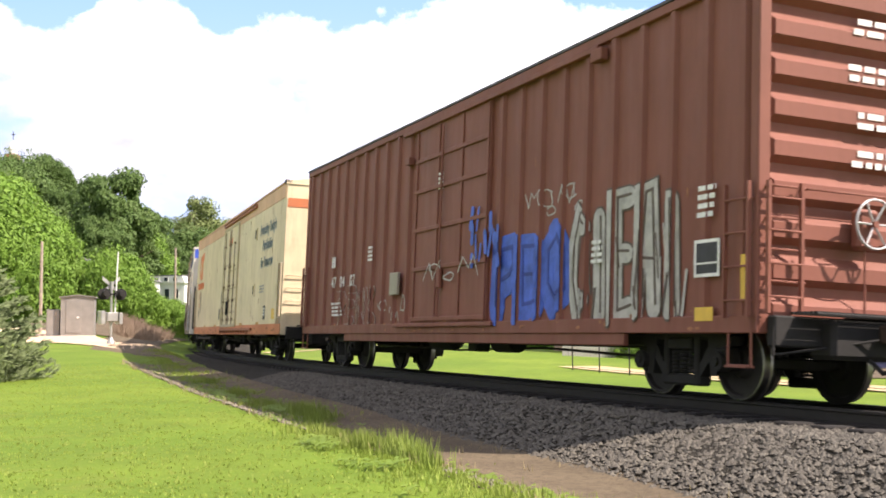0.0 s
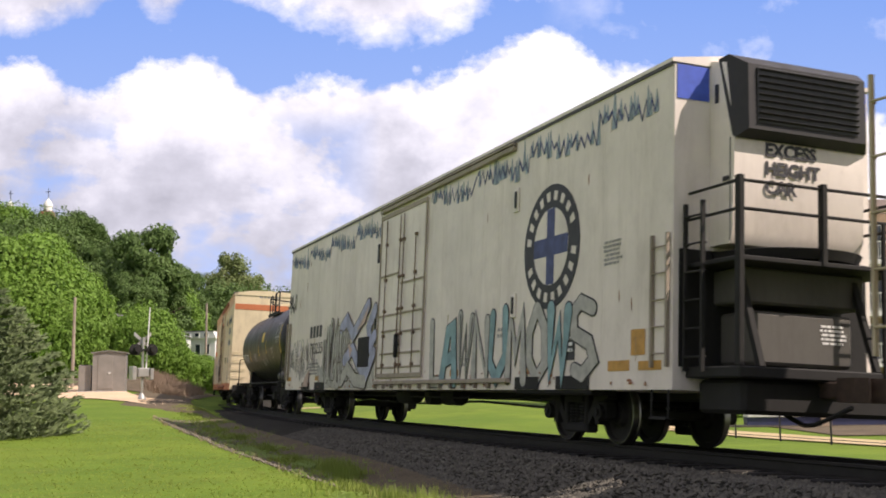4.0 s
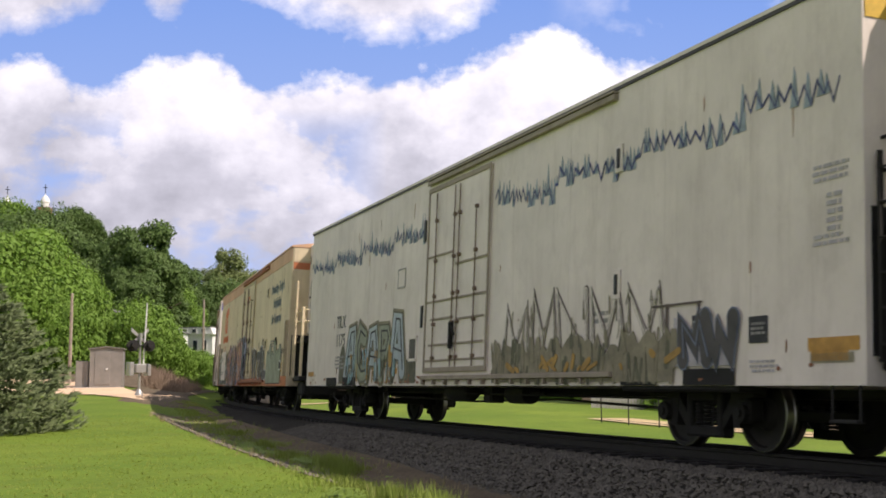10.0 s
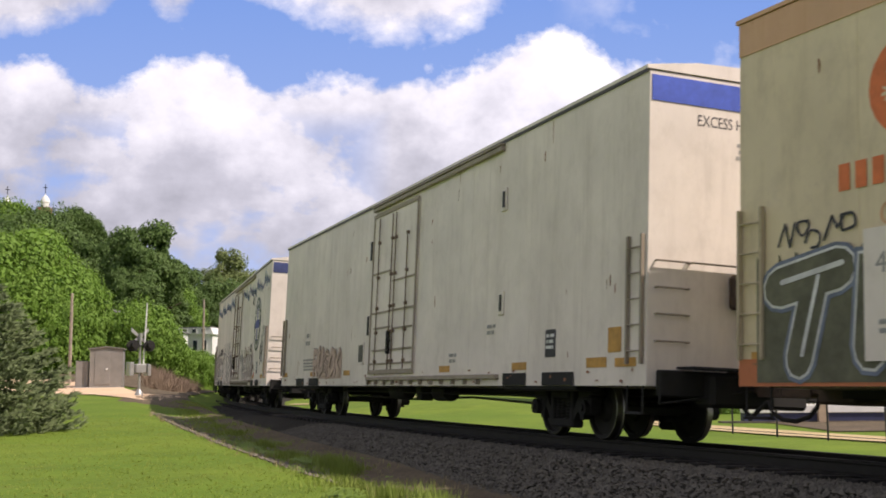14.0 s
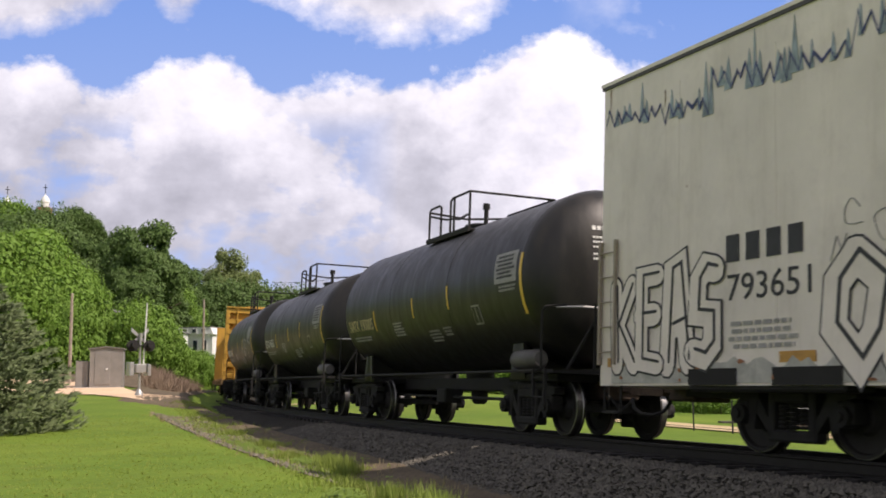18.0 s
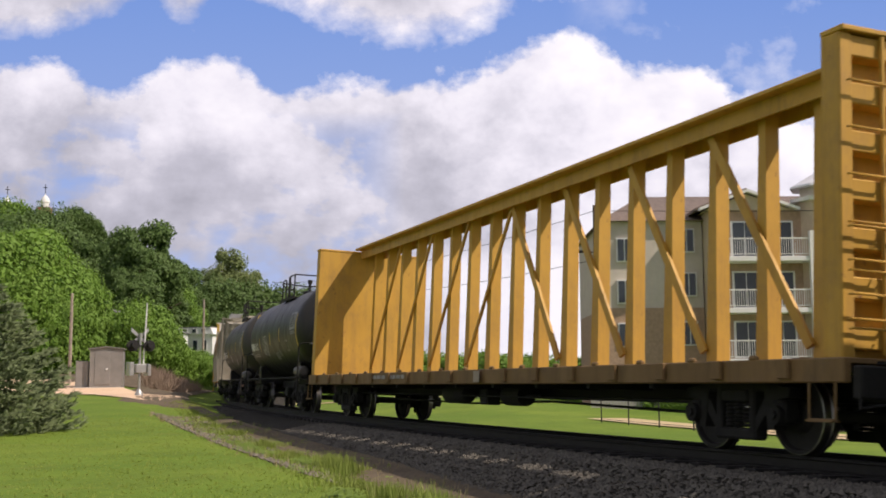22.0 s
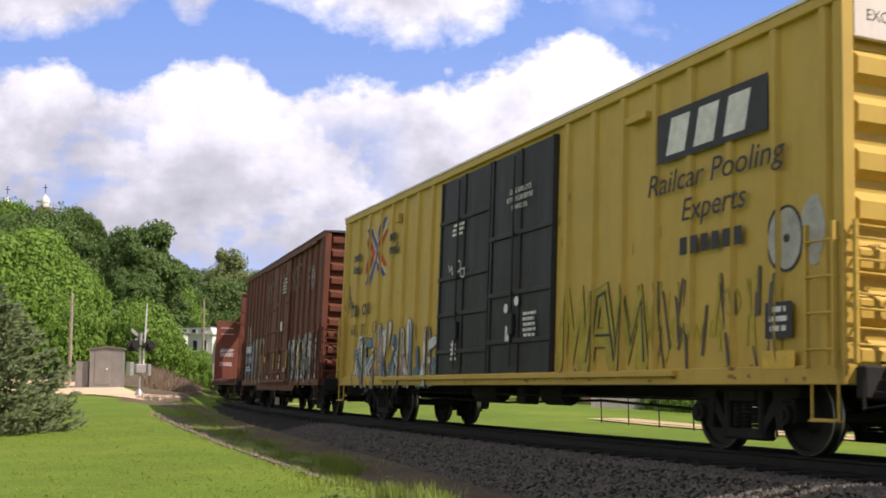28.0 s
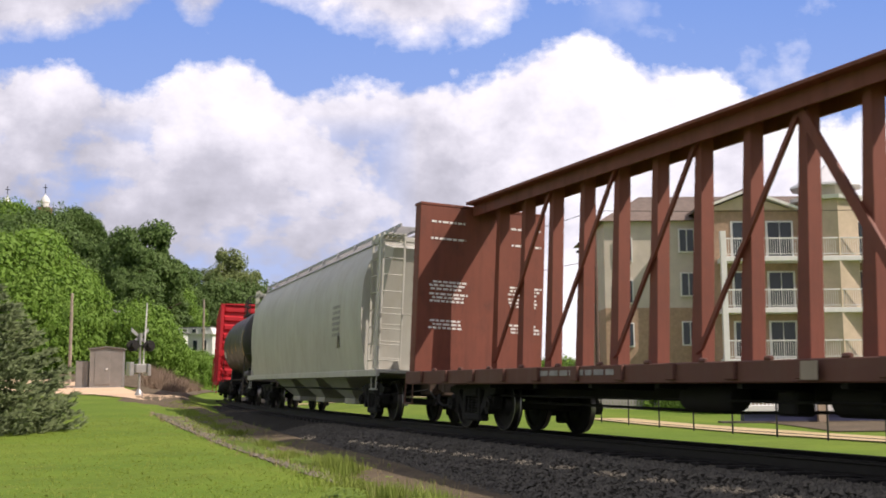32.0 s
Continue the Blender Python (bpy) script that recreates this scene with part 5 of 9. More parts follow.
# ---------- box cars ----------
def box_body(c, L, mat, roof, posts, end_ribs=9, z0=0.82, eave=4.93, end_white=False, gap=(-9, -9)):
    x = L / 2
    body = part("body", Geo().box(-x + 0.12, x - 0.12, -1.47, 1.47, z0, eave - 0.02, 0.02), mat, c)
    g = Geo()
    g.box(-x, x, -1.53, -1.44, z0 - 0.04, z0 + 0.16, 0.01).box(-x, x, 1.44, 1.53, z0 - 0.04, z0 + 0.16, 0.01)
    part("side_sill", g, mat, c)
    part("eave_rail", Geo().box(-x, x, -1.545, -1.44, eave - 0.13, eave, 0.01).box(-x, x, 1.44, 1.545, eave - 0.13, eave, 0.01), mat, c)
    post = Geo().plate([(-0.085, -1.468), (-0.05, -1.53), (0.05, -1.53), (0.085, -1.468)], z0 + 0.14, eave - 0.12, axis="z").mesh("side_post", mat)
    far = Geo().box(-0.06, 0.06, 1.468, 1.53, z0 + 0.14, eave - 0.12).mesh("side_post", mat)
    for k in range(posts + 1):
        xx = -x + 0.3 + k * (L - 0.6) / posts
        if not gap[0] < xx < gap[1]:
            part("side_post", post, mat, c, at=(xx, 0, 0))
        part("side_post", far, mat, c, at=(xx, 0, 0))
    for s in (-1, 1):
        for y in (-1.445, 1.445):
            part("corner_post", Geo().box(s * x, s * (x - 0.14), y - 0.085, y + 0.085, z0 - 0.04, eave - 0.02, 0.015), mat, c)
        h = (eave - z0) / end_ribs
        rib = Geo().rings([[(s * (x - 0.13), -1.37, h * 0.08), (s * (x - 0.13), -1.37, h * 0.86), (s * (x - 0.01), -1.3, h * 0.62), (s * (x - 0.01), -1.3, h * 0.26)],
                           [(s * (x - 0.13), 1.37, h * 0.08), (s * (x - 0.13), 1.37, h * 0.86), (s * (x - 0.01), 1.3, h * 0.62), (s * (x - 0.01), 1.3, h * 0.26)]])
        ribm, ribw = rib.mesh("end_rib", mat), rib.mesh("end_rib", P_WHITE)
        for k in range(end_ribs):
            top = end_white and s > 0 and k >= end_ribs - 1
            part("end_rib", ribw if top else ribm, mat, c, at=(0, 0, z0 + k * h))
    rg = [(-1.56, eave), (-1.56, eave + 0.04), (0, eave + 0.11), (1.56, eave + 0.04), (1.56, eave)]
    part("roof", Geo().rings([[(-x - 0.02, a, b + 0.003) for a, b in rg], [(x + 0.02, a, b + 0.003) for a, b in rg]]), roof, c)
    return body


def sliding_door(c, x0, x1, mat, trim, z0=0.98, z1=4.72, bars=(1.5, 2.45, 3.4), cols=2, y=-1.5):
    d = part("door", Geo().box(x0, x1, y - 0.03, y + 0.05, z0, z1, 0.01), mat, c)
    g = Geo()
    for z in bars:
        g.box(x0, x1, y - 0.07, y - 0.03, z - 0.04, z + 0.04, 0.01)
    for k in range(cols + 1):
        xx = x0 + 0.05 + (x1 - x0 - 0.1) * k / cols
        g.box(xx - 0.035, xx + 0.035, y - 0.06, y - 0.03, z0, z1, 0.01)
    part("door_frame", g, trim, d)
    xm = x0 + (x1 - x0) * 0.42
    part("lock_rod", Geo().tube((xm, y - 0.09, z0 + 0.1), (xm, y - 0.09, z1 - 0.1), 0.02, 8).box(xm - 0.06, xm + 0.1, y - 0.12, y - 0.05, 1.6, 1.95, 0.015), trim, d)
    return d


def boxcar_common(c, L, half, mat, ext, wheel_mat=STEEL_DARK):
    x = L / 2
    trucks(c, half)
    couplers(c, L, *ext)
    underframe(c, L, half)
    ladder("side_ladder", c, x - 0.5, x - 0.08, -1.6, 0.95, 2.45, 4, mat)
    ladder("side_ladder", c, -x + 0.08, -x + 0.5, -1.6, 0.95, 2.45, 4, mat)
    ladder("end_ladder", c, -1.45, -1.0, x + 0.1, 1.0, 2.45, 4, mat, axis="end")
    end_rails(c, x, mat, True)
    brake_wheel(c, x, -0.1, 2.05, wheel_mat, mat)
    end_platform(c, x, STEEL_DARK)
    step_iron(c, x - 0.3, mat)
    step_iron(c, -x + 0.3, mat)
    stains(c, x, mat, False, int(L * 100) % 89, y=-1.522, z0=0.78, n=40)


PAINTED = ("graffiti_letter", "outline", "accent", "halo", "overspray", "paint_patch", "graffiti_tag",
           "cross_ground", "cross_blue", "cross_red", "graffiti", "graffiti_outline", "number_band", "emblem_ring", "emblem_mark", "emblem_disc", "emblem_cross", "panel_blue")


def hug_ribs(c, L, posts, gap):
    """Presses the paint on a side into the panels between its posts, leaving it proud on the posts."""
    xs = [-L / 2 + 0.3 + k * (L - 0.6) / posts for k in range(posts + 1)]
    for ob in c.children_recursive:
        if ob.type != "MESH" or ob.name.split(".")[0] not in PAINTED or len(ob.data.vertices) < 3:
            continue
        lo, hi = min(v.co.x for v in ob.data.vertices), max(v.co.x for v in ob.data.vertices)
        near = max(v.co.y for v in ob.data.vertices)
        loose = ob.name.split(".")[0] in ("graffiti_letter", "outline", "accent", "halo", "overspray", "paint_patch")
        if gap[0] < (lo + hi) / 2 < gap[1] or not (-1.62 if loose else -1.556) < near < -1.525 or hi > L / 2 - 0.05:
            continue
        bm = bmesh.new()
        bm.from_mesh(ob.data)
        for xx in xs:
            for e in (xx - 0.06, xx + 0.06):
                if lo < e < hi and not gap[0] < xx < gap[1]:
                    bmesh.ops.bisect_plane(bm, geom=bm.verts[:] + bm.edges[:] + bm.faces[:], plane_co=(e, 0, 0), plane_no=(1, 0, 0))
        sunk = []
        for f in bm.faces:
            m = f.calc_center_median().x
            if not any(abs(m - xx) < 0.06 and not gap[0] < xx < gap[1] for xx in xs):
                sunk.append(f)
        if sunk and len(sunk) < len(bm.faces):
            bmesh.ops.split(bm, geom=sunk)
        for v in {v for f in bm.faces if not any(abs(f.calc_center_median().x - xx) < 0.06 and not gap[0] < xx < gap[1] for xx in xs) for v in f.verts}:
            v.co.y += 0.06
        bm.to_mesh(ob.data)
        bm.free()


# ---------- tank cars ----------
def tank_car(label, rear, front, seed, number, marks, panel=True, half=None, r=1.5, zc=2.62, plates=(), ext=(0.9, 0.9), numcol=None, lz=2.07, tag=False, mark="", sprayed=None, skin=None):
    L0 = front - rear
    half = half or L0 / 2 - 1.15
    c, L = car("tank_car", rear, front, half, label, "tank car")
    x = L / 2
    rnd = random.Random(seed)
    dome = 0.62
    prof = [(-x, 0.03)] + [(-x + dome * (1 - math.cos(a)), r * math.sin(a) ** 0.86) for a in [math.pi / 2 * k / 9 for k in range(1, 10)]]
    prof += [(-x + dome + 0.02, r)] + [(-x + dome + (L - 2 * dome) * k / 6, r) for k in range(1, 6)]
    prof += [(-a, b) for a, b in prof[:11]][::-1]
    shell = part("shell", Geo().lathe(prof, "x", (0, 0, zc), 56), skin or P_BLACK, c, "black weathered cylindrical tank shell")
    for xx in (-x + dome + 0.02, x - dome - 0.02, -x * 0.3, x * 0.3):
        part("weld_seam", Geo().lathe([(-0.016, r), (-0.012, r + 0.004), (0.012, r + 0.004), (0.016, r)], "x", (xx, 0, zc), 56), P_BLACK, shell)
    trucks(c, half)
    couplers(c, L, *ext)
    # frame: sills, running boards, saddles
    part("frame", Geo().box(-x + 0.1, x - 0.1, -0.3, 0.3, 0.72, 0.98, 0.02).box(-x + 0.05, -x + 1.9, -1.1, 1.1, 0.86, 0.98, 0.02).box(x - 1.9, x - 0.05, -1.1, 1.1, 0.86, 0.98, 0.02), UNDER, c)
    for xx in (-x + 1.5, x - 1.5):
        g = Geo().plate([(xx - 0.3, 0.9), (xx + 0.3, 0.9), (xx + 0.2, 1.5), (xx - 0.2, 1.5)], -1.12, -1.06)
        g.plate([(xx - 0.3, 0.9), (xx + 0.3, 0.9), (xx + 0.2, 1.5), (xx - 0.2, 1.5)], 1.06, 1.12)
        g.box(xx - 0.1, xx + 0.1, -1.12, 1.12, 0.9, 1.5)
        part("saddle", g, P_BLACK, c)
    for s in (-1, 1):
        part("running_board", Geo().box(-x + 0.1, x - 0.1, s * 1.32 - 0.1, s * 1.32 + 0.1, 1.0, 1.035).bar([(-x + 0.1, s * 1.43, 1.01), (x - 0.1, s * 1.43, 1.01)], 0.025, 6), STEEL_DARK, c)
    # end rails
    for s in (-1, 1):
        g = Geo().bar([(s * (x + 0.02), -1.42, 1.03), (s * (x + 0.02), -1.42, 1.95), (s * (x + 0.08), -1.38, 2.02), (s * (x + 0.25), -1.1, 2.05)], 0.02, 6)
        part("head_rail", Geo().bar([(s * (x - 0.22), -1.05, 2.05), (s * (x + 0.12), -0.75, 2.05), (s * (x + 0.12), 0.75, 2.05), (s * (x - 0.22), 1.05, 2.05)], 0.018, 6), P_ROOF, c)
        g.bar([(s * (x + 0.25), -0.6, 1.0), (s * (x + 0.25), -0.6, 2.1)], 0.02, 6)
        part("end_handrail", g, STEEL_DARK, c)
        ladder("end_steps", c, s * (x + 0.02) - 0.2, s * (x + 0.02) + 0.2, -1.46, 0.45, 1.05, 2, STEEL_DARK)
        end = Geo().box(s * (x - 0.4), s * (x + 0.3), -1.35, 1.35, 0.98, 1.03)
        part("end_platform", end, STEEL_DARK, c)
    part("air_reservoir", Geo().lathe([(-0.5, 0.02), (-0.48, 0.12), (-0.4, 0.165), (0.38, 0.165), (0.46, 0.12), (0.48, 0.02)], "x", (x - 1.05, -1.12, 1.22), 18), M_RESERVOIR, c, "grey air reservoir cylinder")
    part("brake_lever", Geo().bar([(x - 0.1, -0.9, 1.05), (x + 0.15, -0.5, 1.9), (x + 0.22, -0.2, 2.0)], 0.03, 6).box(x - 0.1, x + 0.2, -0.35, -0.05, 1.6, 2.0, 0.03), STEEL_DARK, c)
    brake_wheel(c, x + 0.1, -0.3, 1.75, STEEL_DARK, STEEL_DARK, 0.24)
    # top platform with its rails and fittings
    top = zc + r
    shelf = top - 0.26
    pl = part("top_platform", Geo().box(-1.2, 1.2, -1.0, -0.95, shelf - 0.04, shelf + 0.06), STEEL_DARK, c, at=(0.3, 0, 0))
    for k in range(5):
        part("slat", Geo().box(-1.15, 1.15, -0.94 + k * 0.17, -0.81 + k * 0.17, shelf, shelf + 0.03), STEEL_DARK, pl)
    h = top + 0.46
    for line in ([(-1.15, -0.95, shelf), (-1.15, -0.95, h - 0.04), (-1.05, -0.95, h), (-0.55, -0.95, h), (-0.45, -0.95, h - 0.05), (-0.45, -0.95, shelf)],
                 [(0.1, -0.95, shelf), (0.1, -0.95, h), (0.2, -0.95, h + 0.05), (1.15, -0.95, h + 0.05), (1.15, 0.9, h + 0.05), (-1.15, 0.9, h + 0.05), (-1.15, 0.9, shelf)],
                 [(0.3, -0.95, shelf), (0.3, -0.95, h + 0.04)], [(1.15, -0.95, h + 0.05), (1.15, -0.95, shelf)], [(1.15, 0.9, h + 0.05), (1.15, 0.9, shelf)],
                 [(-1.15, -0.95, h - 0.06), (-1.15, -0.1, h - 0.12), (-1.15, 0.9, h - 0.02)], [(-1.15, -0.95, h - 0.14), (-0.2, -0.95, h - 0.34), (0.6, -0.95, h - 0.44), (1.15, -0.95, h - 0.4)]):
        part("top_rail", Geo().bar(line, 0.024, 6), STEEL_DARK, c, at=(0.3, 0, 0))
    part("manway", Geo().lathe([(-0.1, 0.36), (0.04, 0.36), (0.05, 0.4), (0.09, 0.4), (0.12, 0.3), (0.13, 0.02)], "z", (-0.1, 0, top), 20), P_BLACK, c)
    part("valve", Geo().tube((0.75, -0.3, top - 0.1), (0.75, -0.3, top + 0.32), 0.05, 8).tube((0.75, -0.3, top + 0.3), (0.75, -0.3, top + 0.42), 0.08, 8), STEEL_DARK, c)
    part("outlet_valve", Geo().lathe([(0.45, 0.1), (0.5, 0.16), (0.85, 0.2), (1.0, 0.3), (1.1, 0.3)], "z", (0, 0, 0.0), 14), UNDER, c)
    part("brake_rod", Geo().bar([(-half + 1, -0.5, 0.6), (half - 1, -0.5, 0.55)], 0.03, 6).box(-0.7, -0.2, -0.7, -0.3, 0.45, 0.75, 0.03), UNDER, c)

    def on_shell(name, x0, x1, z0, z1, mat, lab="", lift=0.004):
        """A patch of paint that follows the shell's curve."""
        n = 6
        a0, a1 = math.asin((z0 - zc) / r), math.asin((z1 - zc) / r)
        v = []
        for k in range(n + 1):
            a = a0 + (a1 - a0) * k / n
            for q in (r + lift, r + lift + 0.003):
                for xx in (x0, x1):
                    v.append((xx, -q * math.cos(a), zc + q * math.sin(a)))
        f = [(0, 1, 3, 2), (4 * n, 4 * n + 1, 4 * n + 3, 4 * n + 2)]
        for k in range(n):
            i = 4 * k
            f += [(i + 2, i + 3, i + 7, i + 6), (i, i + 1, i + 5, i + 4), (i, i + 2, i + 6, i + 4), (i + 1, i + 3, i + 7, i + 5)]
        return part(name, Geo().add(v, f), mat, c, lab)

    def write_on_shell(me_ob):
        for v in me_ob.data.vertices:
            a = math.asin(max(-0.98, min(0.98, (v.co.z - zc) / r)))
            out = r + 0.005 + (-1.556 - v.co.y)
            v.co.y = -out * math.cos(a)
        return me_ob

    for xx, z0, z1 in ((-x + 2.85, lz - 0.05, lz + 0.4), (-x * 0.05, lz + 0.1, lz + 0.5), (x * 0.3, lz + 0.15, lz + 0.6)):
        on_shell("reflector", xx, xx + 0.07, z0, z1, I_YELLOW)
    on_shell("reflector", x - dome - 0.1, x - dome + 0.0, 1.95, 2.95, I_YELLOW, "long curved yellow reflector")
    ink = numcol or I_WHITE
    if mark:
        write_on_shell(letters(c, mark, -x + 0.8, lz, 0.27, ink, width=0.78))
    else:
        for ob in mark_bars(c, -x + 0.8, lz, marks, 0.8, 0.27, ink):
            write_on_shell(ob)
    if number:
        write_on_shell(letters(c, number, -x + 1.7, lz, 0.27, ink, width=0.165 * len(number)))
    for (a, z, w, n, col) in ((-x + 0.9, 1.9, 1.6, 2, I_GREY), (-x * 0.3, 2.1, 0.7, 5, I_GREY), (x * 0.05, 1.85, 0.7, 4, I_GREY), (x * 0.2, 1.88, 0.45, 3, I_GREY), (x - dome - 1.0, 2.42, 0.8, 2, I_GREY)):
        write_on_shell(text_bars(c, a, z, w, n, 0.035, col, seed + int(10 * z)))
    if panel:
        on_shell("stencil_panel", x - dome - 1.12, x - dome - 0.22, 2.5, 3.02, I_GREY, "pale stencil panel with data rows")
        write_on_shell(text_bars(c, x - dome - 1.08, 2.93, 0.8, 6, 0.04, I_BLACK, seed)).location = (0, -0.004, 0)
    on_shell("square_mark", x * 0.5, x * 0.5 + 0.36, 1.88, 2.22, I_GREY, lift=0.004)
    for a in (0.03, 0.2):
        on_shell("square_mark", x * 0.5 + a, x * 0.5 + a + 0.13, 1.91, 2.19, P_BLACK, lift=0.009)
    for a, b, z0, z1, mat in plates:
        on_shell("placard", a, b, z0, z1, mat)
    # print on the leading head, following its dome
    def head_x(y, z):
        q = min(0.999, math.hypot(y, z - zc) / r)
        return x - dome * (1 - math.cos(math.asin(q ** (1 / 0.86))))
    for row, (z, h, wd) in enumerate(((zc + 0.72, 0.07, 0.06), (zc + 0.58, 0.035, 0.04), (zc + 0.5, 0.035, 0.03), (zc + 0.42, 0.03, 0.035), (zc + 0.3, 0.035, 0.03), (zc + 0.22, 0.035, 0.025))):
        g = Geo()
        for j in range(4 if row == 0 else 5):
            y0 = -0.5 + j * (wd * 1.45)
            p = [(y0, z), (y0 + wd, z), (y0 + wd, z + h), (y0, z + h)]
            g.rings([[(head_x(a, b) - 0.004, a, b) for a, b in p], [(head_x(a, b) + 0.008, a, b) for a, b in p]])
        part("head_print", g, I_WHITE, c)
    if sprayed:
        write_on_shell(scrawl(c, *sprayed, 4, S_SILVER, seed + 5, 0.012))
        write_on_shell(scrawl(c, *sprayed, 3, S_SILVER, seed + 6, 0.02))
    if tag:
        pts = [(-0.75 + 0.2 * math.cos(k * 0.5) + 0.016 * k, zc + 0.95 + 0.16 * math.sin(k * 0.5)) for k in range(44)]
        part("head_tag", Geo().bar([(head_x(a, b) + 0.004, a, b) for a, b in pts], 0.014, 5), I_YELLOW, c, "yellow sprayed loop")
    return c, L, on_shell


# ---------- centre beam flat cars ----------
def center_beam(label, rear, front, mat, dark, half=8.3, ext=(0.9, 0.9)):
    c, L = car("center_beam_car", rear, front, half, label, "flat car")
    x = L / 2
    trucks(c, half)
    couplers(c, L, *ext)
    underframe(c, L, half, 0.74)
    part("deck", Geo().box(-x, x, -1.42, 1.42, 1.0, 1.06, 0.01), dark, c)
    g = Geo().box(-x, x, -1.5, -1.4, 0.8, 1.06, 0.015).box(-x, x, 1.4, 1.5, 0.8, 1.06, 0.015)
    part("side_sill", g, dark, c)
    pk = Geo().box(-0.09, 0.09, -1.56, -1.5, 0.84, 1.055, 0.01).mesh("stake_pocket", dark)
    for k in range(17):
        part("stake_pocket", pk, dark, c, at=(-x + 0.9 + k * (L - 1.8) / 16, 0, 0))
    rl = Geo().lathe([(-0.07, 0.02), (-0.05, 0.035), (0.05, 0.035), (0.07, 0.02)], "x", (0, -1.47, 1.075), 8).mesh("winch", dark)
    for k in range(16):
        part("winch", rl, dark, c, at=(-x + 1.5 + k * (L - 3.0) / 15, 0, 0))
    zt = 4.5
    for s in (-1, 1):
        xe = s * (x - 0.32)
        b = part("bulkhead", Geo().box(xe - s * 0.05, xe + s * 0.02, -1.45, 1.45, 1.06, zt, 0.01), mat, c)
        for y in (-1.45, -0.09, 1.27):
            part("bulkhead_post", Geo().box(xe, xe + s * 0.24, y, y + 0.18, 1.0, zt, 0.02), mat, b)
        n = 7
        for k in range(n):
            z = 1.25 + k * (zt - 1.4) / (n - 1)
            part("bulkhead_beam", Geo().box(xe, xe + s * 0.23, -1.3, 1.3, z - 0.1, z + 0.13, 0.015), mat, b)
        for k in range(6):
            z = 1.45 + k * 0.5
            g = Geo().bar([(xe + s * 0.3, -1.4, z), (xe + s * 0.34, -1.4, z), (xe + s * 0.34, -0.9, z), (xe + s * 0.3, -0.9, z)], 0.014, 6)
            part("bulkhead_rung", g, mat, b)
        part("ladder_rail", Geo().box(xe + s * 0.24, xe + s * 0.29, -0.93, -0.88, 1.1, zt, 0.01), mat, b)
        # top plate
        part("bulkhead_cap", Geo().box(xe - s * 0.06, xe + s * 0.3, -1.45, 1.45, zt, zt + 0.06, 0.01), mat, b)
    xa = x - 0.42
    zt = 4.59
    part("top_chord", Geo().box(-xa, xa, -0.46, 0.46, zt - 0.02, zt + 0.04, 0.01).box(-xa, xa, -0.28, -0.24, zt - 0.24, zt - 0.02).box(-xa, xa, 0.24, 0.28, zt - 0.24, zt - 0.02), mat, c)
    post = Geo().rings([[(-0.13, -0.11, 1.06), (0.13, -0.11, 1.06), (0.13, 0.11, 1.06), (-0.13, 0.11, 1.06)], [(-0.07, -0.11, zt - 0.02), (0.07, -0.11, zt - 0.02), (0.07, 0.11, zt - 0.02), (-0.07, 0.11, zt - 0.02)]])
    pm = post.mesh("beam_post", mat)
    n = 17
    xs = [8.65 - 1.13 * k for k in range(n)]
    for k, xx in enumerate(xs):
        part("beam_post", pm, mat, c, at=(xx, 0, 0))
    for k in range(0, n - 2, 2):
        inner, outer = (k + 2, k) if k < 8 else (k, k + 2)
        p0, p1 = Vector((xs[outer] - 0.12 * (1 if k < 8 else -1), -0.15, 1.3)), Vector((xs[inner], -0.15, zt - 0.2))
        w = Vector((0.065, 0, 0.03))
        t = Vector((0, 0.025, 0))
        g = Geo().rings([[p0 - w + t, p0 + w + t, p0 + w - t, p0 - w - t], [p1 - w + t, p1 + w + t, p1 + w - t, p1 - w - t]])
        part("diagonal", g, mat, c)
    decal("data_panel", c, [rect(1.25, 1.52, 0.83, 1.03)], P_TRIMW, -1.57)
    text_bars(c, -5.0, 0.92, 2.6, 1, 0.08, I_GREY, 5, -1.507)
    end_rails(c, x, mat, True)
    brake_wheel(c, x, 0.2, 2.0, STEEL_DARK, STEEL_DARK)
    part("brake_bracket", Geo().box(x - 0.1, x + 0.1, -0.15, 0.75, 1.3, 1.75, 0.04), STEEL_DARK, c)
    part("brake_chain", Geo().bar([(x + 0.12, 0.1, 2.2), (x + 0.16, -0.1, 1.5), (x + 0.1, -0.35, 1.0)], 0.025, 6), STEEL_DARK, c)
    end_platform(c, x, STEEL_DARK)
    step_iron(c, x - 0.3, dark)
    step_iron(c, -x + 0.3, dark)
    return c, L


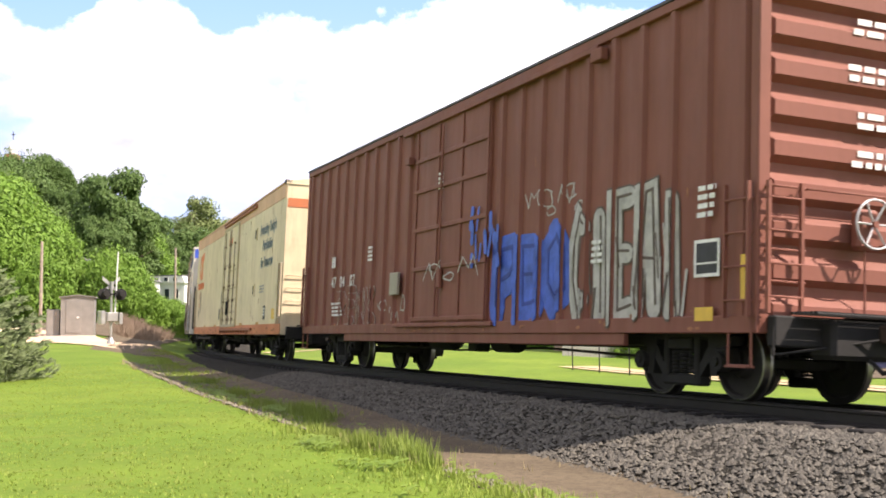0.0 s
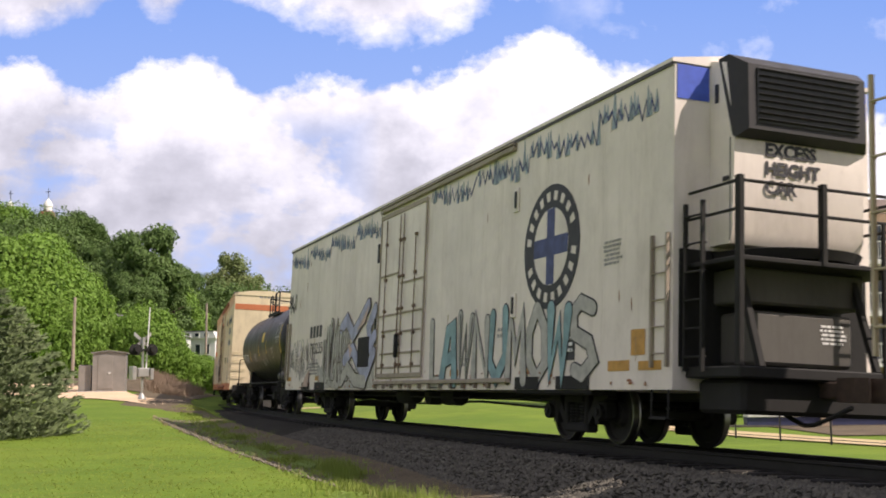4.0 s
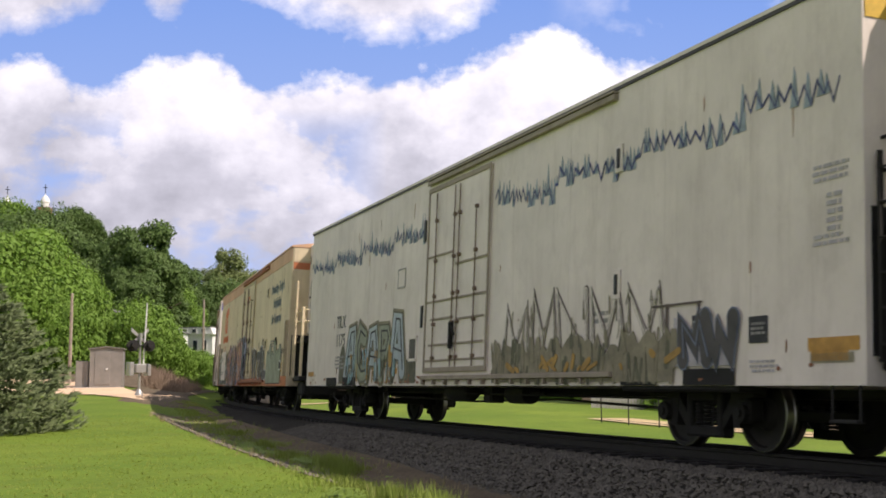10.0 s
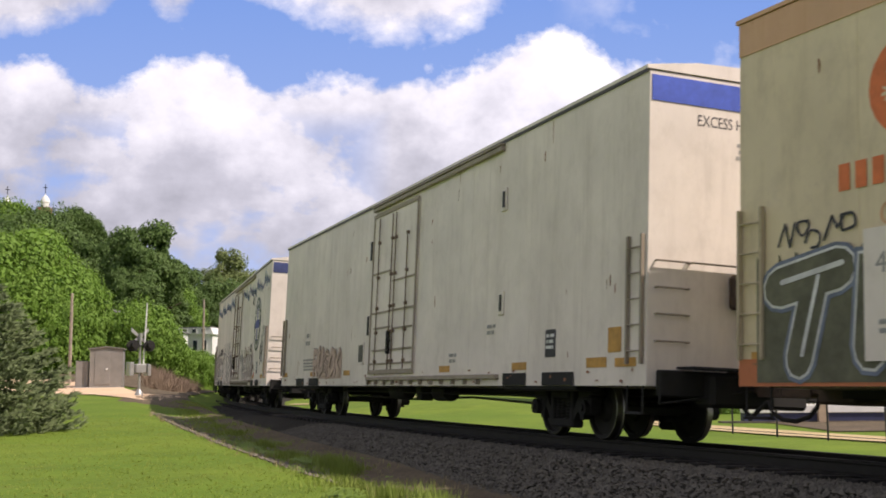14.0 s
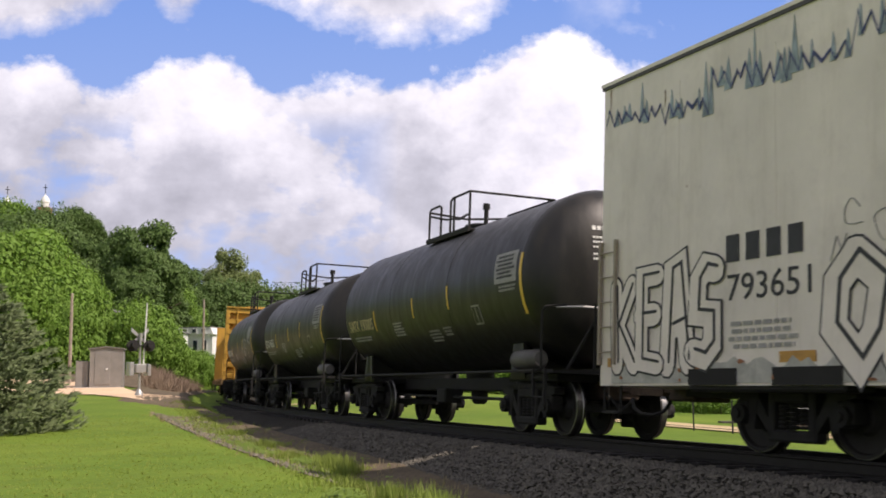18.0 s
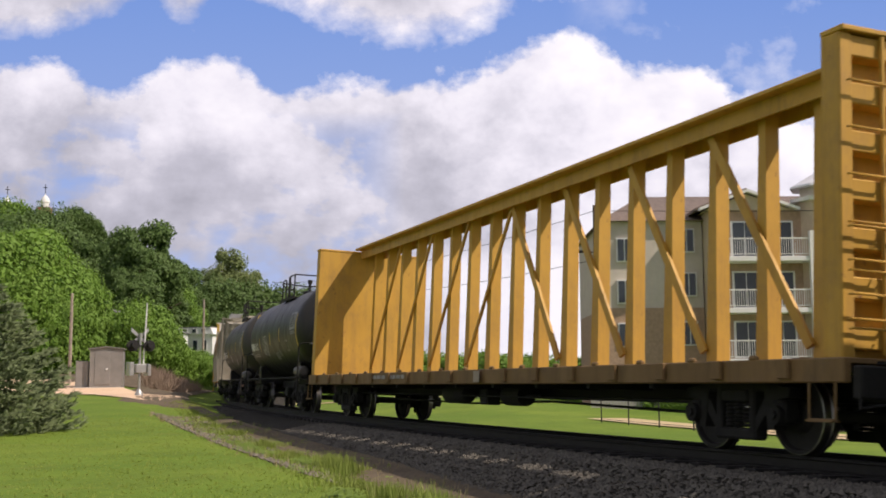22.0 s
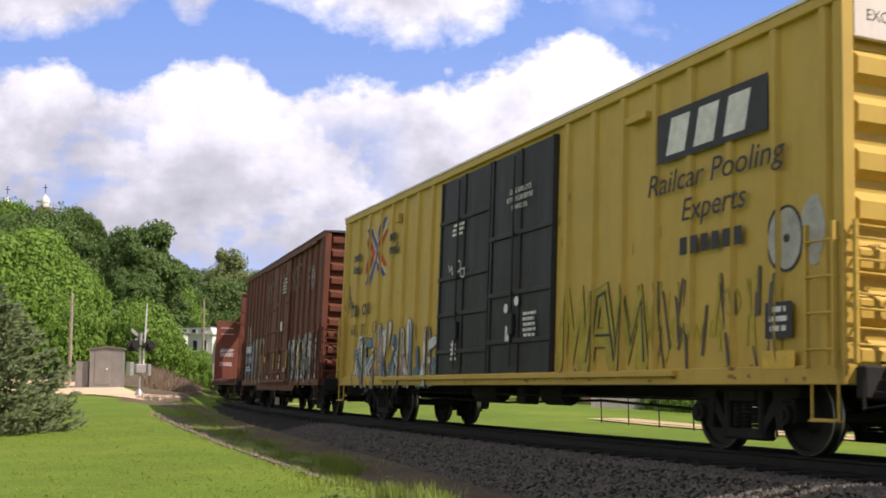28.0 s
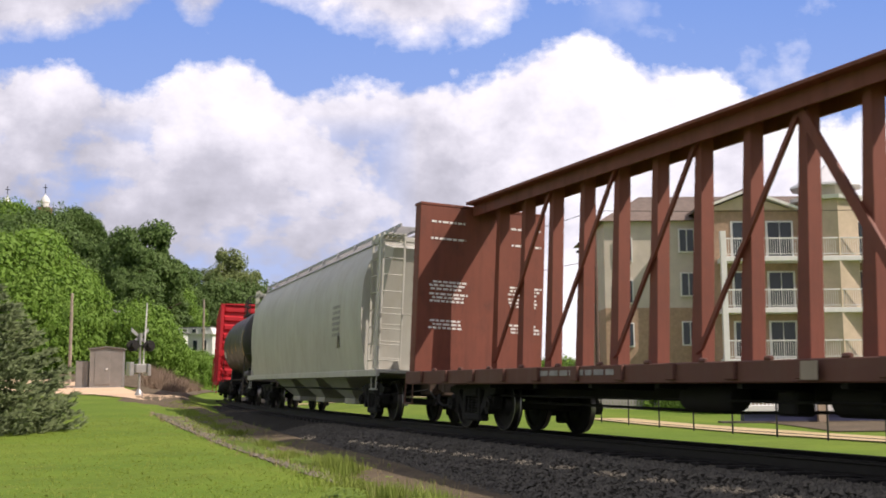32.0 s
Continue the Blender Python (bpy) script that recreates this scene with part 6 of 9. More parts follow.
# ---------- covered hoppers ----------
def hopper_car(label, rear, front, mat, half=7.2, ext=(0.9, 0.9), roofmat=None, bulge=0.12, z1=4.2):
    c, L = car("covered_hopper", rear, front, half, label, "hopper car")
    x = L / 2
    trucks(c, half)
    couplers(c, L, *ext)
    bx = x - 1.1
    n = 10

    def section(xx, k):
        """Half-round sides: widest in the middle, narrower towards the roof."""
        out = []
        for i in range(n + 1):
            u = i / n
            z = 1.12 + (z1 - 1.12) * u
            w = 1.5 + bulge * math.sin(math.pi * min(1, u * 1.05)) - 0.42 * max(0, u - 0.72) ** 1.6 * 6
            out.append((w * k, z))
        return [(xx, -w, z) for w, z in out] + [(xx, w, z) for w, z in out[::-1]]
    rings = [section(-bx + bx * 2 * k / 8, 1.0) for k in range(9)]
    part("body", Geo().rings(rings), mat, c)
    # slope sheets at both ends
    for s in (-1, 1):
        g = Geo().rings([[(s * bx, -1.42, 1.3), (s * bx, 1.42, 1.3), (s * bx, 1.25, z1 - 0.1), (s * bx, -1.25, z1 - 0.1)],
                         [(s * (bx + 0.05), -1.3, 2.1), (s * (bx + 0.05), 1.3, 2.1), (s * (bx + 0.62), 1.1, z1 - 0.25), (s * (bx + 0.62), -1.1, z1 - 0.25)]])
        part("end_slope", g, mat, c)
        part("shear_plate", Geo().box(s * (bx - 0.3), s * x, -1.5, 1.5, 1.06, 1.14, 0.01), mat, c)
        g = Geo()
        for y in (-1.42, 1.42):
            g.box(s * (x - 0.42), s * (x - 0.3), y - 0.05, y + 0.05, 1.1, z1 - 0.02, 0.01)
        g.box(s * (x - 0.42), s * (x - 0.32), -1.42, 1.42, z1 - 0.12, z1 - 0.02, 0.01)
        g.box(s * (bx - 0.1), s * (x - 0.32), -1.45, -1.39, z1 - 0.1, z1 - 0.02)
        part("end_frame", g, mat, c)
        ladder("end_ladder", c, -1.4, -0.9, s * (x - 0.28), 1.2, z1 + 0.05, 8, mat, axis="end")
        ladder("side_ladder", c, s * (x - 0.75) - 0.24, s * (x - 0.75) + 0.24, -1.47, 1.15, z1 + 0.05, 8, mat)
        g = Geo().plate([(s * (x - 0.15), 1.12), (s * (x - 0.95), 1.12), (s * (x - 0.75), 2.0), (s * (x - 0.4), 2.0)], -0.4, -0.36)
        part("end_gusset", g, mat, c)
        end = Geo()
        for k in range(4):
            end.box(s * (x - 0.35), s * (x + 0.05), -1.4 + k * 0.12, -1.32 + k * 0.12, z1 - 0.02, z1 + 0.01)
        part("roof_step", end, mat, c)
        step_iron(c, s * (x - 0.35), mat, -1.48, 1.08)
    part("side_sill", Geo().box(-x, x, -1.55, -1.45, 0.98, 1.13, 0.01).box(-x, x, 1.45, 1.55, 0.98, 1.13, 0.01), mat, c)
    rm = roofmat or mat
    part("roof", Geo().rings([[(-bx, -1.24, z1 - 0.04), (-bx, -1.0, z1 + 0.12), (-bx, 1.0, z1 + 0.12), (-bx, 1.24, z1 - 0.04)],
                              [(bx, -1.24, z1 - 0.04), (bx, -1.0, z1 + 0.12), (bx, 1.0, z1 + 0.12), (bx, 1.24, z1 - 0.04)]]), rm, c)
    w = part("roof_walk", Geo().box(-x + 0.3, x - 0.3, -1.02, -0.99, z1 + 0.22, z1 + 0.3).box(-x + 0.3, x - 0.3, -0.48, -0.45, z1 + 0.22, z1 + 0.3), P_ROOF, c)
    slat = Geo().box(-0.02, 0.02, -1.0, -0.46, z1 + 0.25, z1 + 0.28).mesh("slat", P_ROOF)
    for k in range(int((L - 0.7) / 0.16)):
        part("slat", slat, P_ROOF, w, at=(-x + 0.35 + k * 0.16, 0, 0))
    for k in range(10):
        xx = -x + 0.6 + k * (L - 1.2) / 9
        part("walk_bracket", Geo().box(xx - 0.02, xx + 0.02, -1.1, -1.02, z1, z1 + 0.25), P_ROOF, c)
    part("hatch_trough", Geo().box(-bx + 0.3, bx - 0.3, -0.3, 0.3, z1 + 0.11, z1 + 0.27, 0.04), rm, c)
    # outlets under the body
    for k in range(3):
        xx = (-1 + k) * 3.6
        g = Geo().rings([[(xx - 1.7, -1.4, 1.15), (xx + 1.7, -1.4, 1.15), (xx + 1.7, 1.4, 1.15), (xx - 1.7, 1.4, 1.15)],
                         [(xx - 0.5, -0.7, 0.45), (xx + 0.5, -0.7, 0.45), (xx + 0.5, 0.7, 0.45), (xx - 0.5, 0.7, 0.45)]])
        g.box(xx - 0.55, xx + 0.55, -0.75, 0.75, 0.32, 0.46, 0.02)
        part("outlet_hopper", g, mat, c)
    part("center_sill", Geo().box(-x + 0.2, x - 0.2, -0.3, 0.3, 0.7, 1.0, 0.02), UNDER, c)
    part("brake_rod", Geo().bar([(-half + 1, -1.0, 0.75), (half - 1, -1.0, 0.7)], 0.025, 6), UNDER, c)
    brake_wheel(c, x - 0.3, -0.3, 2.3, STEEL_DARK, mat)
    end_rails(c, x - 0.3, mat, True)
    return c, L
# ---------- the cars, from the head of the train ----------
S_BLUEGREY = plain("spray_bluegrey", (0.16, 0.19, 0.26), 0.6, 0.35, 3.0, bump=0.03)
I_REDBROWN = plain("spray_redbrown", (0.26, 0.1, 0.06), 0.6, 0.3, 4.0, bump=0.03)
I_YELLOWISH = plain("cream_lettering", (0.62, 0.52, 0.3), 0.6, 0.2, 6.0, bump=0.02)


def brown_boxcar():
    c, L = car("boxcar", 100.85, 118.9, 7.0, "reddish-brown ribbed steel boxcar with blue and silver graffiti", "boxcar")
    box_body(c, L, P_BROWN, P_DARKROOF, 25, gap=(-1.4, 2.15))
    boxcar_common(c, L, 7.0, P_BROWN, (1.05, 1.07), P_ROOF)
    sliding_door(c, -1.3, 2.05, P_BROWN, P_BROWN, bars=(1.05, 2.0, 2.75, 3.5, 4.1), cols=3)
    part("door_track", Geo().box(-2.0, 5.6, -1.6, -1.52, 4.7, 4.78, 0.01), P_BROWN, c)
    part("door_track", Geo().box(-2.2, 2.4, -1.6, -1.5, 0.9, 0.97, 0.01), P_BROWN, c)
    part("door_stop", Geo().box(5.45, 5.75, -1.62, -1.5, 4.55, 4.72, 0.01), P_BROWN, c)
    part("door_stop", Geo().box(-1.75, -1.55, -1.62, -1.5, 4.1, 4.25, 0.01), P_BROWN, c)
    part("side_sill_deep", Geo().box(-5.6, 6.3, -1.5, -1.42, 0.62, 0.8, 0.01), P_BROWN, c)
    part("sign_board", Geo().box(-2.45, -2.0, -1.6, -1.54, 1.55, 2.0, 0.01), P_GREY, c, "pale grey sign board")
    piece(c, "PEO", 2.25, 4.75, 0.92, 2.3, (S_BLUE,), S_BLUE, 11, 0.22, y=-1.534, label="blue spray-painted letter shapes", shine=S_DEEPBLUE)
    smears(c, 1.4, 2.6, 1.9, 2.9, 14, (S_BLUE,), 15, (0.02, 0.06), -1.565)
    piece(c, "CIEAI", 4.75, 7.65, 0.88, 2.6, (S_SILVER,), S_BROWN, 12, 0.15, y=-1.534, label="silver spray-painted block shapes", wild=0.04, inner=1.0)
    smears(c, 4.8, 7.7, 0.9, 2.2, 12, (S_SILVER, S_BROWN), 16, (0.01, 0.03), -1.552)
    scrawl(c, 3.2, 5.4, 2.5, 2.95, 6, S_SILVER, 17, 0.012, -1.534)
    piece(c, "RENK", -6.3, -3.6, 0.95, 1.8, (P_BROWN,), S_SILVER, 13, 0.09, 0.014, y=-1.534, label="thin silver outlined shapes")
    scrawl(c, -3.6, -1.9, 0.95, 1.55, 5, S_SILVER, 13, 0.014, -1.534)
    scrawl(c, -1.0, 1.8, 1.6, 2.1, 4, S_SILVER, 14, 0.014, -1.6)
    mark_bars(c, -6.65, 2.33, 2, 0.3, 0.25, I_WHITE, -1.534)
    for t, x in (("47", -6.65), ("04", -6.0), ("07", -5.25)):
        letters(c, t, x, 1.85, 0.27, I_WHITE, -1.534)
    text_bars(c, -6.6, 1.45, 0.9, 4, 0.05, I_WHITE, 4, -1.534)
    decal("data_panel", c, [rect(7.9, 8.35, 1.45, 1.85)], I_BLACK, -1.534)
    decal("data_frame", c, [rect(7.88, 8.37, 1.83, 1.87), rect(7.88, 8.37, 1.43, 1.47), rect(7.88, 7.92, 1.43, 1.87), rect(8.33, 8.37, 1.43, 1.87), rect(7.9, 8.35, 1.58, 1.6)], I_WHITE, -1.538)
    text_bars(c, 7.9, 2.45, 0.4, 4, 0.06, I_WHITE, 6, -1.534)
    decal("yellow_panel", c, [rect(7.9, 8.25, 0.92, 1.08)], I_YELLOW, -1.534)
    decal("yellow_strip", c, [rect(8.75, 8.9, 1.15, 1.65)], I_YELLOW, -1.534)
    for x, z in ((-0.2, 3.7), (5.5, 2.0), (-4.0, 2.6)):
        text_bars(c, x, z, 0.35, 4, 0.05, I_WHITE, 7, -1.55)
    for k, z in enumerate((4.4, 3.85, 3.3, 2.85)):
        text_bars(c, -0.3, z, 1.5, 2, 0.07, I_WHITE, 20 + k, L / 2 + 0.0, "end")
    hug_ribs(c, L, 25, (-1.4, 2.15))


def reefer_a():
    c, L = banded_reefer("cream refrigerator car with orange bands and a painted slogan", 76.85, 98.7, "4058", ext=(1.07, 1.0))
    scrawl(c, -9.6, -8.8, 1.5, 2.6, 3, S_BROWN, 31, 0.018)


def reefer_emblem_first():
    c, L = white_reefer("white refrigerator car with icicle stripe and heavy graffiti", 51.43, 73.2, "793235", 4, 41, True, I_BLUE, badge=1, ext=(1.82, 0.92))
    piece(c, "LAWNUMOWS", 2.0, 8.9, 0.85, 2.15, (S_SILVER, S_TEALGREY, S_SILVER), S_DARK, 42, 0.11, 0.025, label="silver and teal spray-painted shapes")
    haze(c, -6.9, -1.7, 0.8, 1.45, S_SILVER, 48)
    piece(c, "MWARK", -6.4, -3.9, 0.82, 2.35, (S_SILVER,), S_BROWN, 43, 0.14, 0.022, label="grey spray-painted shapes with brown outlines", wild=0.2, inner=0.8, y=-1.56)
    for n, pts in enumerate((((-4.6, 2.3), (-4.1, 2.5), (-3.5, 2.1), (-3.0, 2.35), (-2.3, 2.75)), ((-4.2, 1.5), (-3.5, 1.75), (-2.9, 1.35), (-2.3, 1.1), (-1.75, 1.6)), ((-1.75, 2.6), (-2.2, 2.2), (-2.0, 1.8), (-1.72, 2.0)), ((-4.4, 1.0), (-3.9, 1.3), (-3.2, 1.0), (-2.4, 0.95)))):
        ob = part("graffiti_swirl", ribbon(pts, 0.15, -1.578), S_LILAC if n != 3 else S_SILVER, c, "lilac spray-painted swirl", smooth=False)
        part("outline", ribbon(pts, 0.185, -1.572), S_BROWN, ob, smooth=False)
    for shape in ([(-3.2, 2.15), (-2.2, 2.75), (-2.5, 2.35)], [(-3.9, 1.9), (-3.5, 1.75), (-3.7, 1.55)], [(-8.6, 0.85), (-7.9, 0.85), (-7.8, 1.3), (-8.1, 1.2)]):
        decal("graffiti_fill", c, [shape], S_PALEPINK, -1.585)
    for k, word in enumerate(("EXCESS", "HEIGHT", "CAR")):
        letters(c, word, -0.55, 3.74 - 0.24 * k, 0.17, I_BLACK, L / 2 + 0.545, face=END, bold=0.01)
    scrawl(c, -10.6, -8.1, 1.0, 2.2, 8, S_SILVER, 44)
    scrawl(c, -10.75, -10.0, 2.9, 3.6, 6, S_DARK, 45, 0.018)
    scrawl(c, -10.4, -7.2, 0.95, 2.0, 14, S_BROWN, 46, 0.007)
    scrawl(c, -9.8, -6.8, 0.9, 1.6, 12, I_GREY, 47, 0.01)
    part("hatch", Geo().box(-3.0, -2.1, -1.595, -1.55, 1.3, 2.0), STEEL_DARK, c)


def tank_placard():
    c, L, patch = tank_car("black tank car with yellow placards and white lettering", 37.9, 49.3, 51, "3327", 4, r=1.4, zc=2.44, lz=1.92, mark="PPTX", ext=(1.1, 1.0), plates=((0.6, 1.15, 2.5, 2.85, I_YELLOW), (-0.5, 0.1, 2.3, 2.9, S_BROWN), (1.6, 2.1, 2.5, 3.1, S_BROWN)))


def reefer_b():
    c, L = banded_reefer("cream refrigerator car with orange bands and red brake wheel", 14.2, 35.9, "4017", ext=(1.3, 1.0))
    scrawl(c, -8.2, -6.0, 1.5, 2.2, 26, S_FAINT, 63, 0.009)
    piece(c, "WSEKON", -6.6, -2.2, 1.05, 2.1, (P_CREAM,), S_FAINT, 61, 0.11, 0.016, label="thin blue outlined shapes", wild=0.14, inner=0.8)
    scrawl(c, -5.5, -2.0, 2.0, 2.6, 16, S_FAINT, 64, 0.008)
    smears(c, -7.5, -2.0, 1.0, 1.9, 40, (S_FAINT,), 65, (0.004, 0.012), tilt=1.5)
    scrawl(c, -5.2, -2.6, 1.1, 1.8, 5, S_BLUE, 62, 0.018)


def reefer_silver_tags():
    c, L = white_reefer("white refrigerator car with silver graffiti and yellow corner panels", -11.05, 10.6, "1175", 4, 71, True, I_YELLOW, ext=(1.8, 1.4), zdrip=4.15, mark="TILX", corner_panels=False)
    haze(c, -7.6, -7.0, 0.82, 1.75, S_DARKOLIVE, 74)
    haze(c, -3.0, -2.0, 0.82, 1.45, S_DARKOLIVE, 75)
    piece(c, "ACAPA", -7.05, -2.75, 0.83, 2.25, (S_PALEBLUE, S_GREEN), S_DARKOLIVE, 72, 0.16, 0.04, label="pale blue spray-painted letters with dark and tan outlines", halo=S_DRAB, wild=0.07, shine=S_DARK)
    smears(c, -6.9, -3.2, 0.85, 1.6, 12, (S_OCHRE, S_TEALGREY, S_DARKOLIVE), 76, (0.02, 0.06), -1.572, 0.6)
    piece(c, "MMNMM", 2.3, 7.3, 1.05, 2.15, (P_WHITE,), S_BROWN, 73, 0.055, 0.022, label="pointed letter shapes outlined in thin dark spray", wild=0.04, shine=S_DARKOLIVE)
    smears(c, 2.3, 7.2, 1.3, 2.0, 26, (S_DRAB,), 81, (0.008, 0.018), -1.575, 0.6)
    decal("graffiti_bar", c, [rect(7.0, 8.1, 1.76, 1.79), rect(8.0, 8.05, 1.4, 1.79), rect(7.3, 7.36, 1.4, 1.8)], S_BROWN, -1.572)
    haze(c, 1.9, 7.5, 0.82, 1.5, S_DRAB, 77, -1.574)
    smears(c, 1.9, 7.6, 0.82, 1.5, 44, (S_DARKOLIVE, S_DRAB), 78, (0.015, 0.05), -1.577, 0.6)
    smears(c, 2.6, 7.4, 1.0, 1.2, 16, (S_OCHRE,), 80, (0.02, 0.05), -1.588, 0.8, 2.5)
    haze(c, 7.5, 8.7, 1.0, 1.62, S_FAINT, 82, -1.574)
    piece(c, "MW", 7.6, 8.85, 0.98, 1.65, (S_CHARCOAL,), S_BLUEGREY, 79, 0.1, 0.02, y=-1.578, label="dark spray-painted shapes", wild=0.12)
    decal("data_plate", c, [rect(9.0, 9.34, 1.24, 1.54)], I_BLACK, -1.558)
    text_bars(c, 9.04, 1.44, 0.26, 3, 0.03, I_GREY, 83, -1.563)
    decal("ochre_strip", c, [rect(10.0, 10.76, 1.12, 1.26)], I_OCHRE)
    decal("olive_strip", c, [rect(10.04, 10.68, 1.0, 1.1)], S_DRAB)
    text_bars(c, 10.05, 3.02, 0.6, 3, 0.04, S_FAINT, 84)
    text_bars(c, 10.3, 2.7, 0.25, 5, 0.05, S_FAINT, 85)
    text_bars(c, 10.05, 2.28, 0.6, 2, 0.04, S_FAINT, 86)
    text_bars(c, 9.0, 1.02, 0.55, 3, 0.03, S_FAINT, 87)
    decal("notice_plate", c, [rect(-3.3, -2.85, 2.85, 3.25)], P_WHITE, -1.556)
    decal("notice_frame", c, [rect(-3.32, -2.83, 3.23, 3.26), rect(-3.32, -2.83, 2.84, 2.87), rect(-3.32, -3.29, 2.84, 3.26), rect(-2.86, -2.83, 2.84, 3.26)], I_GREY, -1.562)


def reefer_c():
    c, L = banded_reefer("cream refrigerator car covered in colourful graffiti", -35.7, -13.85, "4026", unit=True, ext=(1.4, 0.9), zx=-8.35)
    decal("patch", c, [rect(-9.0, -7.2, 1.0, 2.3)], P_WHITE, -1.612, "white painted-over patch")
    letters(c, "4026", -8.85, 1.85, 0.22, I_GREY, -1.616)
    text_bars(c, -8.85, 1.35, 0.9, 2, 0.05, I_GREY, 96, -1.616)
    haze(c, -10.6, -6.6, 0.8, 2.2, S_DARKOLIVE, 89, -1.568)
    piece(c, "TAM", -10.5, -6.7, 0.85, 2.1, (S_DARKOLIVE,), S_WHITE, 81, 0.2, 0.03, halo=S_BLUEGREY, y=-1.575, wild=0.2, inner=0.8, label="dark olive spray-painted blocks edged white and blue")
    scrawl(c, -10.3, -9.2, 2.1, 2.5, 5, S_DARK, 88, 0.014, -1.568)
    smears(c, -6.6, -1.5, 0.82, 2.3, 36, (S_BLUEGREY, S_DARKOLIVE, S_LILAC), 90, (0.03, 0.09), -1.566, 0.8)
    piece(c, "SKEWS", -6.7, -1.7, 0.82, 2.5, (S_PINK, S_PINK, S_PALEPINK), S_CHARCOAL, 82, 0.14, 0.025, halo=S_BLUEGREY, y=-1.582, shine=S_BROWN, label="pink spray-painted letters with blue outlines", wild=0.17)
    smears(c, -6.6, -1.6, 0.85, 2.2, 16, (S_LILAC, S_BROWN, S_DARKOLIVE), 95, (0.01, 0.035), -1.602, 0.5, 0.7)
    smears(c, -1.4, 0.6, 1.05, 2.6, 26, (S_BLUEGREY, S_PINK, S_BROWN, S_LILAC), 83, (0.03, 0.08), -1.625, 0.7)
    piece(c, "NA", -1.3, 0.4, 1.1, 2.7, (S_PINK, S_BLUEGREY), S_DARK, 91, 0.14, 0.03, y=-1.645, label="pink and grey spray-painted shapes")
    letters(c, "DO NOT", 1.0, 2.35, 0.22, S_DARK, -1.655, width=0.95, shear=0.2)
    letters(c, "BUFF", 1.1, 1.98, 0.22, S_DARK, -1.655, width=0.75, shear=0.2)
    piece(c, "VITAL", 2.35, 6.3, 0.92, 2.05, (S_CHARCOAL,), S_WHITE, 84, 0.16, 0.03, y=-1.572, label="charcoal spray-painted block letters edged white", wild=0.03, inner=0.0)
    smears(c, 3.2, 5.4, 1.95, 2.4, 5, (S_DARK,), 92, (0.02, 0.05), -1.568)
    letters(c, "DO NOT BUFF", 9.75, 1.75, 0.16, S_DARK, -1.58, width=0.9, shear=0.2)
    decal("graffiti_outline", c, [cloud_shape(6.4, 9.75, 0.86, 2.4, 85, 0.035)], S_DARK, -1.568)
    decal("graffiti_letter", c, [cloud_shape(6.4, 9.75, 0.86, 2.4, 85)], S_GREEN, -1.574, "grey-green sprayed cloud shape with dark outline")
    scrawl(c, 7.9, 8.9, 2.0, 2.3, 4, S_DARK, 87, 0.012, -1.58)
    decal("data_panel", c, [rect(9.45, 9.85, 1.25, 1.55)], I_WHITE, -1.58)
    decal("data_panel", c, [rect(9.48, 9.64, 1.29, 1.51), rect(9.67, 9.82, 1.29, 1.51)], I_BLACK, -1.584)
    smears(c, -1.3, 2.2, 1.0, 1.9, 20, (S_BROWN,), 93, (0.006, 0.02), -1.655, 0.6)


def reefer_white():
    c, L = white_reefer("plain white refrigerator car with blue end stripe", -58.95, -37.5, "", 0, 91, False, I_BLUE, stripe=False, ext=(0.9, 1.45))
    haze(c, -6.2, -3.9, 0.95, 1.75, S_PALEPINK, 94)
    piece(c, "RUSOK", -6.8, -4.0, 0.95, 1.75, (S_PALEPINK,), S_BROWN, 92, 0.08, 0.015, y=-1.561, label="faint red-brown spray-painted shapes")
    text_bars(c, -7.8, 2.1, 0.5, 2, 0.12, I_GREY, 93)


def reefer_emblem_second():
    c, L = white_reefer("white refrigerator car with round blue-cross emblem and graffiti", -83.3, -61.85, "793651", 4, 101, False, I_NAVY, badge=2, ext=(1.45, 1.0), zdrip=4.6)
    piece(c, "KEAS", -10.4, -8.1, 0.88, 2.3, (P_WHITE,), S_DARK, 102, 0.15, 0.028, label="white outlined spray-painted shapes", inner=0.7)
    piece(c, "OASHN", -6.4, -1.8, 0.82, 2.25, (P_WHITE,), S_DARK, 103, 0.2, 0.028, label="white outlined spray-painted shapes", inner=0.7)
    scrawl(c, -6.4, -2.2, 2.0, 2.7, 14, I_GREY, 107, 0.006)
    haze(c, -10.4, -1.8, 0.8, 1.1, S_SILVER, 108)
    scrawl(c, 1.9, 2.9, 1.5, 2.2, 6, S_DARK, 104, 0.012)
    piece(c, "KCO", 1.95, 3.4, 0.9, 1.75, (P_WHITE,), I_GREY, 109, 0.08, 0.014, label="faint grey outlined shapes")
    piece(c, "SHAFFON", 3.4, 6.6, 0.92, 2.15, (P_WHITE,), I_REDBROWN, 106, 0.1, 0.026, label="red-brown outlined spray-painted letters", shine=I_GREY)
    scrawl(c, 8.5, 9.4, 1.3, 2.2, 5, S_DARK, 111, 0.008)
    scrawl(c, 8.7, 9.5, 1.7, 2.5, 3, S_DARK, 112, 0.009)
    decal("red_mark", c, [disc(6.0 + 0.25 * k, 1.45, 0.1, 12) for k in range(4)], S_BROWN)
    decal("red_panel", c, [rect(7.0, 7.2, 1.1, 1.25)], I_RED)


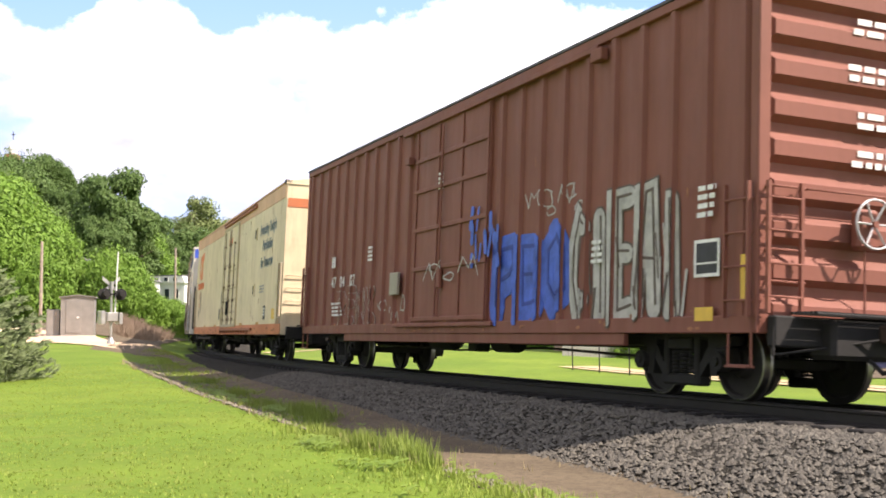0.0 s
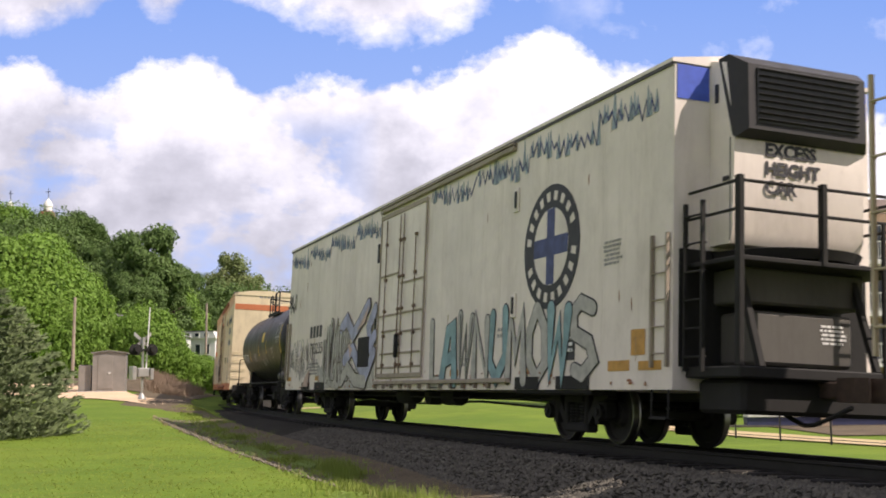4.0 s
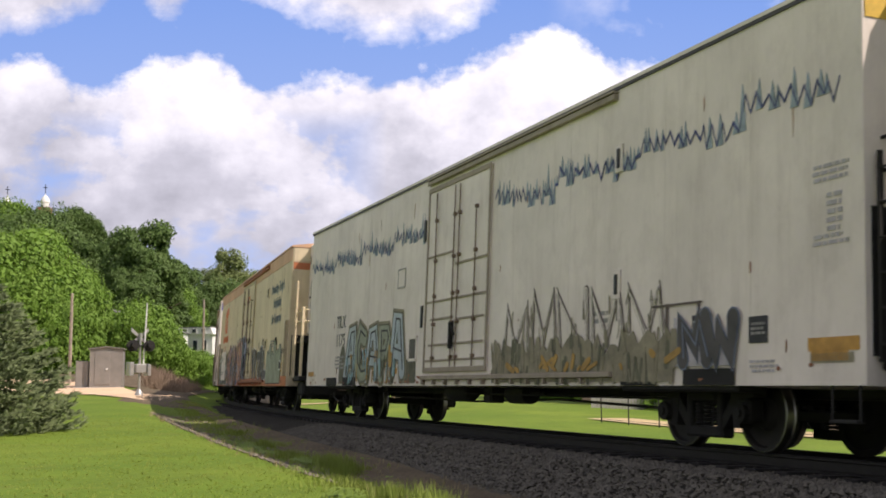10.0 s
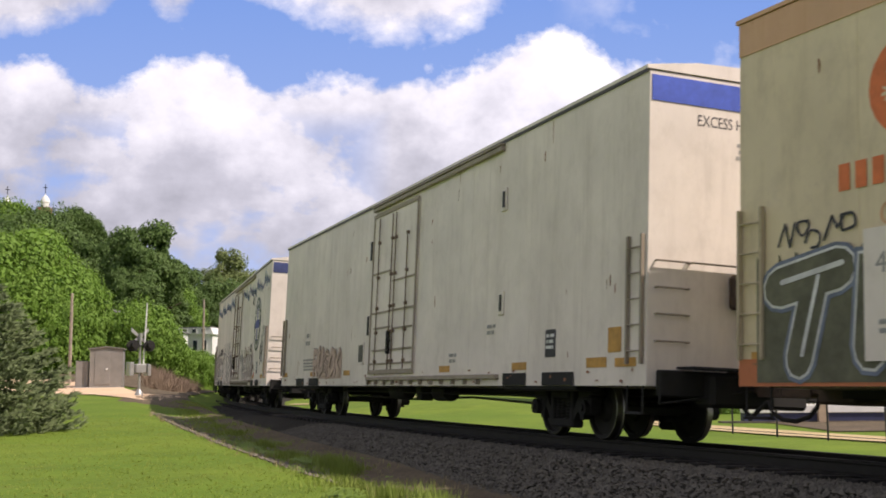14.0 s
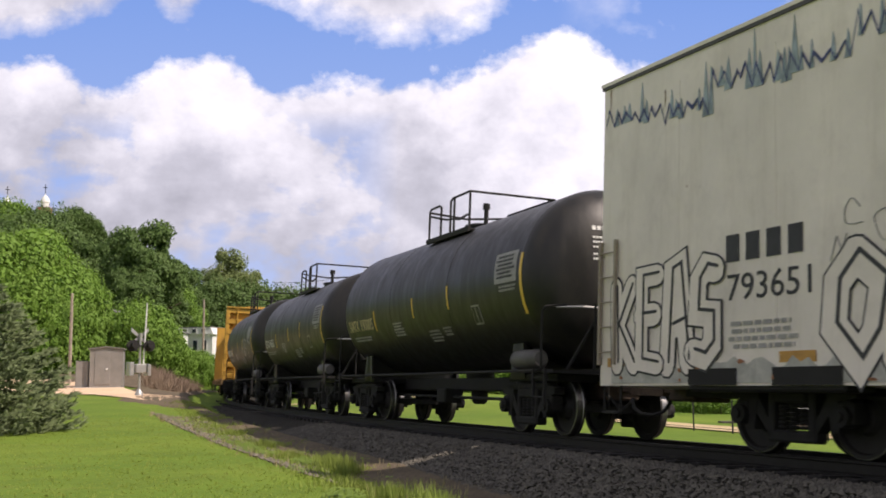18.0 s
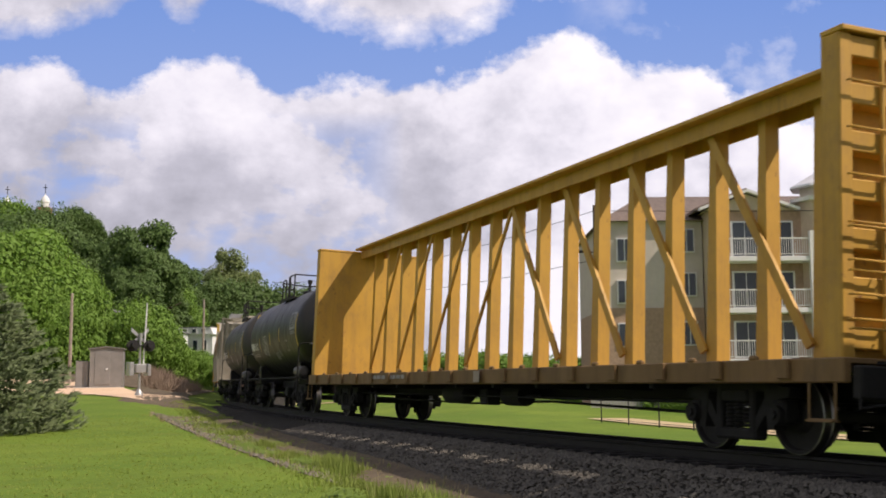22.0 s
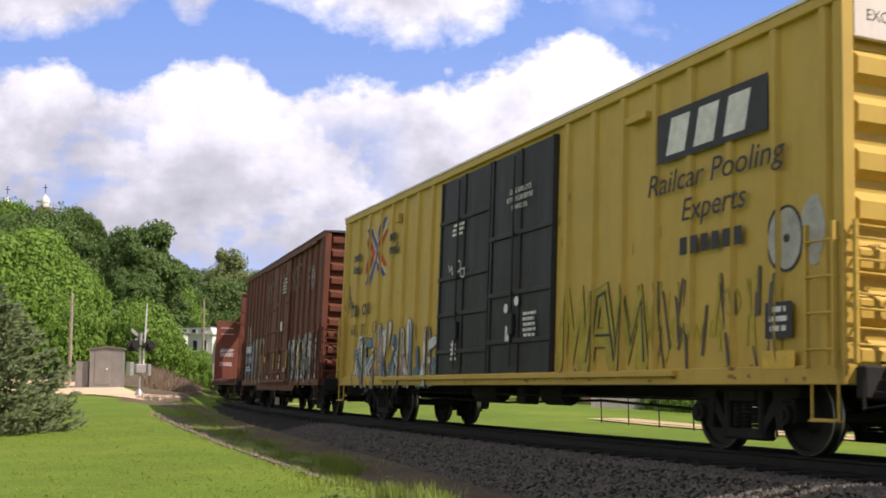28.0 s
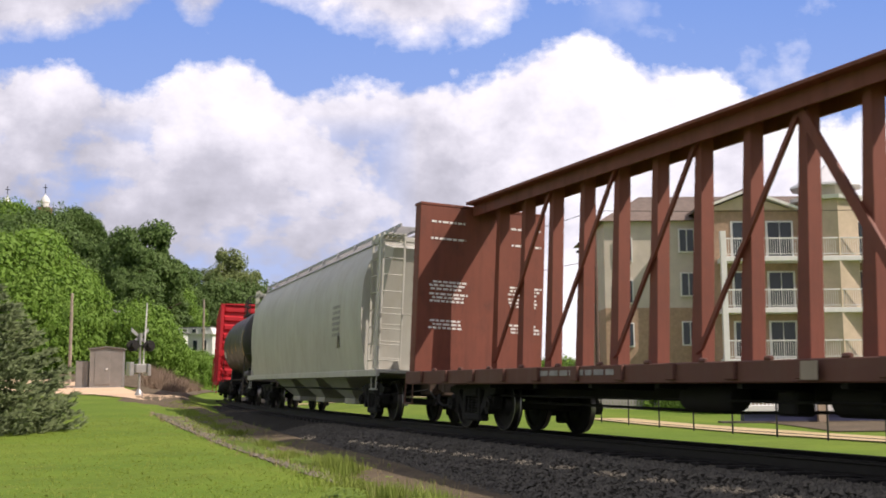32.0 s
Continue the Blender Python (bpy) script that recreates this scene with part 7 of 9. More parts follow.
def tanks_middle():
    tank_car("black tank car with yellow stencilled number", -97.0, -85.4, 111, "190005", 4, mark="NATX", numcol=I_YELLOWISH, ext=(1.05, 0.9))
    tank_car("black tank car with dusty brown lower flank", -109.3, -98.7, 112, "4658", 4, mark="CRGX", ext=(0.85, 0.9), r=1.43, zc=2.55)
    c, L, patch = tank_car("black tank car with white patch and sprayed tag", -122.1, -111.1, 113, "190015", 4, panel=False, mark="NATX", sprayed=(0.9, 3.3, 1.85, 2.6), ext=(0.9, 0.65),
                           plates=((3.5, 4.4, 2.42, 3.05, I_GREY), (3.85, 4.3, 2.47, 2.58, P_BLACK), (0.6, 0.8, 3.2, 3.4, I_GREY)))
    tank_car("black tank car with dusty flank and white print", -157.75, -146.9, 114, "6312", 4, sprayed=(-2.1, -0.9, 1.75, 2.5), ext=(1.05, 0.85), r=1.43, zc=2.55)
    tank_car("black tank car with white data panel and yellow strips", -170.15, -159.5, 115, "6315", 4, mark="CRGX", tag=True, skin=P_DUSTY, ext=(0.87, 0.88), r=1.43, zc=2.55,
             plates=((1.2, 2.0, 3.0, 3.5, P_DOORBLACK), (-3.0, -2.3, 2.9, 3.6, P_DOORBLACK)))
    tank_car("small black tank car near the train's end", -282.6, -272.0, 116, "", 3, ext=(1.2, 1.0))


def beam_cars():
    center_beam("yellow steel centre-beam lumber car, empty", -144.75, -123.4, P_GOLD, paint("worn_yellow_sill", (0.2, 0.12, 0.045), 0.65, dirt=(0.06, 0.045, 0.03), wear=0.13, grime=0.8), ext=(0.8, 0.97))
    c, L = center_beam("reddish-brown steel centre-beam lumber car, empty", -249.4, -227.95, P_BEAMBROWN, paint("worn_brown_sill", (0.13, 0.055, 0.04), 0.65, wear=0.12, grime=0.6), ext=(1.0, 0.95))
    x = -L / 2 + 0.365
    for k, z in enumerate((4.15, 3.8, 2.9, 2.65, 2.1)):
        text_bars(c, -1.2, z, 0.9, 3 if k > 1 else 1, 0.042, I_WHITE, 200 + k, x + 0.01, "end")
        text_bars(c, 0.6, z, 0.8, 3 if k > 1 else 1, 0.042, I_WHITE, 210 + k, x + 0.01, "end")
    letters(c, "CAUTION", -0.35, 4.32, 0.13, I_WHITE, L / 2 - 0.072, face=END, width=0.8, bold=0.01)


def hopper_grey():
    c, L = hopper_car("weathered grey covered hopper with rust-stained roof edge", -188.9, -171.9, P_GREY, ext=(1.0, 1.1))
    rnd = random.Random(12)
    hx, rings = L / 2 - 1.12, []
    for k in range(151):
        xx = -hx + 2 * hx * k / 150
        low = 0.55 + 0.05 * noise.noise((xx * 0.8, 4.0, 0.0)) - 0.05 * rnd.random() ** 2
        ring = []
        for i in range(9):
            u = low + (0.985 - low) * i / 8
            w = 1.5 + 0.12 * math.sin(math.pi * min(1, u * 1.05)) - 0.42 * max(0, u - 0.72) ** 1.6 * 6
            ring.append((xx, -w - 0.012, 1.12 + 3.08 * u))
        rings.append(ring)
    part("rust_wash", Geo().rings(rings, closed=False, caps=False), P_STAIN, c, "tan rust wash down from the roof edge")
    smears(c, -hx, hx, 2.35, 2.95, 60, (P_STAIN,), 13, (0.008, 0.035), -1.622, 0.9, 0.06)
    letters(c, "GPFX", -6.9, 2.6, 0.28, I_BLACK, -1.634, width=0.85)
    letters(c, "11051", -6.85, 2.15, 0.3, I_BLACK, -1.634, width=0.8)
    text_bars(c, -6.9, 1.75, 2.0, 2, 0.05, I_GREY, 7, -1.6)
    decal("square_mark", c, [rect(-4.6, -4.2, 2.35, 2.39), rect(-4.6, -4.2, 2.75, 2.79), rect(-4.6, -4.56, 2.35, 2.79), rect(-4.24, -4.2, 2.35, 2.79), rect(-4.45, -4.35, 2.5, 2.62)], I_GREY, -1.635)


def hopper_pale():
    c, L = hopper_car("pale grey covered hopper with dusty lower sides", -269.4, -251.3, P_PALE, ext=(0.95, 1.3), roofmat=P_ROOF, bulge=0.16)
    decal("dark_mark", c, [rect(5.6, 5.75, 1.7, 2.0)], S_BROWN, -1.64)
    text_bars(c, 5.0, 2.7, 0.9, 6, 0.08, I_GREY, 17, -1.66)


def yellow_boxcar():
    c, L = car("boxcar", -209.1, -191.1, 6.75, "yellow ribbed steel boxcar with black double doors", "boxcar")
    box_body(c, L, P_YELLOW, P_WHITE, 21, end_ribs=8, end_white=True, gap=(-2.4, 2.7))
    boxcar_common(c, L, 6.75, P_YELLOW, (1.1, 1.07))
    sliding_door(c, -2.3, 0.12, P_DOORBLACK, P_DOORBLACK, bars=(1.4, 2.1, 2.8, 3.9), cols=2)
    sliding_door(c, 0.14, 2.56, P_DOORBLACK, P_DOORBLACK, bars=(1.5, 2.3, 3.3), cols=2)
    part("door_track", Geo().box(-5.6, 6.0, -1.6, -1.52, 0.88, 0.96, 0.01), P_YELLOW, c)
    part("door_stop", Geo().box(4.75, 5.3, -1.6, -1.5, 4.35, 4.45, 0.01), P_YELLOW, c)
    part("door_stop", Geo().box(-4.95, -4.75, -1.6, -1.5, 4.3, 4.5, 0.01), P_YELLOW, c)
    y = -1.534
    decal("logo_panel", c, [rect(5.5, 7.8, 3.66, 4.32)], I_BLACK, y, "black panel with white owner's mark")
    shapes = []
    for a in (5.72, 6.34, 6.96):
        shapes += [[(a, 3.74), (a + 0.42, 3.74), (a + 0.54, 4.22), (a + 0.12, 4.22)]]
    decal("logo_shape", c, shapes, I_WHITE, y - 0.004)
    letters(c, "Railcar Pooling", 5.25, 3.25, 0.3, I_BLACK, y, width=2.85, shear=0.2)
    letters(c, "Experts", 6.05, 2.83, 0.3, I_BLACK, y, width=1.35, shear=0.2)
    mark_bars(c, 6.05, 2.4, 6, 1.35, 0.22, I_BLACK, y)
    decal("graffiti", c, [disc(8.05, 2.38, 0.36, 24, 0.26), disc(8.5, 2.42, 0.38, 24, 0.24)], S_SILVER, y, "pale round sprayed shapes")
    decal("graffiti_outline", c, [disc(8.05, 2.38, 0.05, 10)] + [stroke((8.05 + 0.26 * math.cos(a), 2.38 + 0.36 * math.sin(a)), (8.05 + 0.26 * math.cos(a + 0.3), 2.38 + 0.36 * math.sin(a + 0.3)), 0.015, 3) for a in [k * 0.3 for k in range(21)]], S_DARK, y - 0.004)
    decal("data_panel", c, [rect(7.75, 8.2, 1.28, 1.68)], I_BLACK, y)
    text_bars(c, 7.8, 1.57, 0.36, 3, 0.06, I_WHITE, 179, y - 0.004)
    decal("yellow_panel", c, [rect(7.7, 8.25, 0.95, 1.15)], I_YELLOW, y)
    piece(c, "MAM", 2.75, 5.2, 0.9, 2.1, (S_OLIVE,), S_DARK, 171, 0.13, 0.016, y=y, label="olive spray-painted finger shapes", inner=0.6)
    smears(c, 4.8, 8.0, 1.0, 2.1, 26, (S_OLIVE, S_BROWN), 177, (0.008, 0.03), y - 0.004, 0.7)
    scrawl(c, 5.2, 7.4, 1.1, 1.9, 6, S_OLIVE, 172, 0.02, y)
    smears(c, -7.6, -2.5, 0.76, 1.3, 30, (S_SILVER, S_BLUESTEEL, S_PALEPINK), 178, (0.02, 0.06), y, 0.7, 0.8)
    piece(c, "AENKWULI", -7.75, -2.55, 0.76, 2.0, (S_WHITE, S_BLUESTEEL, S_SILVER, S_WHITE, S_BLUESTEEL), S_CHARCOAL, 173, 0.11, 0.02, y=y - 0.01, label="white and steel-blue spray-painted shapes", wild=0.26, inner=0.9)
    piece(c, "VKAWNMIE", -7.6, -2.5, 0.74, 1.6, (S_BLUESTEEL, S_WHITE, S_PALEPINK), S_CHARCOAL, 186, 0.09, 0.018, y=y - 0.02, label="white and steel-blue spray-painted shapes", wild=0.3, inner=0.9)
    scrawl(c, -8.7, -8.2, 2.3, 3.2, 6, S_BROWN, 183, 0.012, y)
    for t, x, z in (("next", -8.1, 3.76), ("load", -8.1, 3.47), ("any", -5.45, 3.98), ("road", -5.45, 3.68)):
        letters(c, t, x, z, 0.21, I_BLACK, y, shear=0.15, bold=0.014)
    xc, zc = -6.5, 3.84
    def arm(pts, r):
        return [(xc + u - r, zc + v) for u, v in pts] + [(xc + u + r, zc + v) for u, v in pts[::-1]]
    decal("cross_ground", c, [arm([(-0.6, 0.66), (0.02, 0.1), (0.02, -0.2), (-0.6, -0.72)][k:k + 2], 0.2) for k in range(3)] + [arm([(0.06, 0.12), (0.6, 0.66)], 0.2), arm([(0.06, -0.14), (0.6, -0.56)], 0.2)], I_YELLOWISH, y, "red, white and blue crossed mark")
    decal("cross_blue", c, [arm([(-0.52, 0.6), (0.06, 0.06)], 0.1), arm([(0.06, 0.08), (0.06, -0.12)], 0.1), arm([(0.06, -0.1), (-0.52, -0.72)], 0.1), arm([(0.1, 0.2), (0.56, 0.74)], 0.1), arm([(0.12, -0.26), (0.6, -0.6)], 0.11)], I_CROSSBLUE, y - 0.005)
    decal("cross_red", c, [arm([(-0.66, 0.36), (-0.2, 0.0)], 0.11), arm([(-0.2, 0.02), (-0.66, -0.46)], 0.11), arm([(0.22, 0.1), (0.66, 0.44)], 0.1), arm([(0.2, -0.02), (0.66, -0.38)], 0.11)], I_RED, y - 0.005)
    for t, x in (("TB", -8.1), ("OX", -7.3)):
        letters(c, t, x, 2.42, 0.27, I_BLACK, y, shear=0.12, bold=0.01)
    for t, x in (("66", -8.1), ("01", -7.3), ("13", -6.5)):
        letters(c, t, x, 1.97, 0.27, I_BLACK, y, shear=0.12)
    text_bars(c, -7.9, 1.6, 1.2, 3, 0.05, I_GREY, 174, y)
    for a, z, w, n in ((-1.6, 3.75, 0.6, 3), (-1.5, 1.5, 0.3, 4), (1.6, 1.9, 0.5, 5)):
        text_bars(c, a, z, w, n, 0.05, I_WHITE, 175 + n, -1.575)
    for k, (t, a, w) in enumerate((("CLOSE AND LOCK", 0.95, 0.85), ("BOTH DOORS BEFORE", 0.85, 1.0), ("MOVING CAR", 1.05, 0.6))):
        letters(c, t, a, 3.98 - 0.14 * k, 0.09, I_WHITE, -1.575, width=w)
    decal("white_mark", c, [rect(0.95, 1.1, 1.5, 1.75), disc(0.95, 2.05, 0.08, 14), disc(1.35, 2.15, 0.08, 14), rect(-1.4, -1.3, 1.35, 1.6)], I_WHITE, -1.58)
    scrawl(c, -1.7, -0.7, 2.6, 3.3, 3, S_WHITE, 176, 0.015, -1.58)
    part("end_panel", Geo().box(L / 2 - 0.06, L / 2 + 0.002, -1.36, 1.36, 4.42, 4.9, 0.01), P_WHITE, c, "white painted top of the end")
    letters(c, "EXCESS HEIGHT CAR", -1.2, 4.62, 0.13, I_BLACK, L / 2 + 0.003, face=END, width=1.5)
    scrawl_end = Geo()
    for k in range(7):
        scrawl_end.tube((L / 2 + 0.004, -0.6 + 0.16 * k, 3.0 + 0.12 * (k % 2)), (L / 2 + 0.004, -0.5 + 0.16 * k, 2.85 + 0.12 * ((k + 1) % 2)), 0.016, 5)
    part("graffiti_tag", scrawl_end, S_DARK, c)
    for k in range(4):
        text_bars(c, 0.6, 4.2 - 0.5 * k, 0.6, 2, 0.06, I_GREY, 180 + k, L / 2 + 0.0, "end")
    hug_ribs(c, L, 21, (-2.4, 2.7))


S_NAVY_EDGE = I_BAND


def brown_boxcar_two():
    c, L = car("boxcar", -225.95, -211.25, 5.6, "brown steel boxcar with cyan and black-white graffiti", "boxcar")
    box_body(c, L, P_BROWN2, P_DARKROOF, 17, end_ribs=11, gap=(-2.1, 2.5))
    boxcar_common(c, L, 5.6, P_BROWN2, (1.07, 1.0))
    sliding_door(c, -2.05, 0.18, P_BROWN2, P_BROWN2, bars=(1.2, 1.9, 2.55, 3.3), cols=2)
    sliding_door(c, 0.22, 2.45, P_BROWN2, P_BROWN2, bars=(1.2, 1.9, 2.55, 3.4), cols=2)
    part("door_track", Geo().box(-2.3, 6.4, -1.6, -1.52, 4.72, 4.79, 0.01), P_BROWN2, c)
    part("door_track", Geo().box(-2.4, 2.6, -1.62, -1.5, 0.86, 0.94, 0.01), P_BROWN2, c)
    part("side_sill_deep", Geo().plate([(-4.0, 0.86), (4.0, 0.86), (3.4, 0.62), (-3.4, 0.62)], -1.5, -1.43), P_BROWN2, c)
    y = -1.534
    emblem(c, 5.53, 3.85, 0.34, I_GREY, P_BROWN2, I_GREY, y)
    haze(c, 2.6, 6.9, 0.85, 2.0, S_WHITE, 197, y)
    haze(c, 2.9, 6.9, 0.85, 2.3, S_SILVER, 202, y + 0.003)
    piece(c, "ECKS", 2.7, 6.9, 0.85, 2.1, (S_SILVER, S_WHITE), S_CHARCOAL, 191, 0.15, 0.1, y=y - 0.006, label="black and white spray-painted shapes", wild=0.1, shine=S_CHARCOAL)
    smears(c, 2.6, 6.9, 0.85, 2.1, 30, (S_WHITE, S_CHARCOAL), 187, (0.015, 0.06), y - 0.03, 0.4, 0.8)
    smears(c, -4.9, -2.4, 0.85, 2.4, 40, (S_CYAN, S_SILVER, S_OCHRE, S_SILVER), 192, (0.015, 0.06), y, 0.45, 0.4)
    piece(c, "UM", -4.3, -2.5, 0.85, 2.2, (P_BROWN2,), S_SILVER, 198, 0.1, 0.03, y=y - 0.012, label="silver and cyan spray-painted shapes")
    smears(c, -7.2, -5.0, 0.82, 1.3, 22, (S_CYAN,), 193, (0.02, 0.06), y, 0.8)
    smears(c, -6.5, -5.7, 2.2, 3.0, 14, (S_SILVER,), 199, (0.015, 0.05), y, 0.6)
    decal("number_band", c, [rect(-6.55, -4.85, 1.2, 2.35)], I_BAND, y, "blue overpainted number panel")
    mark_bars(c, -6.4, 1.98, 4, 1.35, 0.25, I_WHITE, y - 0.004)
    letters(c, "721 931", -6.5, 1.6, 0.25, I_WHITE, y - 0.004, width=1.55)
    text_bars(c, -6.4, 1.42, 1.3, 2, 0.06, I_WHITE, 194, y - 0.004)
    for shape in (rect(-7.15, -7.08, 1.3, 2.0), rect(-2.5, -2.42, 1.2, 1.8), rect(0.1, 0.18, 1.3, 1.85), rect(2.5, 2.6, 1.3, 1.85), rect(4.5, 4.62, 1.2, 2.0)):
        decal("yellow_strip", c, [shape], I_YELLOW, -1.575)
    for shape in (rect(1.0, 1.5, 2.5, 2.8), rect(1.1, 1.3, 1.3, 1.5), rect(2.1, 2.25, 1.2, 1.32), rect(-1.0, -0.8, 0.98, 1.1), rect(1.1, 1.35, 0.98, 1.1)):
        decal("white_patch", c, [shape], I_WHITE, -1.575)
    for shape in (rect(-1.8, -1.5, 1.55, 1.75), rect(1.1, 1.4, 1.55, 1.75)):
        decal("yellow_patch", c, [shape], I_YELLOW, -1.575)
    piece(c, "MOS", -1.75, -0.6, 3.5, 4.25, (S_DRAB,), S_DRAB, 195, 0.009, 0.003, y=-1.575, label="thin scratched chalk-like tag letters", inner=0)
    piece(c, "KOS", 0.7, 1.9, 3.65, 4.4, (S_DRAB,), S_DRAB, 203, 0.009, 0.003, y=-1.575, label="thin scratched chalk-like tag letters", inner=0)
    piece(c, "NOS", 2.5, 4.1, 3.65, 4.4, (S_DRAB,), S_DRAB, 204, 0.009, 0.003, y=-1.575, label="thin scratched chalk-like tag letters", inner=0)
    text_bars(c, 1.3, 4.1, 0.7, 5, 0.06, I_WHITE, 196, -1.575)
    decal("overpaint_patch", c, [rect(5.0, 6.2, 1.2, 1.55)], S_CHARCOAL, y - 0.03)
    hug_ribs(c, L, 17, (-2.1, 2.5))


def red_boxcar():
    c, L = car("boxcar", -301.5, -285.6, 6.2, "bright red ribbed steel boxcar near the train's end", "boxcar")
    box_body(c, L, P_RED, P_RED, 18)
    boxcar_common(c, L, 6.2, P_RED, (1.5, 1.0))


brown_boxcar()
reefer_a()
reefer_emblem_first()
tank_placard()
reefer_b()
reefer_silver_tags()
reefer_c()
reefer_white()
reefer_emblem_second()
tanks_middle()
beam_cars()
hopper_grey()
yellow_boxcar()
brown_boxcar_two()
hopper_pale()
red_boxcar()
# ---------- along the track: dirt, stones, weeds ----------
def scatter(name, mat, count, place, shape, label, category, seed):
    """Many small pieces in one mesh: place gives a spot, shape its corners and faces."""
    rnd = random.Random(seed)
    g = Geo()
    for _ in range(count):
        spot = place(rnd)
        if spot:
            g.add(*shape(rnd, *spot))
    me = bpy.data.meshes.new(name)
    me.from_pydata(g.v, [], g.f)
    me.materials.append(mat)
    return tagged(new(name, me), label, category, kind="stuff")


def lawn_edge(s):
    return 5.25 - 0.15 * smooth(10, 22, S_EYE - s) - 1.0 * smooth(11, 18, S_EYE - s) - 0.75 * smooth(20, 46, S_EYE - s) + 0.3 * noise.noise((s * 0.21, 3.0, 0.0)) + 0.12 * noise.noise((s * 1.1, 5.0, 0.0))


def build_verge():
    rings = []
    s = S_EYE - 104
    while s < S_EYE + 12:
        ring = []
        edge = lawn_edge(s) + 3.2 * smooth(42, 50, S_EYE - s) * (1 - smooth(88, 102, S_EYE - s))
        for k in range(11):
            o = 2.9 + (edge - 2.9) * k / 10
            p = on_track(s, o)
            ring.append((p.x, p.y, ground_z(p.x, p.y) + 0.05 - 0.08 * smooth(0.72, 1.0, k / 10)))
        rings.append(ring)
        s += 0.5
    tagged(new("dirt_strip", Geo().rings(rings, closed=False, caps=False).mesh("dirt_strip", DIRT)), "bare brown dirt strip with gravel beside the ballast", "dirt", kind="structure")

    def bed_z(o):
        for (a, za), (b, zb) in zip(((1.0, -0.2), (1.9, -0.2), (2.5, -0.34), (3.3, -0.56)), ((1.9, -0.2), (2.5, -0.34), (3.3, -0.56), (4.4, -0.95))):
            if a <= o <= b:
                return za + (zb - za) * (o - a) / (b - a)
        return -0.2

    def stone(rnd, x, y, z, r):
        a = rnd.uniform(0, 6.28)
        pts = []
        for k in range(5):
            b = a + k * 1.2566
            q = r * rnd.uniform(0.75, 1.2)
            pts.append((x + q * math.cos(b), y + q * math.sin(b), z + r * rnd.uniform(-0.3, 0.3)))
        pts += [(x + rnd.uniform(-0.3, 0.3) * r, y + rnd.uniform(-0.3, 0.3) * r, z + r * rnd.uniform(0.6, 0.95)), (x, y, z - r * 0.7)]
        return pts, [(k, (k + 1) % 5, 5) for k in range(5)] + [((k + 1) % 5, k, 6) for k in range(5)]

    def on_bed(rnd):
        s = S_EYE - 34 * rnd.random() ** 1.3 + 6
        o = rnd.uniform(0.95, 3.9)
        p = on_track(s, o)
        return p.x, p.y, max(bed_z(o), ground_z(p.x, p.y)) + 0.012, rnd.uniform(0.014, 0.042)

    scatter("ballast_stones", STONE, 52000, on_bed, stone, "loose angular grey crushed stones", "gravel", 21)

    def on_dirt(rnd):
        s = S_EYE - 44 * rnd.random() ** 1.4 + 6
        o = 3.1 + 2.1 * rnd.random() ** 1.4
        p = on_track(s, o)
        return p.x, p.y, ground_z(p.x, p.y) + 0.022, rnd.uniform(0.012, 0.04)

    scatter("dirt_stones", PEBBLE, 13000, on_dirt, stone, "small tan and grey stones on dirt", "gravel", 22)

    def blade(rnd, x, y, z, h):
        f, v = [], []
        for k in range(3):
            a = rnd.uniform(0, 6.28)
            w = 0.007 + 0.004 * rnd.random()
            lx, ly = h * 0.5 * math.cos(a) * rnd.random(), h * 0.5 * math.sin(a) * rnd.random()
            bx, by = x + rnd.uniform(-0.03, 0.03), y + rnd.uniform(-0.03, 0.03)
            n = len(v)
            v += [(bx - w * math.sin(a), by + w * math.cos(a), z), (bx + w * math.sin(a), by - w * math.cos(a), z), (bx + lx, by + ly, z + h * rnd.uniform(0.7, 1.0))]
            f.append((n, n + 1, n + 2))
        return v, f

    def on_lawn(rnd):
        d = 7 + 30 * rnd.random() ** 1.3
        a = math.radians(rnd.uniform(-23, 3))
        x, y = d * math.sin(a), d * math.cos(a)
        o = offset_of(x, y)
        if o < lawn_edge(S_EYE - y * 1.02) - 0.25:
            return None
        return x, y, ground_z(x, y), rnd.uniform(0.015, 0.035)

    scatter("lawn_grass", BLADE, 11000, on_lawn, blade, "short mown blades of green grass", "grass", 23)

    def on_edge(rnd):
        s = S_EYE - 48 * rnd.random() ** 1.2 - 2
        o = lawn_edge(s) + rnd.gauss(-0.08, 0.36)
        p = on_track(s, o)
        k = 0.5 + 0.5 * noise.noise((s * 0.5, 8.0, 0.0))
        return p.x, p.y, ground_z(p.x, p.y), rnd.uniform(0.03, 0.09) + (0.13 * rnd.random() ** 2 if k > 0.55 else 0)

    scatter("edge_weeds", BLADE, 15000, on_edge, blade, "longer untrimmed grass and weeds along the lawn's edge", "grass", 24)

    def on_strip(rnd):
        s = S_EYE - 3 - 34 * rnd.random()
        o = 3.2 + 2.2 * rnd.random()
        if noise.noise((s * 0.6, o * 0.8, 12.0)) < -0.05:
            return None
        p = on_track(s, o)
        return p.x, p.y, ground_z(p.x, p.y), rnd.uniform(0.05, 0.2)

    scatter("dry_grass", STRAW, 1000, on_strip, blade, "thin dry straw-coloured stalks on dirt", "grass", 26)

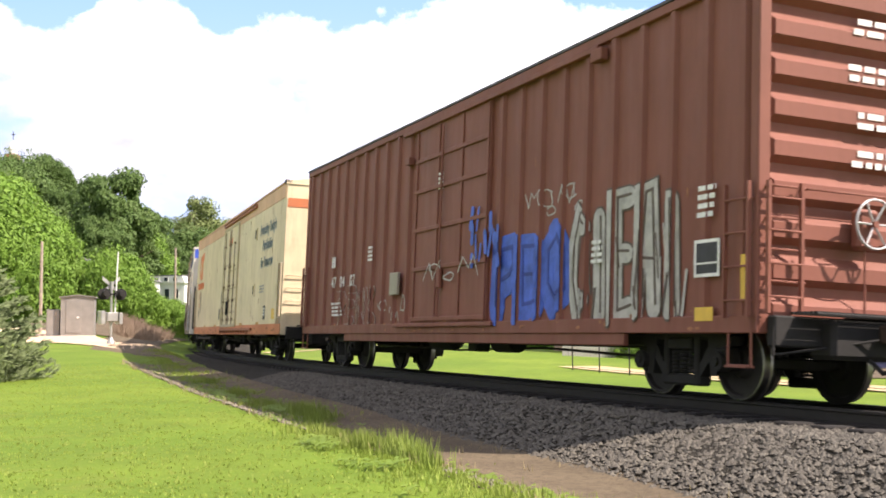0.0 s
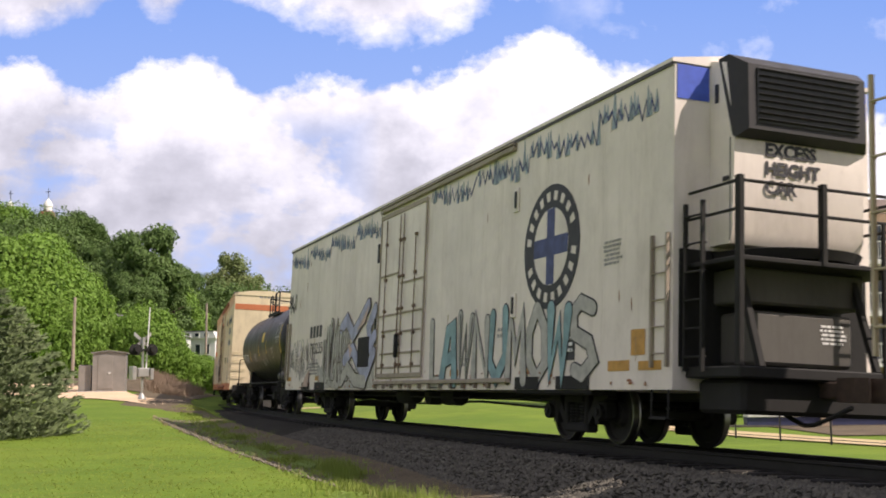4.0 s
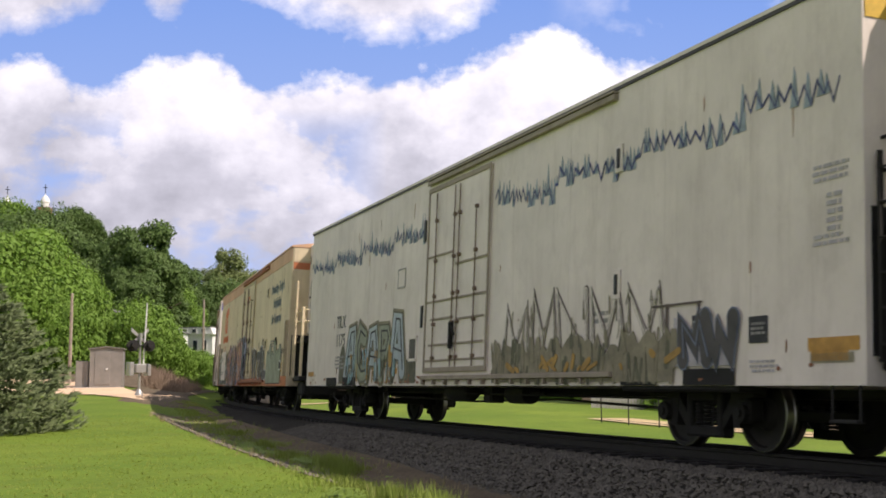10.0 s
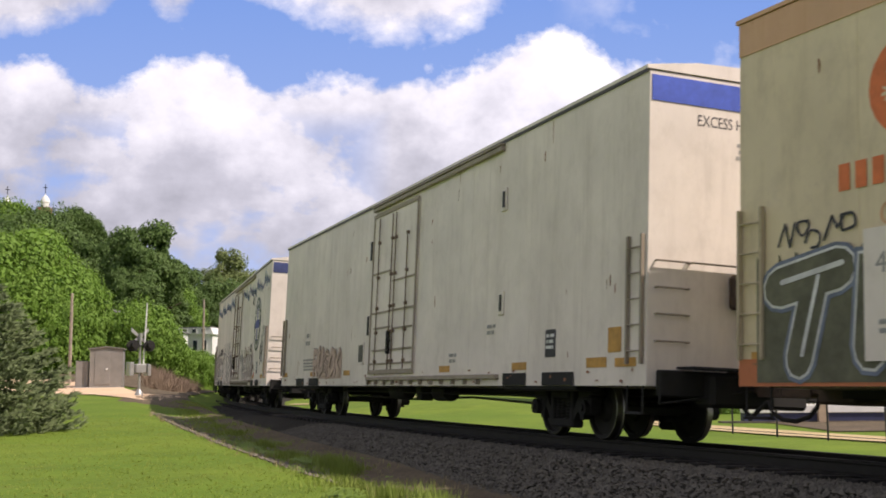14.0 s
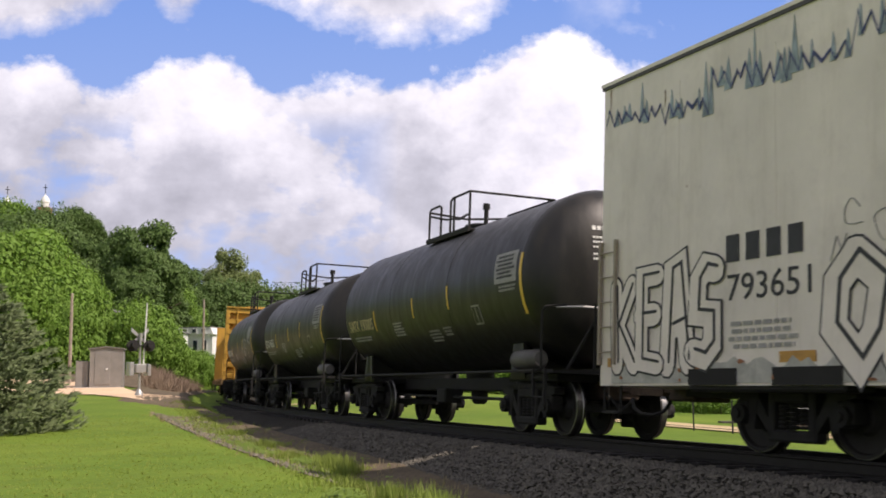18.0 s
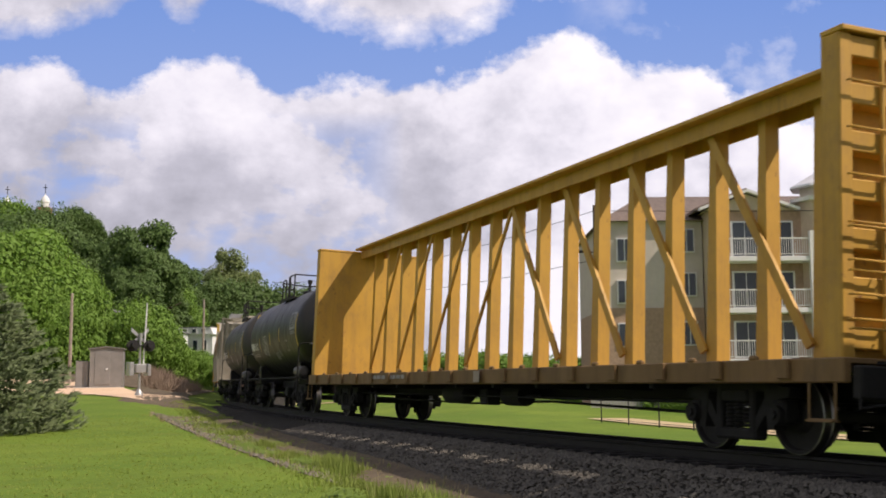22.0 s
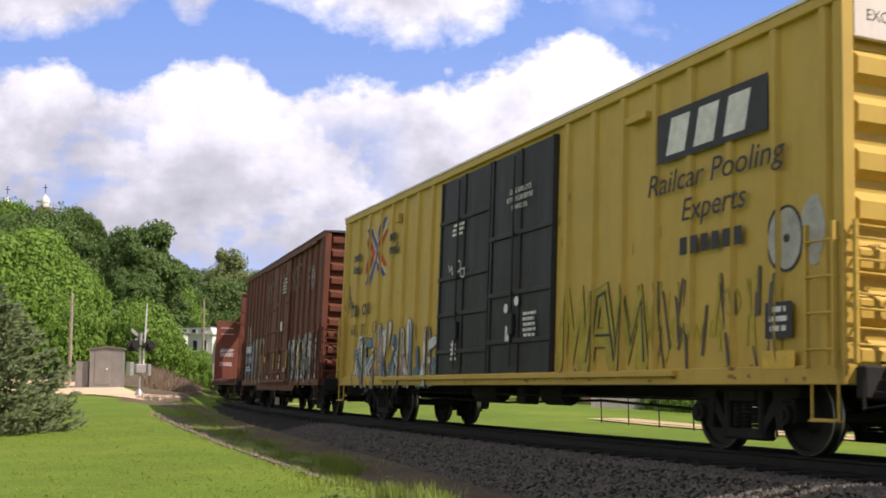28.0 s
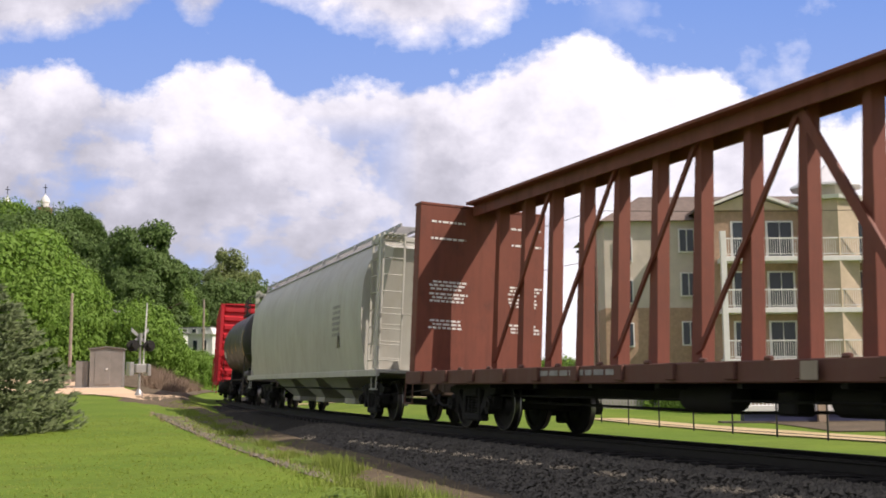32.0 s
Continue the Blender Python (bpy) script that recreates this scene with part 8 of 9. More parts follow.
    def leafblob(rnd, x, y, z, h):
        v, f = [], []
        for k in range(5):
            a = rnd.uniform(0, 6.28)
            r = h * rnd.uniform(0.5, 1.0)
            cx, cy, cz = x + r * math.cos(a), y + r * math.sin(a), z + h * rnd.uniform(0.2, 0.9)
            q = h * 0.4
            n = len(v)
            v += [(cx - q, cy, cz - q * 0.2), (cx, cy - q, cz), (cx + q, cy, cz + q * 0.2), (cx, cy + q, cz + q * 0.3)]
            f.append((n, n + 1, n + 2, n + 3))
        return v, f

    def on_weed(rnd):
        s = S_EYE - 4 - 20 * rnd.random()
        o = lawn_edge(s) + rnd.gauss(0.1, 0.3)
        if noise.noise((s * 0.7, o, 3.0)) < 0.1:
            return None
        p = on_track(s, o)
        return p.x, p.y, ground_z(p.x, p.y), rnd.uniform(0.04, 0.1)

    def on_tuft(rnd):
        s0, do, h = rnd.choice(((10.2, -0.1, 0.3), (10.8, -0.15, 0.34), (11.5, 0.0, 0.26), (12.6, 0.1, 0.16), (14.0, 0.05, 0.18), (16.5, -0.1, 0.28), (17.2, -0.12, 0.34), (18.0, -0.05, 0.3), (20.0, 0.0, 0.22), (23.0, 0.0, 0.24), (27.0, 0.0, 0.2)))
        s = S_EYE - s0 + rnd.gauss(0, 0.22)
        p = on_track(s, lawn_edge(s) + do + rnd.gauss(0, 0.1))
        return p.x, p.y, ground_z(p.x, p.y), h * rnd.uniform(0.45, 1.15)

    scatter("tall_weeds", TUFT, 1300, on_tuft, blade, "tall tufts of seeding grass at the lawn's edge", "grass", 27)
    scatter("broadleaf_weeds", WEED, 5200, on_weed, leafblob, "low broad-leaved green weeds", "weeds", 25)


STRAW = plain("straw", (0.3, 0.25, 0.13), 0.9, 0.3, 9.0)
PEBBLE = plain("pebble", (0.17, 0.148, 0.115), 0.9, 0.4, 9.0)
WEED = leafy("weed_leaf", (0.11, 0.19, 0.022), (0.22, 0.32, 0.045))
TUFT = leafy("seeding_grass", (0.15, 0.23, 0.032), (0.25, 0.31, 0.065))
BLADE = leafy("grass_blade", (0.17, 0.25, 0.03), (0.29, 0.36, 0.07))
build_verge()


# ---------- trees ----------
def crown_mesh(name, mat, seed, w, h, lobes, count, leaf):
    """Leaf clumps over many lobes of a crown; uneven, with gaps between the lobes."""
    rnd = random.Random(seed)
    centres = []
    for k in range(lobes):
        a, u = rnd.uniform(0, 6.28), rnd.random()
        q = w * (0.6 if u < 0.7 else 0.36) * math.sqrt(rnd.uniform(0.3, 1)) * (1.05 - 0.65 * abs(u - 0.35))
        centres.append((q * math.cos(a), q * math.sin(a), h * u * 0.86 + h * 0.07, rnd.uniform(0.07, 0.2) * w))
    v, f = [], []
    for k in range(count):
        cx, cy, cz, r = centres[rnd.randrange(lobes)]
        d = Vector((rnd.gauss(0, 1), rnd.gauss(0, 1), rnd.gauss(0.25, 1))).normalized()
        p = Vector((cx, cy, cz)) + Vector((d.x, d.y, d.z * 0.75)) * r * (0.35 + 1.15 * math.sqrt(rnd.random()))
        n = (d * 1.1 + Vector((rnd.uniform(-0.7, 0.7), rnd.uniform(-0.7, 0.7), rnd.uniform(-0.1, 0.9)))).normalized()
        t = n.orthogonal().normalized()
        t = Matrix.Rotation(rnd.uniform(0, 6.28), 3, n) @ t
        b = n.cross(t)
        e = leaf * rnd.uniform(0.5, 1.5)
        i = len(v)
        v += [p - t * e, p - b * e * 0.6 + n * e * 0.15, p + t * e, p + b * e * 0.6 - n * e * 0.1]
        f.append((i, i + 1, i + 2, i + 3))
    me = bpy.data.meshes.new(name)
    me.from_pydata(v, [], f)
    me.materials.append(mat)
    return me


def trunk_mesh(seed, h, r, reach):
    rnd = random.Random(seed)
    g = Geo()
    pts = [Vector((0, 0, -0.5))]
    for k in range(1, 6):
        pts.append(Vector((rnd.uniform(-0.2, 0.2), rnd.uniform(-0.2, 0.2), h * k / 5)))
    for k, (a, b) in enumerate(zip(pts, pts[1:])):
        g.tube(a, b, r * (1 - k * 0.17), 8, r * (1 - (k + 1) * 0.17))
    for k in range(7):
        a = pts[2 + k % 4]
        w = rnd.uniform(0, 6.28)
        b = a + Vector((reach * math.cos(w), reach * math.sin(w), rnd.uniform(0.3, 0.8) * reach))
        g.tube(a, b, r * 0.4, 6, r * 0.12)
    return g.mesh("trunk", BARK)


def tree_kind(name, label, mat, seed, w, h, lobes, count, leaf, base):
    ob = tagged(new(name), label, "tree", group="trees on the hillside")
    part("trunk", trunk_mesh(seed, base + h * 0.6, 0.018 * (h + base) + 0.06, w * 0.4), BARK, ob)
    part("crown", crown_mesh("crown", mat, seed, w, h, lobes, count, leaf), mat, ob, at=(0, 0, base))
    return ob


def sight(px, d, py=None):
    """Ground spot d metres out in the direction of a bearing given in picture widths; or the height of a sight line."""
    a = (px - 784) / 1984
    x, y = d * a, d
    return x, y


def build_trees():
    kinds = [
        tree_kind("maple_tree", "full bright green leafy tree on the hillside", LEAF_BRIGHT, 301, 9, 11, 110, 22000, 0.19, 1.6),
        tree_kind("broadleaf_tree", "broad bright green leafy tree on the hillside", LEAF_BRIGHT, 302, 11, 10, 120, 24000, 0.2, 1.2),
        tree_kind("elm_tree", "dark green leafy tree in the hillside wood", LEAF_DARK, 303, 6.2, 14, 95, 18000, 0.2, 3.0),
        tree_kind("oak_tree", "dense dark green tree in the hillside wood", LEAF_DARK, 304, 12, 12, 105, 21000, 0.25, 1.6),
        tree_kind("pale_tree", "thin pale green spring tree on the ridge", LEAF_PALE, 305, 7.5, 12, 80, 9000, 0.2, 5.0),
        tree_kind("shrub", "bright green bushy shrub beside the crossing", LEAF_BRIGHT, 306, 5, 4.2, 60, 9000, 0.13, 0.0)]
    size = []
    for k in kinds:
        cr = [o for o in k.children if o.name.startswith("crown")][0]
        zs = sorted(v.co.z for v in cr.data.vertices)
        xs = sorted(math.hypot(v.co.x, v.co.y) for v in cr.data.vertices)
        size.append((cr.location.z + zs[int(len(zs) * 0.985)], 2 * xs[int(len(xs) * 0.9)]))
    # bearing, distance, kind, bearing of the top, breadth: brush first, then up the hill
    spots = [(20, 100, 1, 422, 150), (62, 104, 0, 420, 120), (108, 106, 0, 462, 90), (140, 108, 0, 505, 70), (-30, 98, 1, 430, 150), (-90, 96, 0, 430, 150),
             (-150, 100, 3, 420, 170), (40, 96, 1, 500, 120), (90, 97, 0, 520, 100),
             (112, 92, 5, 560, 90), (142, 93, 5, 548, 80), (176, 95, 5, 562, 70), (205, 97, 5, 584, 60), (228, 95, 5, 556, 70), (256, 93, 5, 566, 76), (286, 94, 5, 582, 70),
             (308, 95, 5, 590, 54), (326, 98, 5, 612, 44), (350, 112, 5, 624, 60), (374, 114, 5, 628, 60), (338, 108, 5, 622, 50), (360, 104, 5, 634, 44), (232, 106, 5, 538, 90), (272, 108, 5, 545, 74), (296, 110, 5, 570, 56), (165, 106, 5, 530, 90),
             (213, 150, 2, 410, 60), (268, 152, 2, 400, 56), (242, 148, 2, 436, 60), (294, 156, 2, 462, 40), (196, 158, 2, 432, 40), (225, 140, 2, 500, 70), (262, 142, 2, 505, 70), (205, 146, 2, 480, 60),
             (314, 172, 2, 470, 40), (334, 178, 2, 482, 40), (302, 160, 2, 490, 40), (312, 162, 0, 512, 56), (338, 172, 2, 514, 50), (316, 170, 2, 545, 50), (352, 176, 2, 524, 50),
             (404, 200, 4, 447, 80), (440, 206, 4, 484, 44), (372, 204, 4, 480, 36),
             (350, 190, 2, 512, 60), (385, 190, 3, 506, 84), (430, 192, 3, 508, 94), (480, 195, 3, 515, 100), (525, 196, 3, 522, 100), (570, 200, 3, 528, 100), (610, 205, 3, 532, 100),
             (395, 170, 3, 560, 80), (430, 170, 3, 565, 90), (470, 170, 3, 570, 90), (520, 170, 3, 580, 100),
             (8, 205, 0, 356, 110), (50, 208, 3, 370, 104), (90, 210, 3, 374, 90), (124, 212, 2, 370, 60), (144, 212, 2, 378, 50), (160, 214, 2, 392, 36), (170, 216, 2, 408, 26), (-60, 210, 3, 345, 150),
             (28, 160, 3, 385, 140), (84, 165, 3, 398, 110), (122, 168, 2, 415, 60), (148, 165, 2, 432, 60), (166, 170, 2, 452, 40), (184, 190, 2, 456, 36), (-30, 165, 3, 390, 150), (180, 150, 2, 490, 60), (146, 140, 0, 485, 70), (60, 135, 0, 410, 110), (-10, 130, 3, 405, 130)]
    rnd = random.Random(9)
    used = set()
    for px, d, k, top, wide in spots:
        x, y = sight(px, d)
        gz = ground_z(x, y) - 0.1
        sz = (0.857 + (680 - top) / 1984 * d - gz) / size[k][0]
        sx = max(wide / 1984 * d / size[k][1], sz * (0.55 if k == 5 else 0.82))
        m = Matrix.Translation((x, y, gz)) @ Matrix.Rotation(rnd.uniform(0, 6.28), 4, "Z")
        if k in used:
            ob = copy_thing(kinds[k], m)
        else:
            ob = kinds[k]
            ob.matrix_basis = m
            used.add(k)
        ob.scale = (sx, sx, sz)
    # low growth far beyond the field on the inner side of the curve
    for px, d, k, sc in ((560, 112, 5, 0.9), (640, 118, 5, 1.0), (720, 122, 5, 0.9), (800, 120, 5, 1.0), (880, 118, 5, 1.1), (950, 112, 5, 1.0), (1010, 100, 5, 1.05), (1060, 96, 5, 1.15), (600, 130, 5, 1.2), (690, 135, 5, 1.1), (760, 135, 5, 1.2), (840, 132, 5, 1.2), (920, 128, 5, 1.2), (990, 120, 5, 1.2), (1085, 84, 5, 0.8), (1130, 60, 5, 0.32), (1165, 58, 5, 0.36), (1200, 56, 5, 0.34), (1235, 54, 5, 0.36), (1270, 52, 5, 0.3), (1100, 62, 5, 0.3)):
        x, y = sight(px, d)
        ob = copy_thing(kinds[k], Matrix.Translation((x, y, ground_z(x, y) - 0.1)) @ Matrix.Rotation(rnd.uniform(0, 6.28), 4, "Z"))
        ob.scale = (sc, sc, sc * 0.9)
        tagged(ob, "low green bushes beyond the field", group="bushes beyond the field")


build_trees()


def build_spruce():
    """A blue spruce: whorls of drooping boughs, each a fan of needled twigs."""
    rnd = random.Random(77)
    x, y = sight(-30, 26.0)
    base = tagged(new("spruce_tree"), "dense blue-green spruce with boughs down to the lawn", "tree")
    base.matrix_basis = Matrix.Translation((x, y, ground_z(x, y)))
    H = 3.7
    part("trunk", Geo().tube((0, 0, -0.1), (0, 0, H * 0.96), 0.13, 10, 0.02), BARK, base)
    n = 16
    for w in range(n):
        u = w / n
        z = 0.25 + (H - 0.4) * u
        reach = 2.25 * (1 - u ** 1.5) + 0.12
        v, f = [], []
        count = int(18 - 7 * u)
        for b in range(count):
            a = 6.283 * (b + rnd.uniform(-0.3, 0.3)) / count + w * 0.7
            L = reach * rnd.uniform(0.82, 1.12)
            ca, sa = math.cos(a), math.sin(a)
            for k in range(int(48 * (0.4 + L / 2.2))):
                t = rnd.random() ** 0.7
                r = L * t
                side = rnd.uniform(-1, 1) * 0.34 * L * (1 - t * 0.75) * min(1, t * 3)
                zz = z - 0.2 * L * math.sin(t * 2.2) + 0.16 * L * t * t + rnd.uniform(-0.04, 0.04)
                px, py = r * ca - side * sa, r * sa + side * ca
                for _ in range(3):
                    d = Vector((ca * rnd.uniform(0.3, 1) - sa * rnd.uniform(-0.8, 0.8), sa * rnd.uniform(0.3, 1) + ca * rnd.uniform(-0.8, 0.8), rnd.uniform(-0.15, 0.55))).normalized()
                    e = rnd.uniform(0.1, 0.2)
                    nn = d.orthogonal().normalized() * 0.034
                    i = len(v)
                    v += [(px - nn.x, py - nn.y, zz - nn.z), (px + nn.x, py + nn.y, zz + nn.z), (px + d.x * e, py + d.y * e, zz + d.z * e)]
                    f.append((i, i + 1, i + 2))
        me = bpy.data.meshes.new("bough_whorl")
        me.from_pydata(v, [], f)
        me.materials.append(NEEDLE)
        part("bough_whorl", me, NEEDLE, base)


build_spruce()


# ---------- the crossing ----------
M_WOODPOLE = plain("pole_wood", (0.3, 0.25, 0.2), 0.85, 0.25, 5.0)
M_ALU = plain("aluminium_grey", (0.42, 0.42, 0.4), 0.45, 0.15, 3.0, metal=0.6)
M_WHITE = plain("white_wall_paint", (0.72, 0.72, 0.7), 0.6, 0.08, 2.0)
M_BOXGREY = plain("cabinet_grey", (0.24, 0.225, 0.205), 0.6, 0.15, 1.5, metal=0.1)
M_REDLENS = plain("red_lens", (0.25, 0.02, 0.02), 0.2, 0.1, 5.0)
M_SLATE = plain("roof_shingle", (0.13, 0.125, 0.13), 0.85, 0.25, 4.0)
M_GLASS = plain("dark_window_glass", (0.03, 0.04, 0.05), 0.08, 0.2, 1.0, bump=0.0)
M_BRICK = plain("red_brick", (0.3, 0.11, 0.075), 0.85, 0.25, 6.0)


def sheet(name, mat, corners, n, lift, label, category):
    """A strip of road or path laid over the ground between two edges."""
    (a0, a1), (b0, b1) = corners
    rings = []
    for i in range(n + 1):
        t = i / n
        p, q = Vector(a0).lerp(Vector(a1), t), Vector(b0).lerp(Vector(b1), t)
        ring = []
        for k in range(9):
            w = p.lerp(q, k / 8)
            e = 0.2 * noise.noise((w.x * 0.2, w.y * 0.2, 5.0)) if k in (0, 8) else 0
            ring.append((w.x, w.y + e, ground_z(w.x, w.y) + lift))
        rings.append(ring)
    return tagged(new(name, Geo().rings(rings, closed=False, caps=False).mesh(name, mat)), label, category, kind="structure")


def road():
    """The pale gravel road: along the shrubs, then bending down to the rails."""
    near = [(-46, 66), (-26, 64), (-19, 61.5), (-14.6, 52.5), (-12.0, 47)]
    far = [(-46, 82), (-30, 79), (-22, 74.5), (-15.6, 60.5), (-12.4, 55)]
    rings = []
    for i in range(len(near) - 1):
        for k in range(8):
            t = k / 8
            p, q = Vector(near[i]).lerp(Vector(near[i + 1]), t), Vector(far[i]).lerp(Vector(far[i + 1]), t)
            ring = []
            for j in range(11):
                w = p.lerp(q, j / 10)
                e = 0.35 * noise.noise((w.x * 0.4, w.y * 0.4, 5.0)) if j in (0, 10) else 0
                ring.append((w.x, w.y + e, ground_z(w.x, w.y) + 0.05))
            rings.append(ring)
    tagged(new("road", Geo().rings(rings, closed=False, caps=False).mesh("road", SAND)), "pale tan gravel road leading to the crossing", "road", kind="structure")


road()
sheet("dirt_bank", DIRT, (((-29, 77), (-15.6, 68)), ((-33, 93), (-19.3, 91))), 30, 0.05, "bare brown bank behind the crossing", "dirt")


def dry_brush():
    """Brown winter stalks on the bank behind the crossing."""
    def stalk(rnd, x, y, z, h):
        v, f = [], []
        for k in range(6):
            a, w = rnd.uniform(0, 6.28), 0.022
            bx, by = x + rnd.uniform(-0.4, 0.4), y + rnd.uniform(-0.4, 0.4)
            n = len(v)
            v += [(bx - w, by, z), (bx + w, by, z), (bx + 0.4 * h * math.cos(a), by + 0.4 * h * math.sin(a), z + h * rnd.uniform(0.5, 1.0))]
            f.append((n, n + 1, n + 2))
        return v, f

    def on_bank(rnd):
        px, d = rnd.uniform(262, 400), rnd.uniform(72, 92)
        x, y = sight(px, d)
        if offset_of(x, y) < 3.5:
            return None
        return x, y, ground_z(x, y), rnd.uniform(0.4, 1.1)

    scatter("dry_brush", BRUSH, 1300, on_bank, stalk, "dry brown brush on the bank behind the crossing", "brush", 28)


BRUSH = plain("dry_stalks", (0.26, 0.19, 0.13), 0.9, 0.35, 3.0)
dry_brush()


def crossing_signal():
    x, y = sight(249, 58)
    z = ground_z(x, y) + 0.03
    c = tagged(new("crossing_signal"), "railway crossing signal with raised gate arm and twin lamps", "crossing signal")
    c.matrix_basis = Matrix.Translation((x, y, z)) @ Matrix.Rotation(radians(35), 4, "Z")
    part("mast", Geo().tube((0, 0, 0), (0, 0, 3.2), 0.065, 12).lathe([(0, 0.22), (0.12, 0.2), (0.3, 0.1), (0.34, 0.07)], "z", n=12), M_ALU, c)
    part("gate_arm", Geo().rings([[(0.14, -0.05, 1.1), (0.2, -0.05, 1.1), (0.2, 0.05, 1.1), (0.14, 0.05, 1.1)], [(0.3, -0.035, 4.75), (0.34, -0.035, 4.75), (0.34, 0.035, 4.75), (0.3, 0.035, 4.75)]]), I_WHITE, c, "raised white gate arm")
    part("gate_motor", Geo().box(-0.28, 0.3, -0.22, 0.22, 1.15, 1.62, 0.04), M_ALU, c)
    part("counterweight", Geo().box(-0.62, -0.4, -0.3, 0.3, 1.0, 1.7, 0.03).box(0.32, 0.5, -0.32, 0.32, 1.0, 1.6, 0.03), M_ALU, c)
    part("lamp_arm", Geo().tube((-0.55, -0.1, 2.55), (0.55, -0.1, 2.55), 0.035, 8), STEEL_DARK, c)
    for s in (-0.42, 0.42):
        for f in (-1, 1):
            p = part("lamp", Geo().lathe([(0, 0.3), (0.02, 0.3), (0.03, 0.16), (0.16, 0.12), (0.18, 0.02)], "y", (s, -0.1 + 0.12 * f, 2.55), 18), STEEL_DARK, c)
            part("lens", Geo().lathe([(-0.03, 0.02), (-0.02, 0.13), (0.0, 0.14)], "y", (s, -0.1 + 0.12 * f, 2.55), 16), M_REDLENS, p)
            part("hood", Geo().lathe([(-0.25, 0.16), (0, 0.17), (0.0, 0.16)], "y", (s, -0.1 + 0.12 * f, 2.58), 14), STEEL_DARK, p)
    for a in (0.7, -0.7):
        e = Geo().rings([[(-0.6 * math.cos(a), 0.09 + 0.01 * a, 3.0 - 0.6 * math.sin(a) - 0.1), (0.6 * math.cos(a), 0.09 + 0.01 * a, 3.0 + 0.6 * math.sin(a) - 0.1), (0.6 * math.cos(a), 0.09 + 0.01 * a, 3.0 + 0.6 * math.sin(a) + 0.1), (-0.6 * math.cos(a), 0.09 + 0.01 * a, 3.0 - 0.6 * math.sin(a) + 0.1)],
                         [(-0.6 * math.cos(a), 0.1 + 0.01 * a, 3.0 - 0.6 * math.sin(a) - 0.1), (0.6 * math.cos(a), 0.1 + 0.01 * a, 3.0 + 0.6 * math.sin(a) - 0.1), (0.6 * math.cos(a), 0.1 + 0.01 * a, 3.0 + 0.6 * math.sin(a) + 0.1), (-0.6 * math.cos(a), 0.1 + 0.01 * a, 3.0 - 0.6 * math.sin(a) + 0.1)]])
        part("crossbuck_board", e, M_ALU, c)


def control_cabinet():
    x, y = sight(190, 70)
    z = 0.857 - (684 - 680.5) / 1984 * 70
    c = tagged(new("control_cabinet"), "grey steel signal bungalow with a smaller cabinet beside it", "cabinet")
    c.matrix_basis = Matrix.Translation((x, y, z)) @ Matrix.Rotation(radians(12), 4, "Z")
    part("housing", Geo().plate([(-0.9, 0), (1.05, 0), (1.05, 2.3), (0.1, 2.42), (-0.9, 2.3)], -0.9, 0.9), M_BOXGREY, c)
    part("roof", Geo().plate([(-1.0, 2.3), (0.1, 2.44), (1.15, 2.3), (1.15, 2.36), (0.1, 2.5), (-1.0, 2.36)], -1.0, 1.0), M_BOXGREY, c)
    d = part("door", Geo().box(-0.6, 0.3, -0.93, -0.9, 0.15, 2.15, 0.01), M_BOXGREY, c)
    part("door_handle", Geo().box(0.05, 0.18, -0.98, -0.93, 1.05, 1.15, 0.01), I_WHITE, d)
    part("side_cabinet", Geo().box(-1.75, -0.98, -0.6, 0.6, 0, 1.6, 0.03), M_BOXGREY, c)
    part("base", Geo().box(-1.8, 1.1, -0.95, 0.95, -0.6, 0.0, 0.02), plain("concrete", (0.4, 0.38, 0.35), 0.9, 0.15, 3.0), c)


def utility_pole(px, d, top_py, hor, label, arm=True, r=0.13, lean=0.0):
    x, y = sight(px, d)
    g = ground_z(x, y)
    top = 0.857 + (hor - top_py) / 1984 * d
    c = tagged(new("utility_pole"), label, "utility pole", group="utility poles")
    c.matrix_basis = Matrix.Translation((x, y, g)) @ Matrix.Rotation(lean, 4, "Y")
    h = top - g
    part("post", Geo().tube((0, 0, -0.5), (0, 0, h), r, 10, r * 0.75), M_WOODPOLE, c)
    if arm:
        a = part("crossarm", Geo().box(-1.1, 1.1, -0.06, 0.06, h - 0.55, h - 0.43, 0.01), M_WOODPOLE, c)
        for s in (-1.0, -0.4, 0.4, 1.0):
            part("insulator", Geo().lathe([(0, 0.03), (0.05, 0.06), (0.12, 0.05), (0.16, 0.02)], "z", (s, 0, h - 0.43), 8), M_ALU, a)
    return Vector((x, y, top))


def wire(a, b, sag, label):
    pts = []
    for k in range(13):
        t = k / 12
        p = Vector(a).lerp(Vector(b), t)
        p.z -= sag * 4 * t * (1 - t)
        pts.append(p)
    tagged(new("overhead_wire", Geo().bar(pts, 0.018, 5).mesh("overhead_wire", UNDER)), label, "wire", group="overhead wires")


crossing_signal()
control_cabinet()
utility_pole(126, 74, 519, 681, "weathered wooden pole standing by the crossing", arm=False, r=0.12)
pa = utility_pole(360, 120, 530, 680, "plain wooden utility pole beyond the crossing", arm=False, r=0.14)


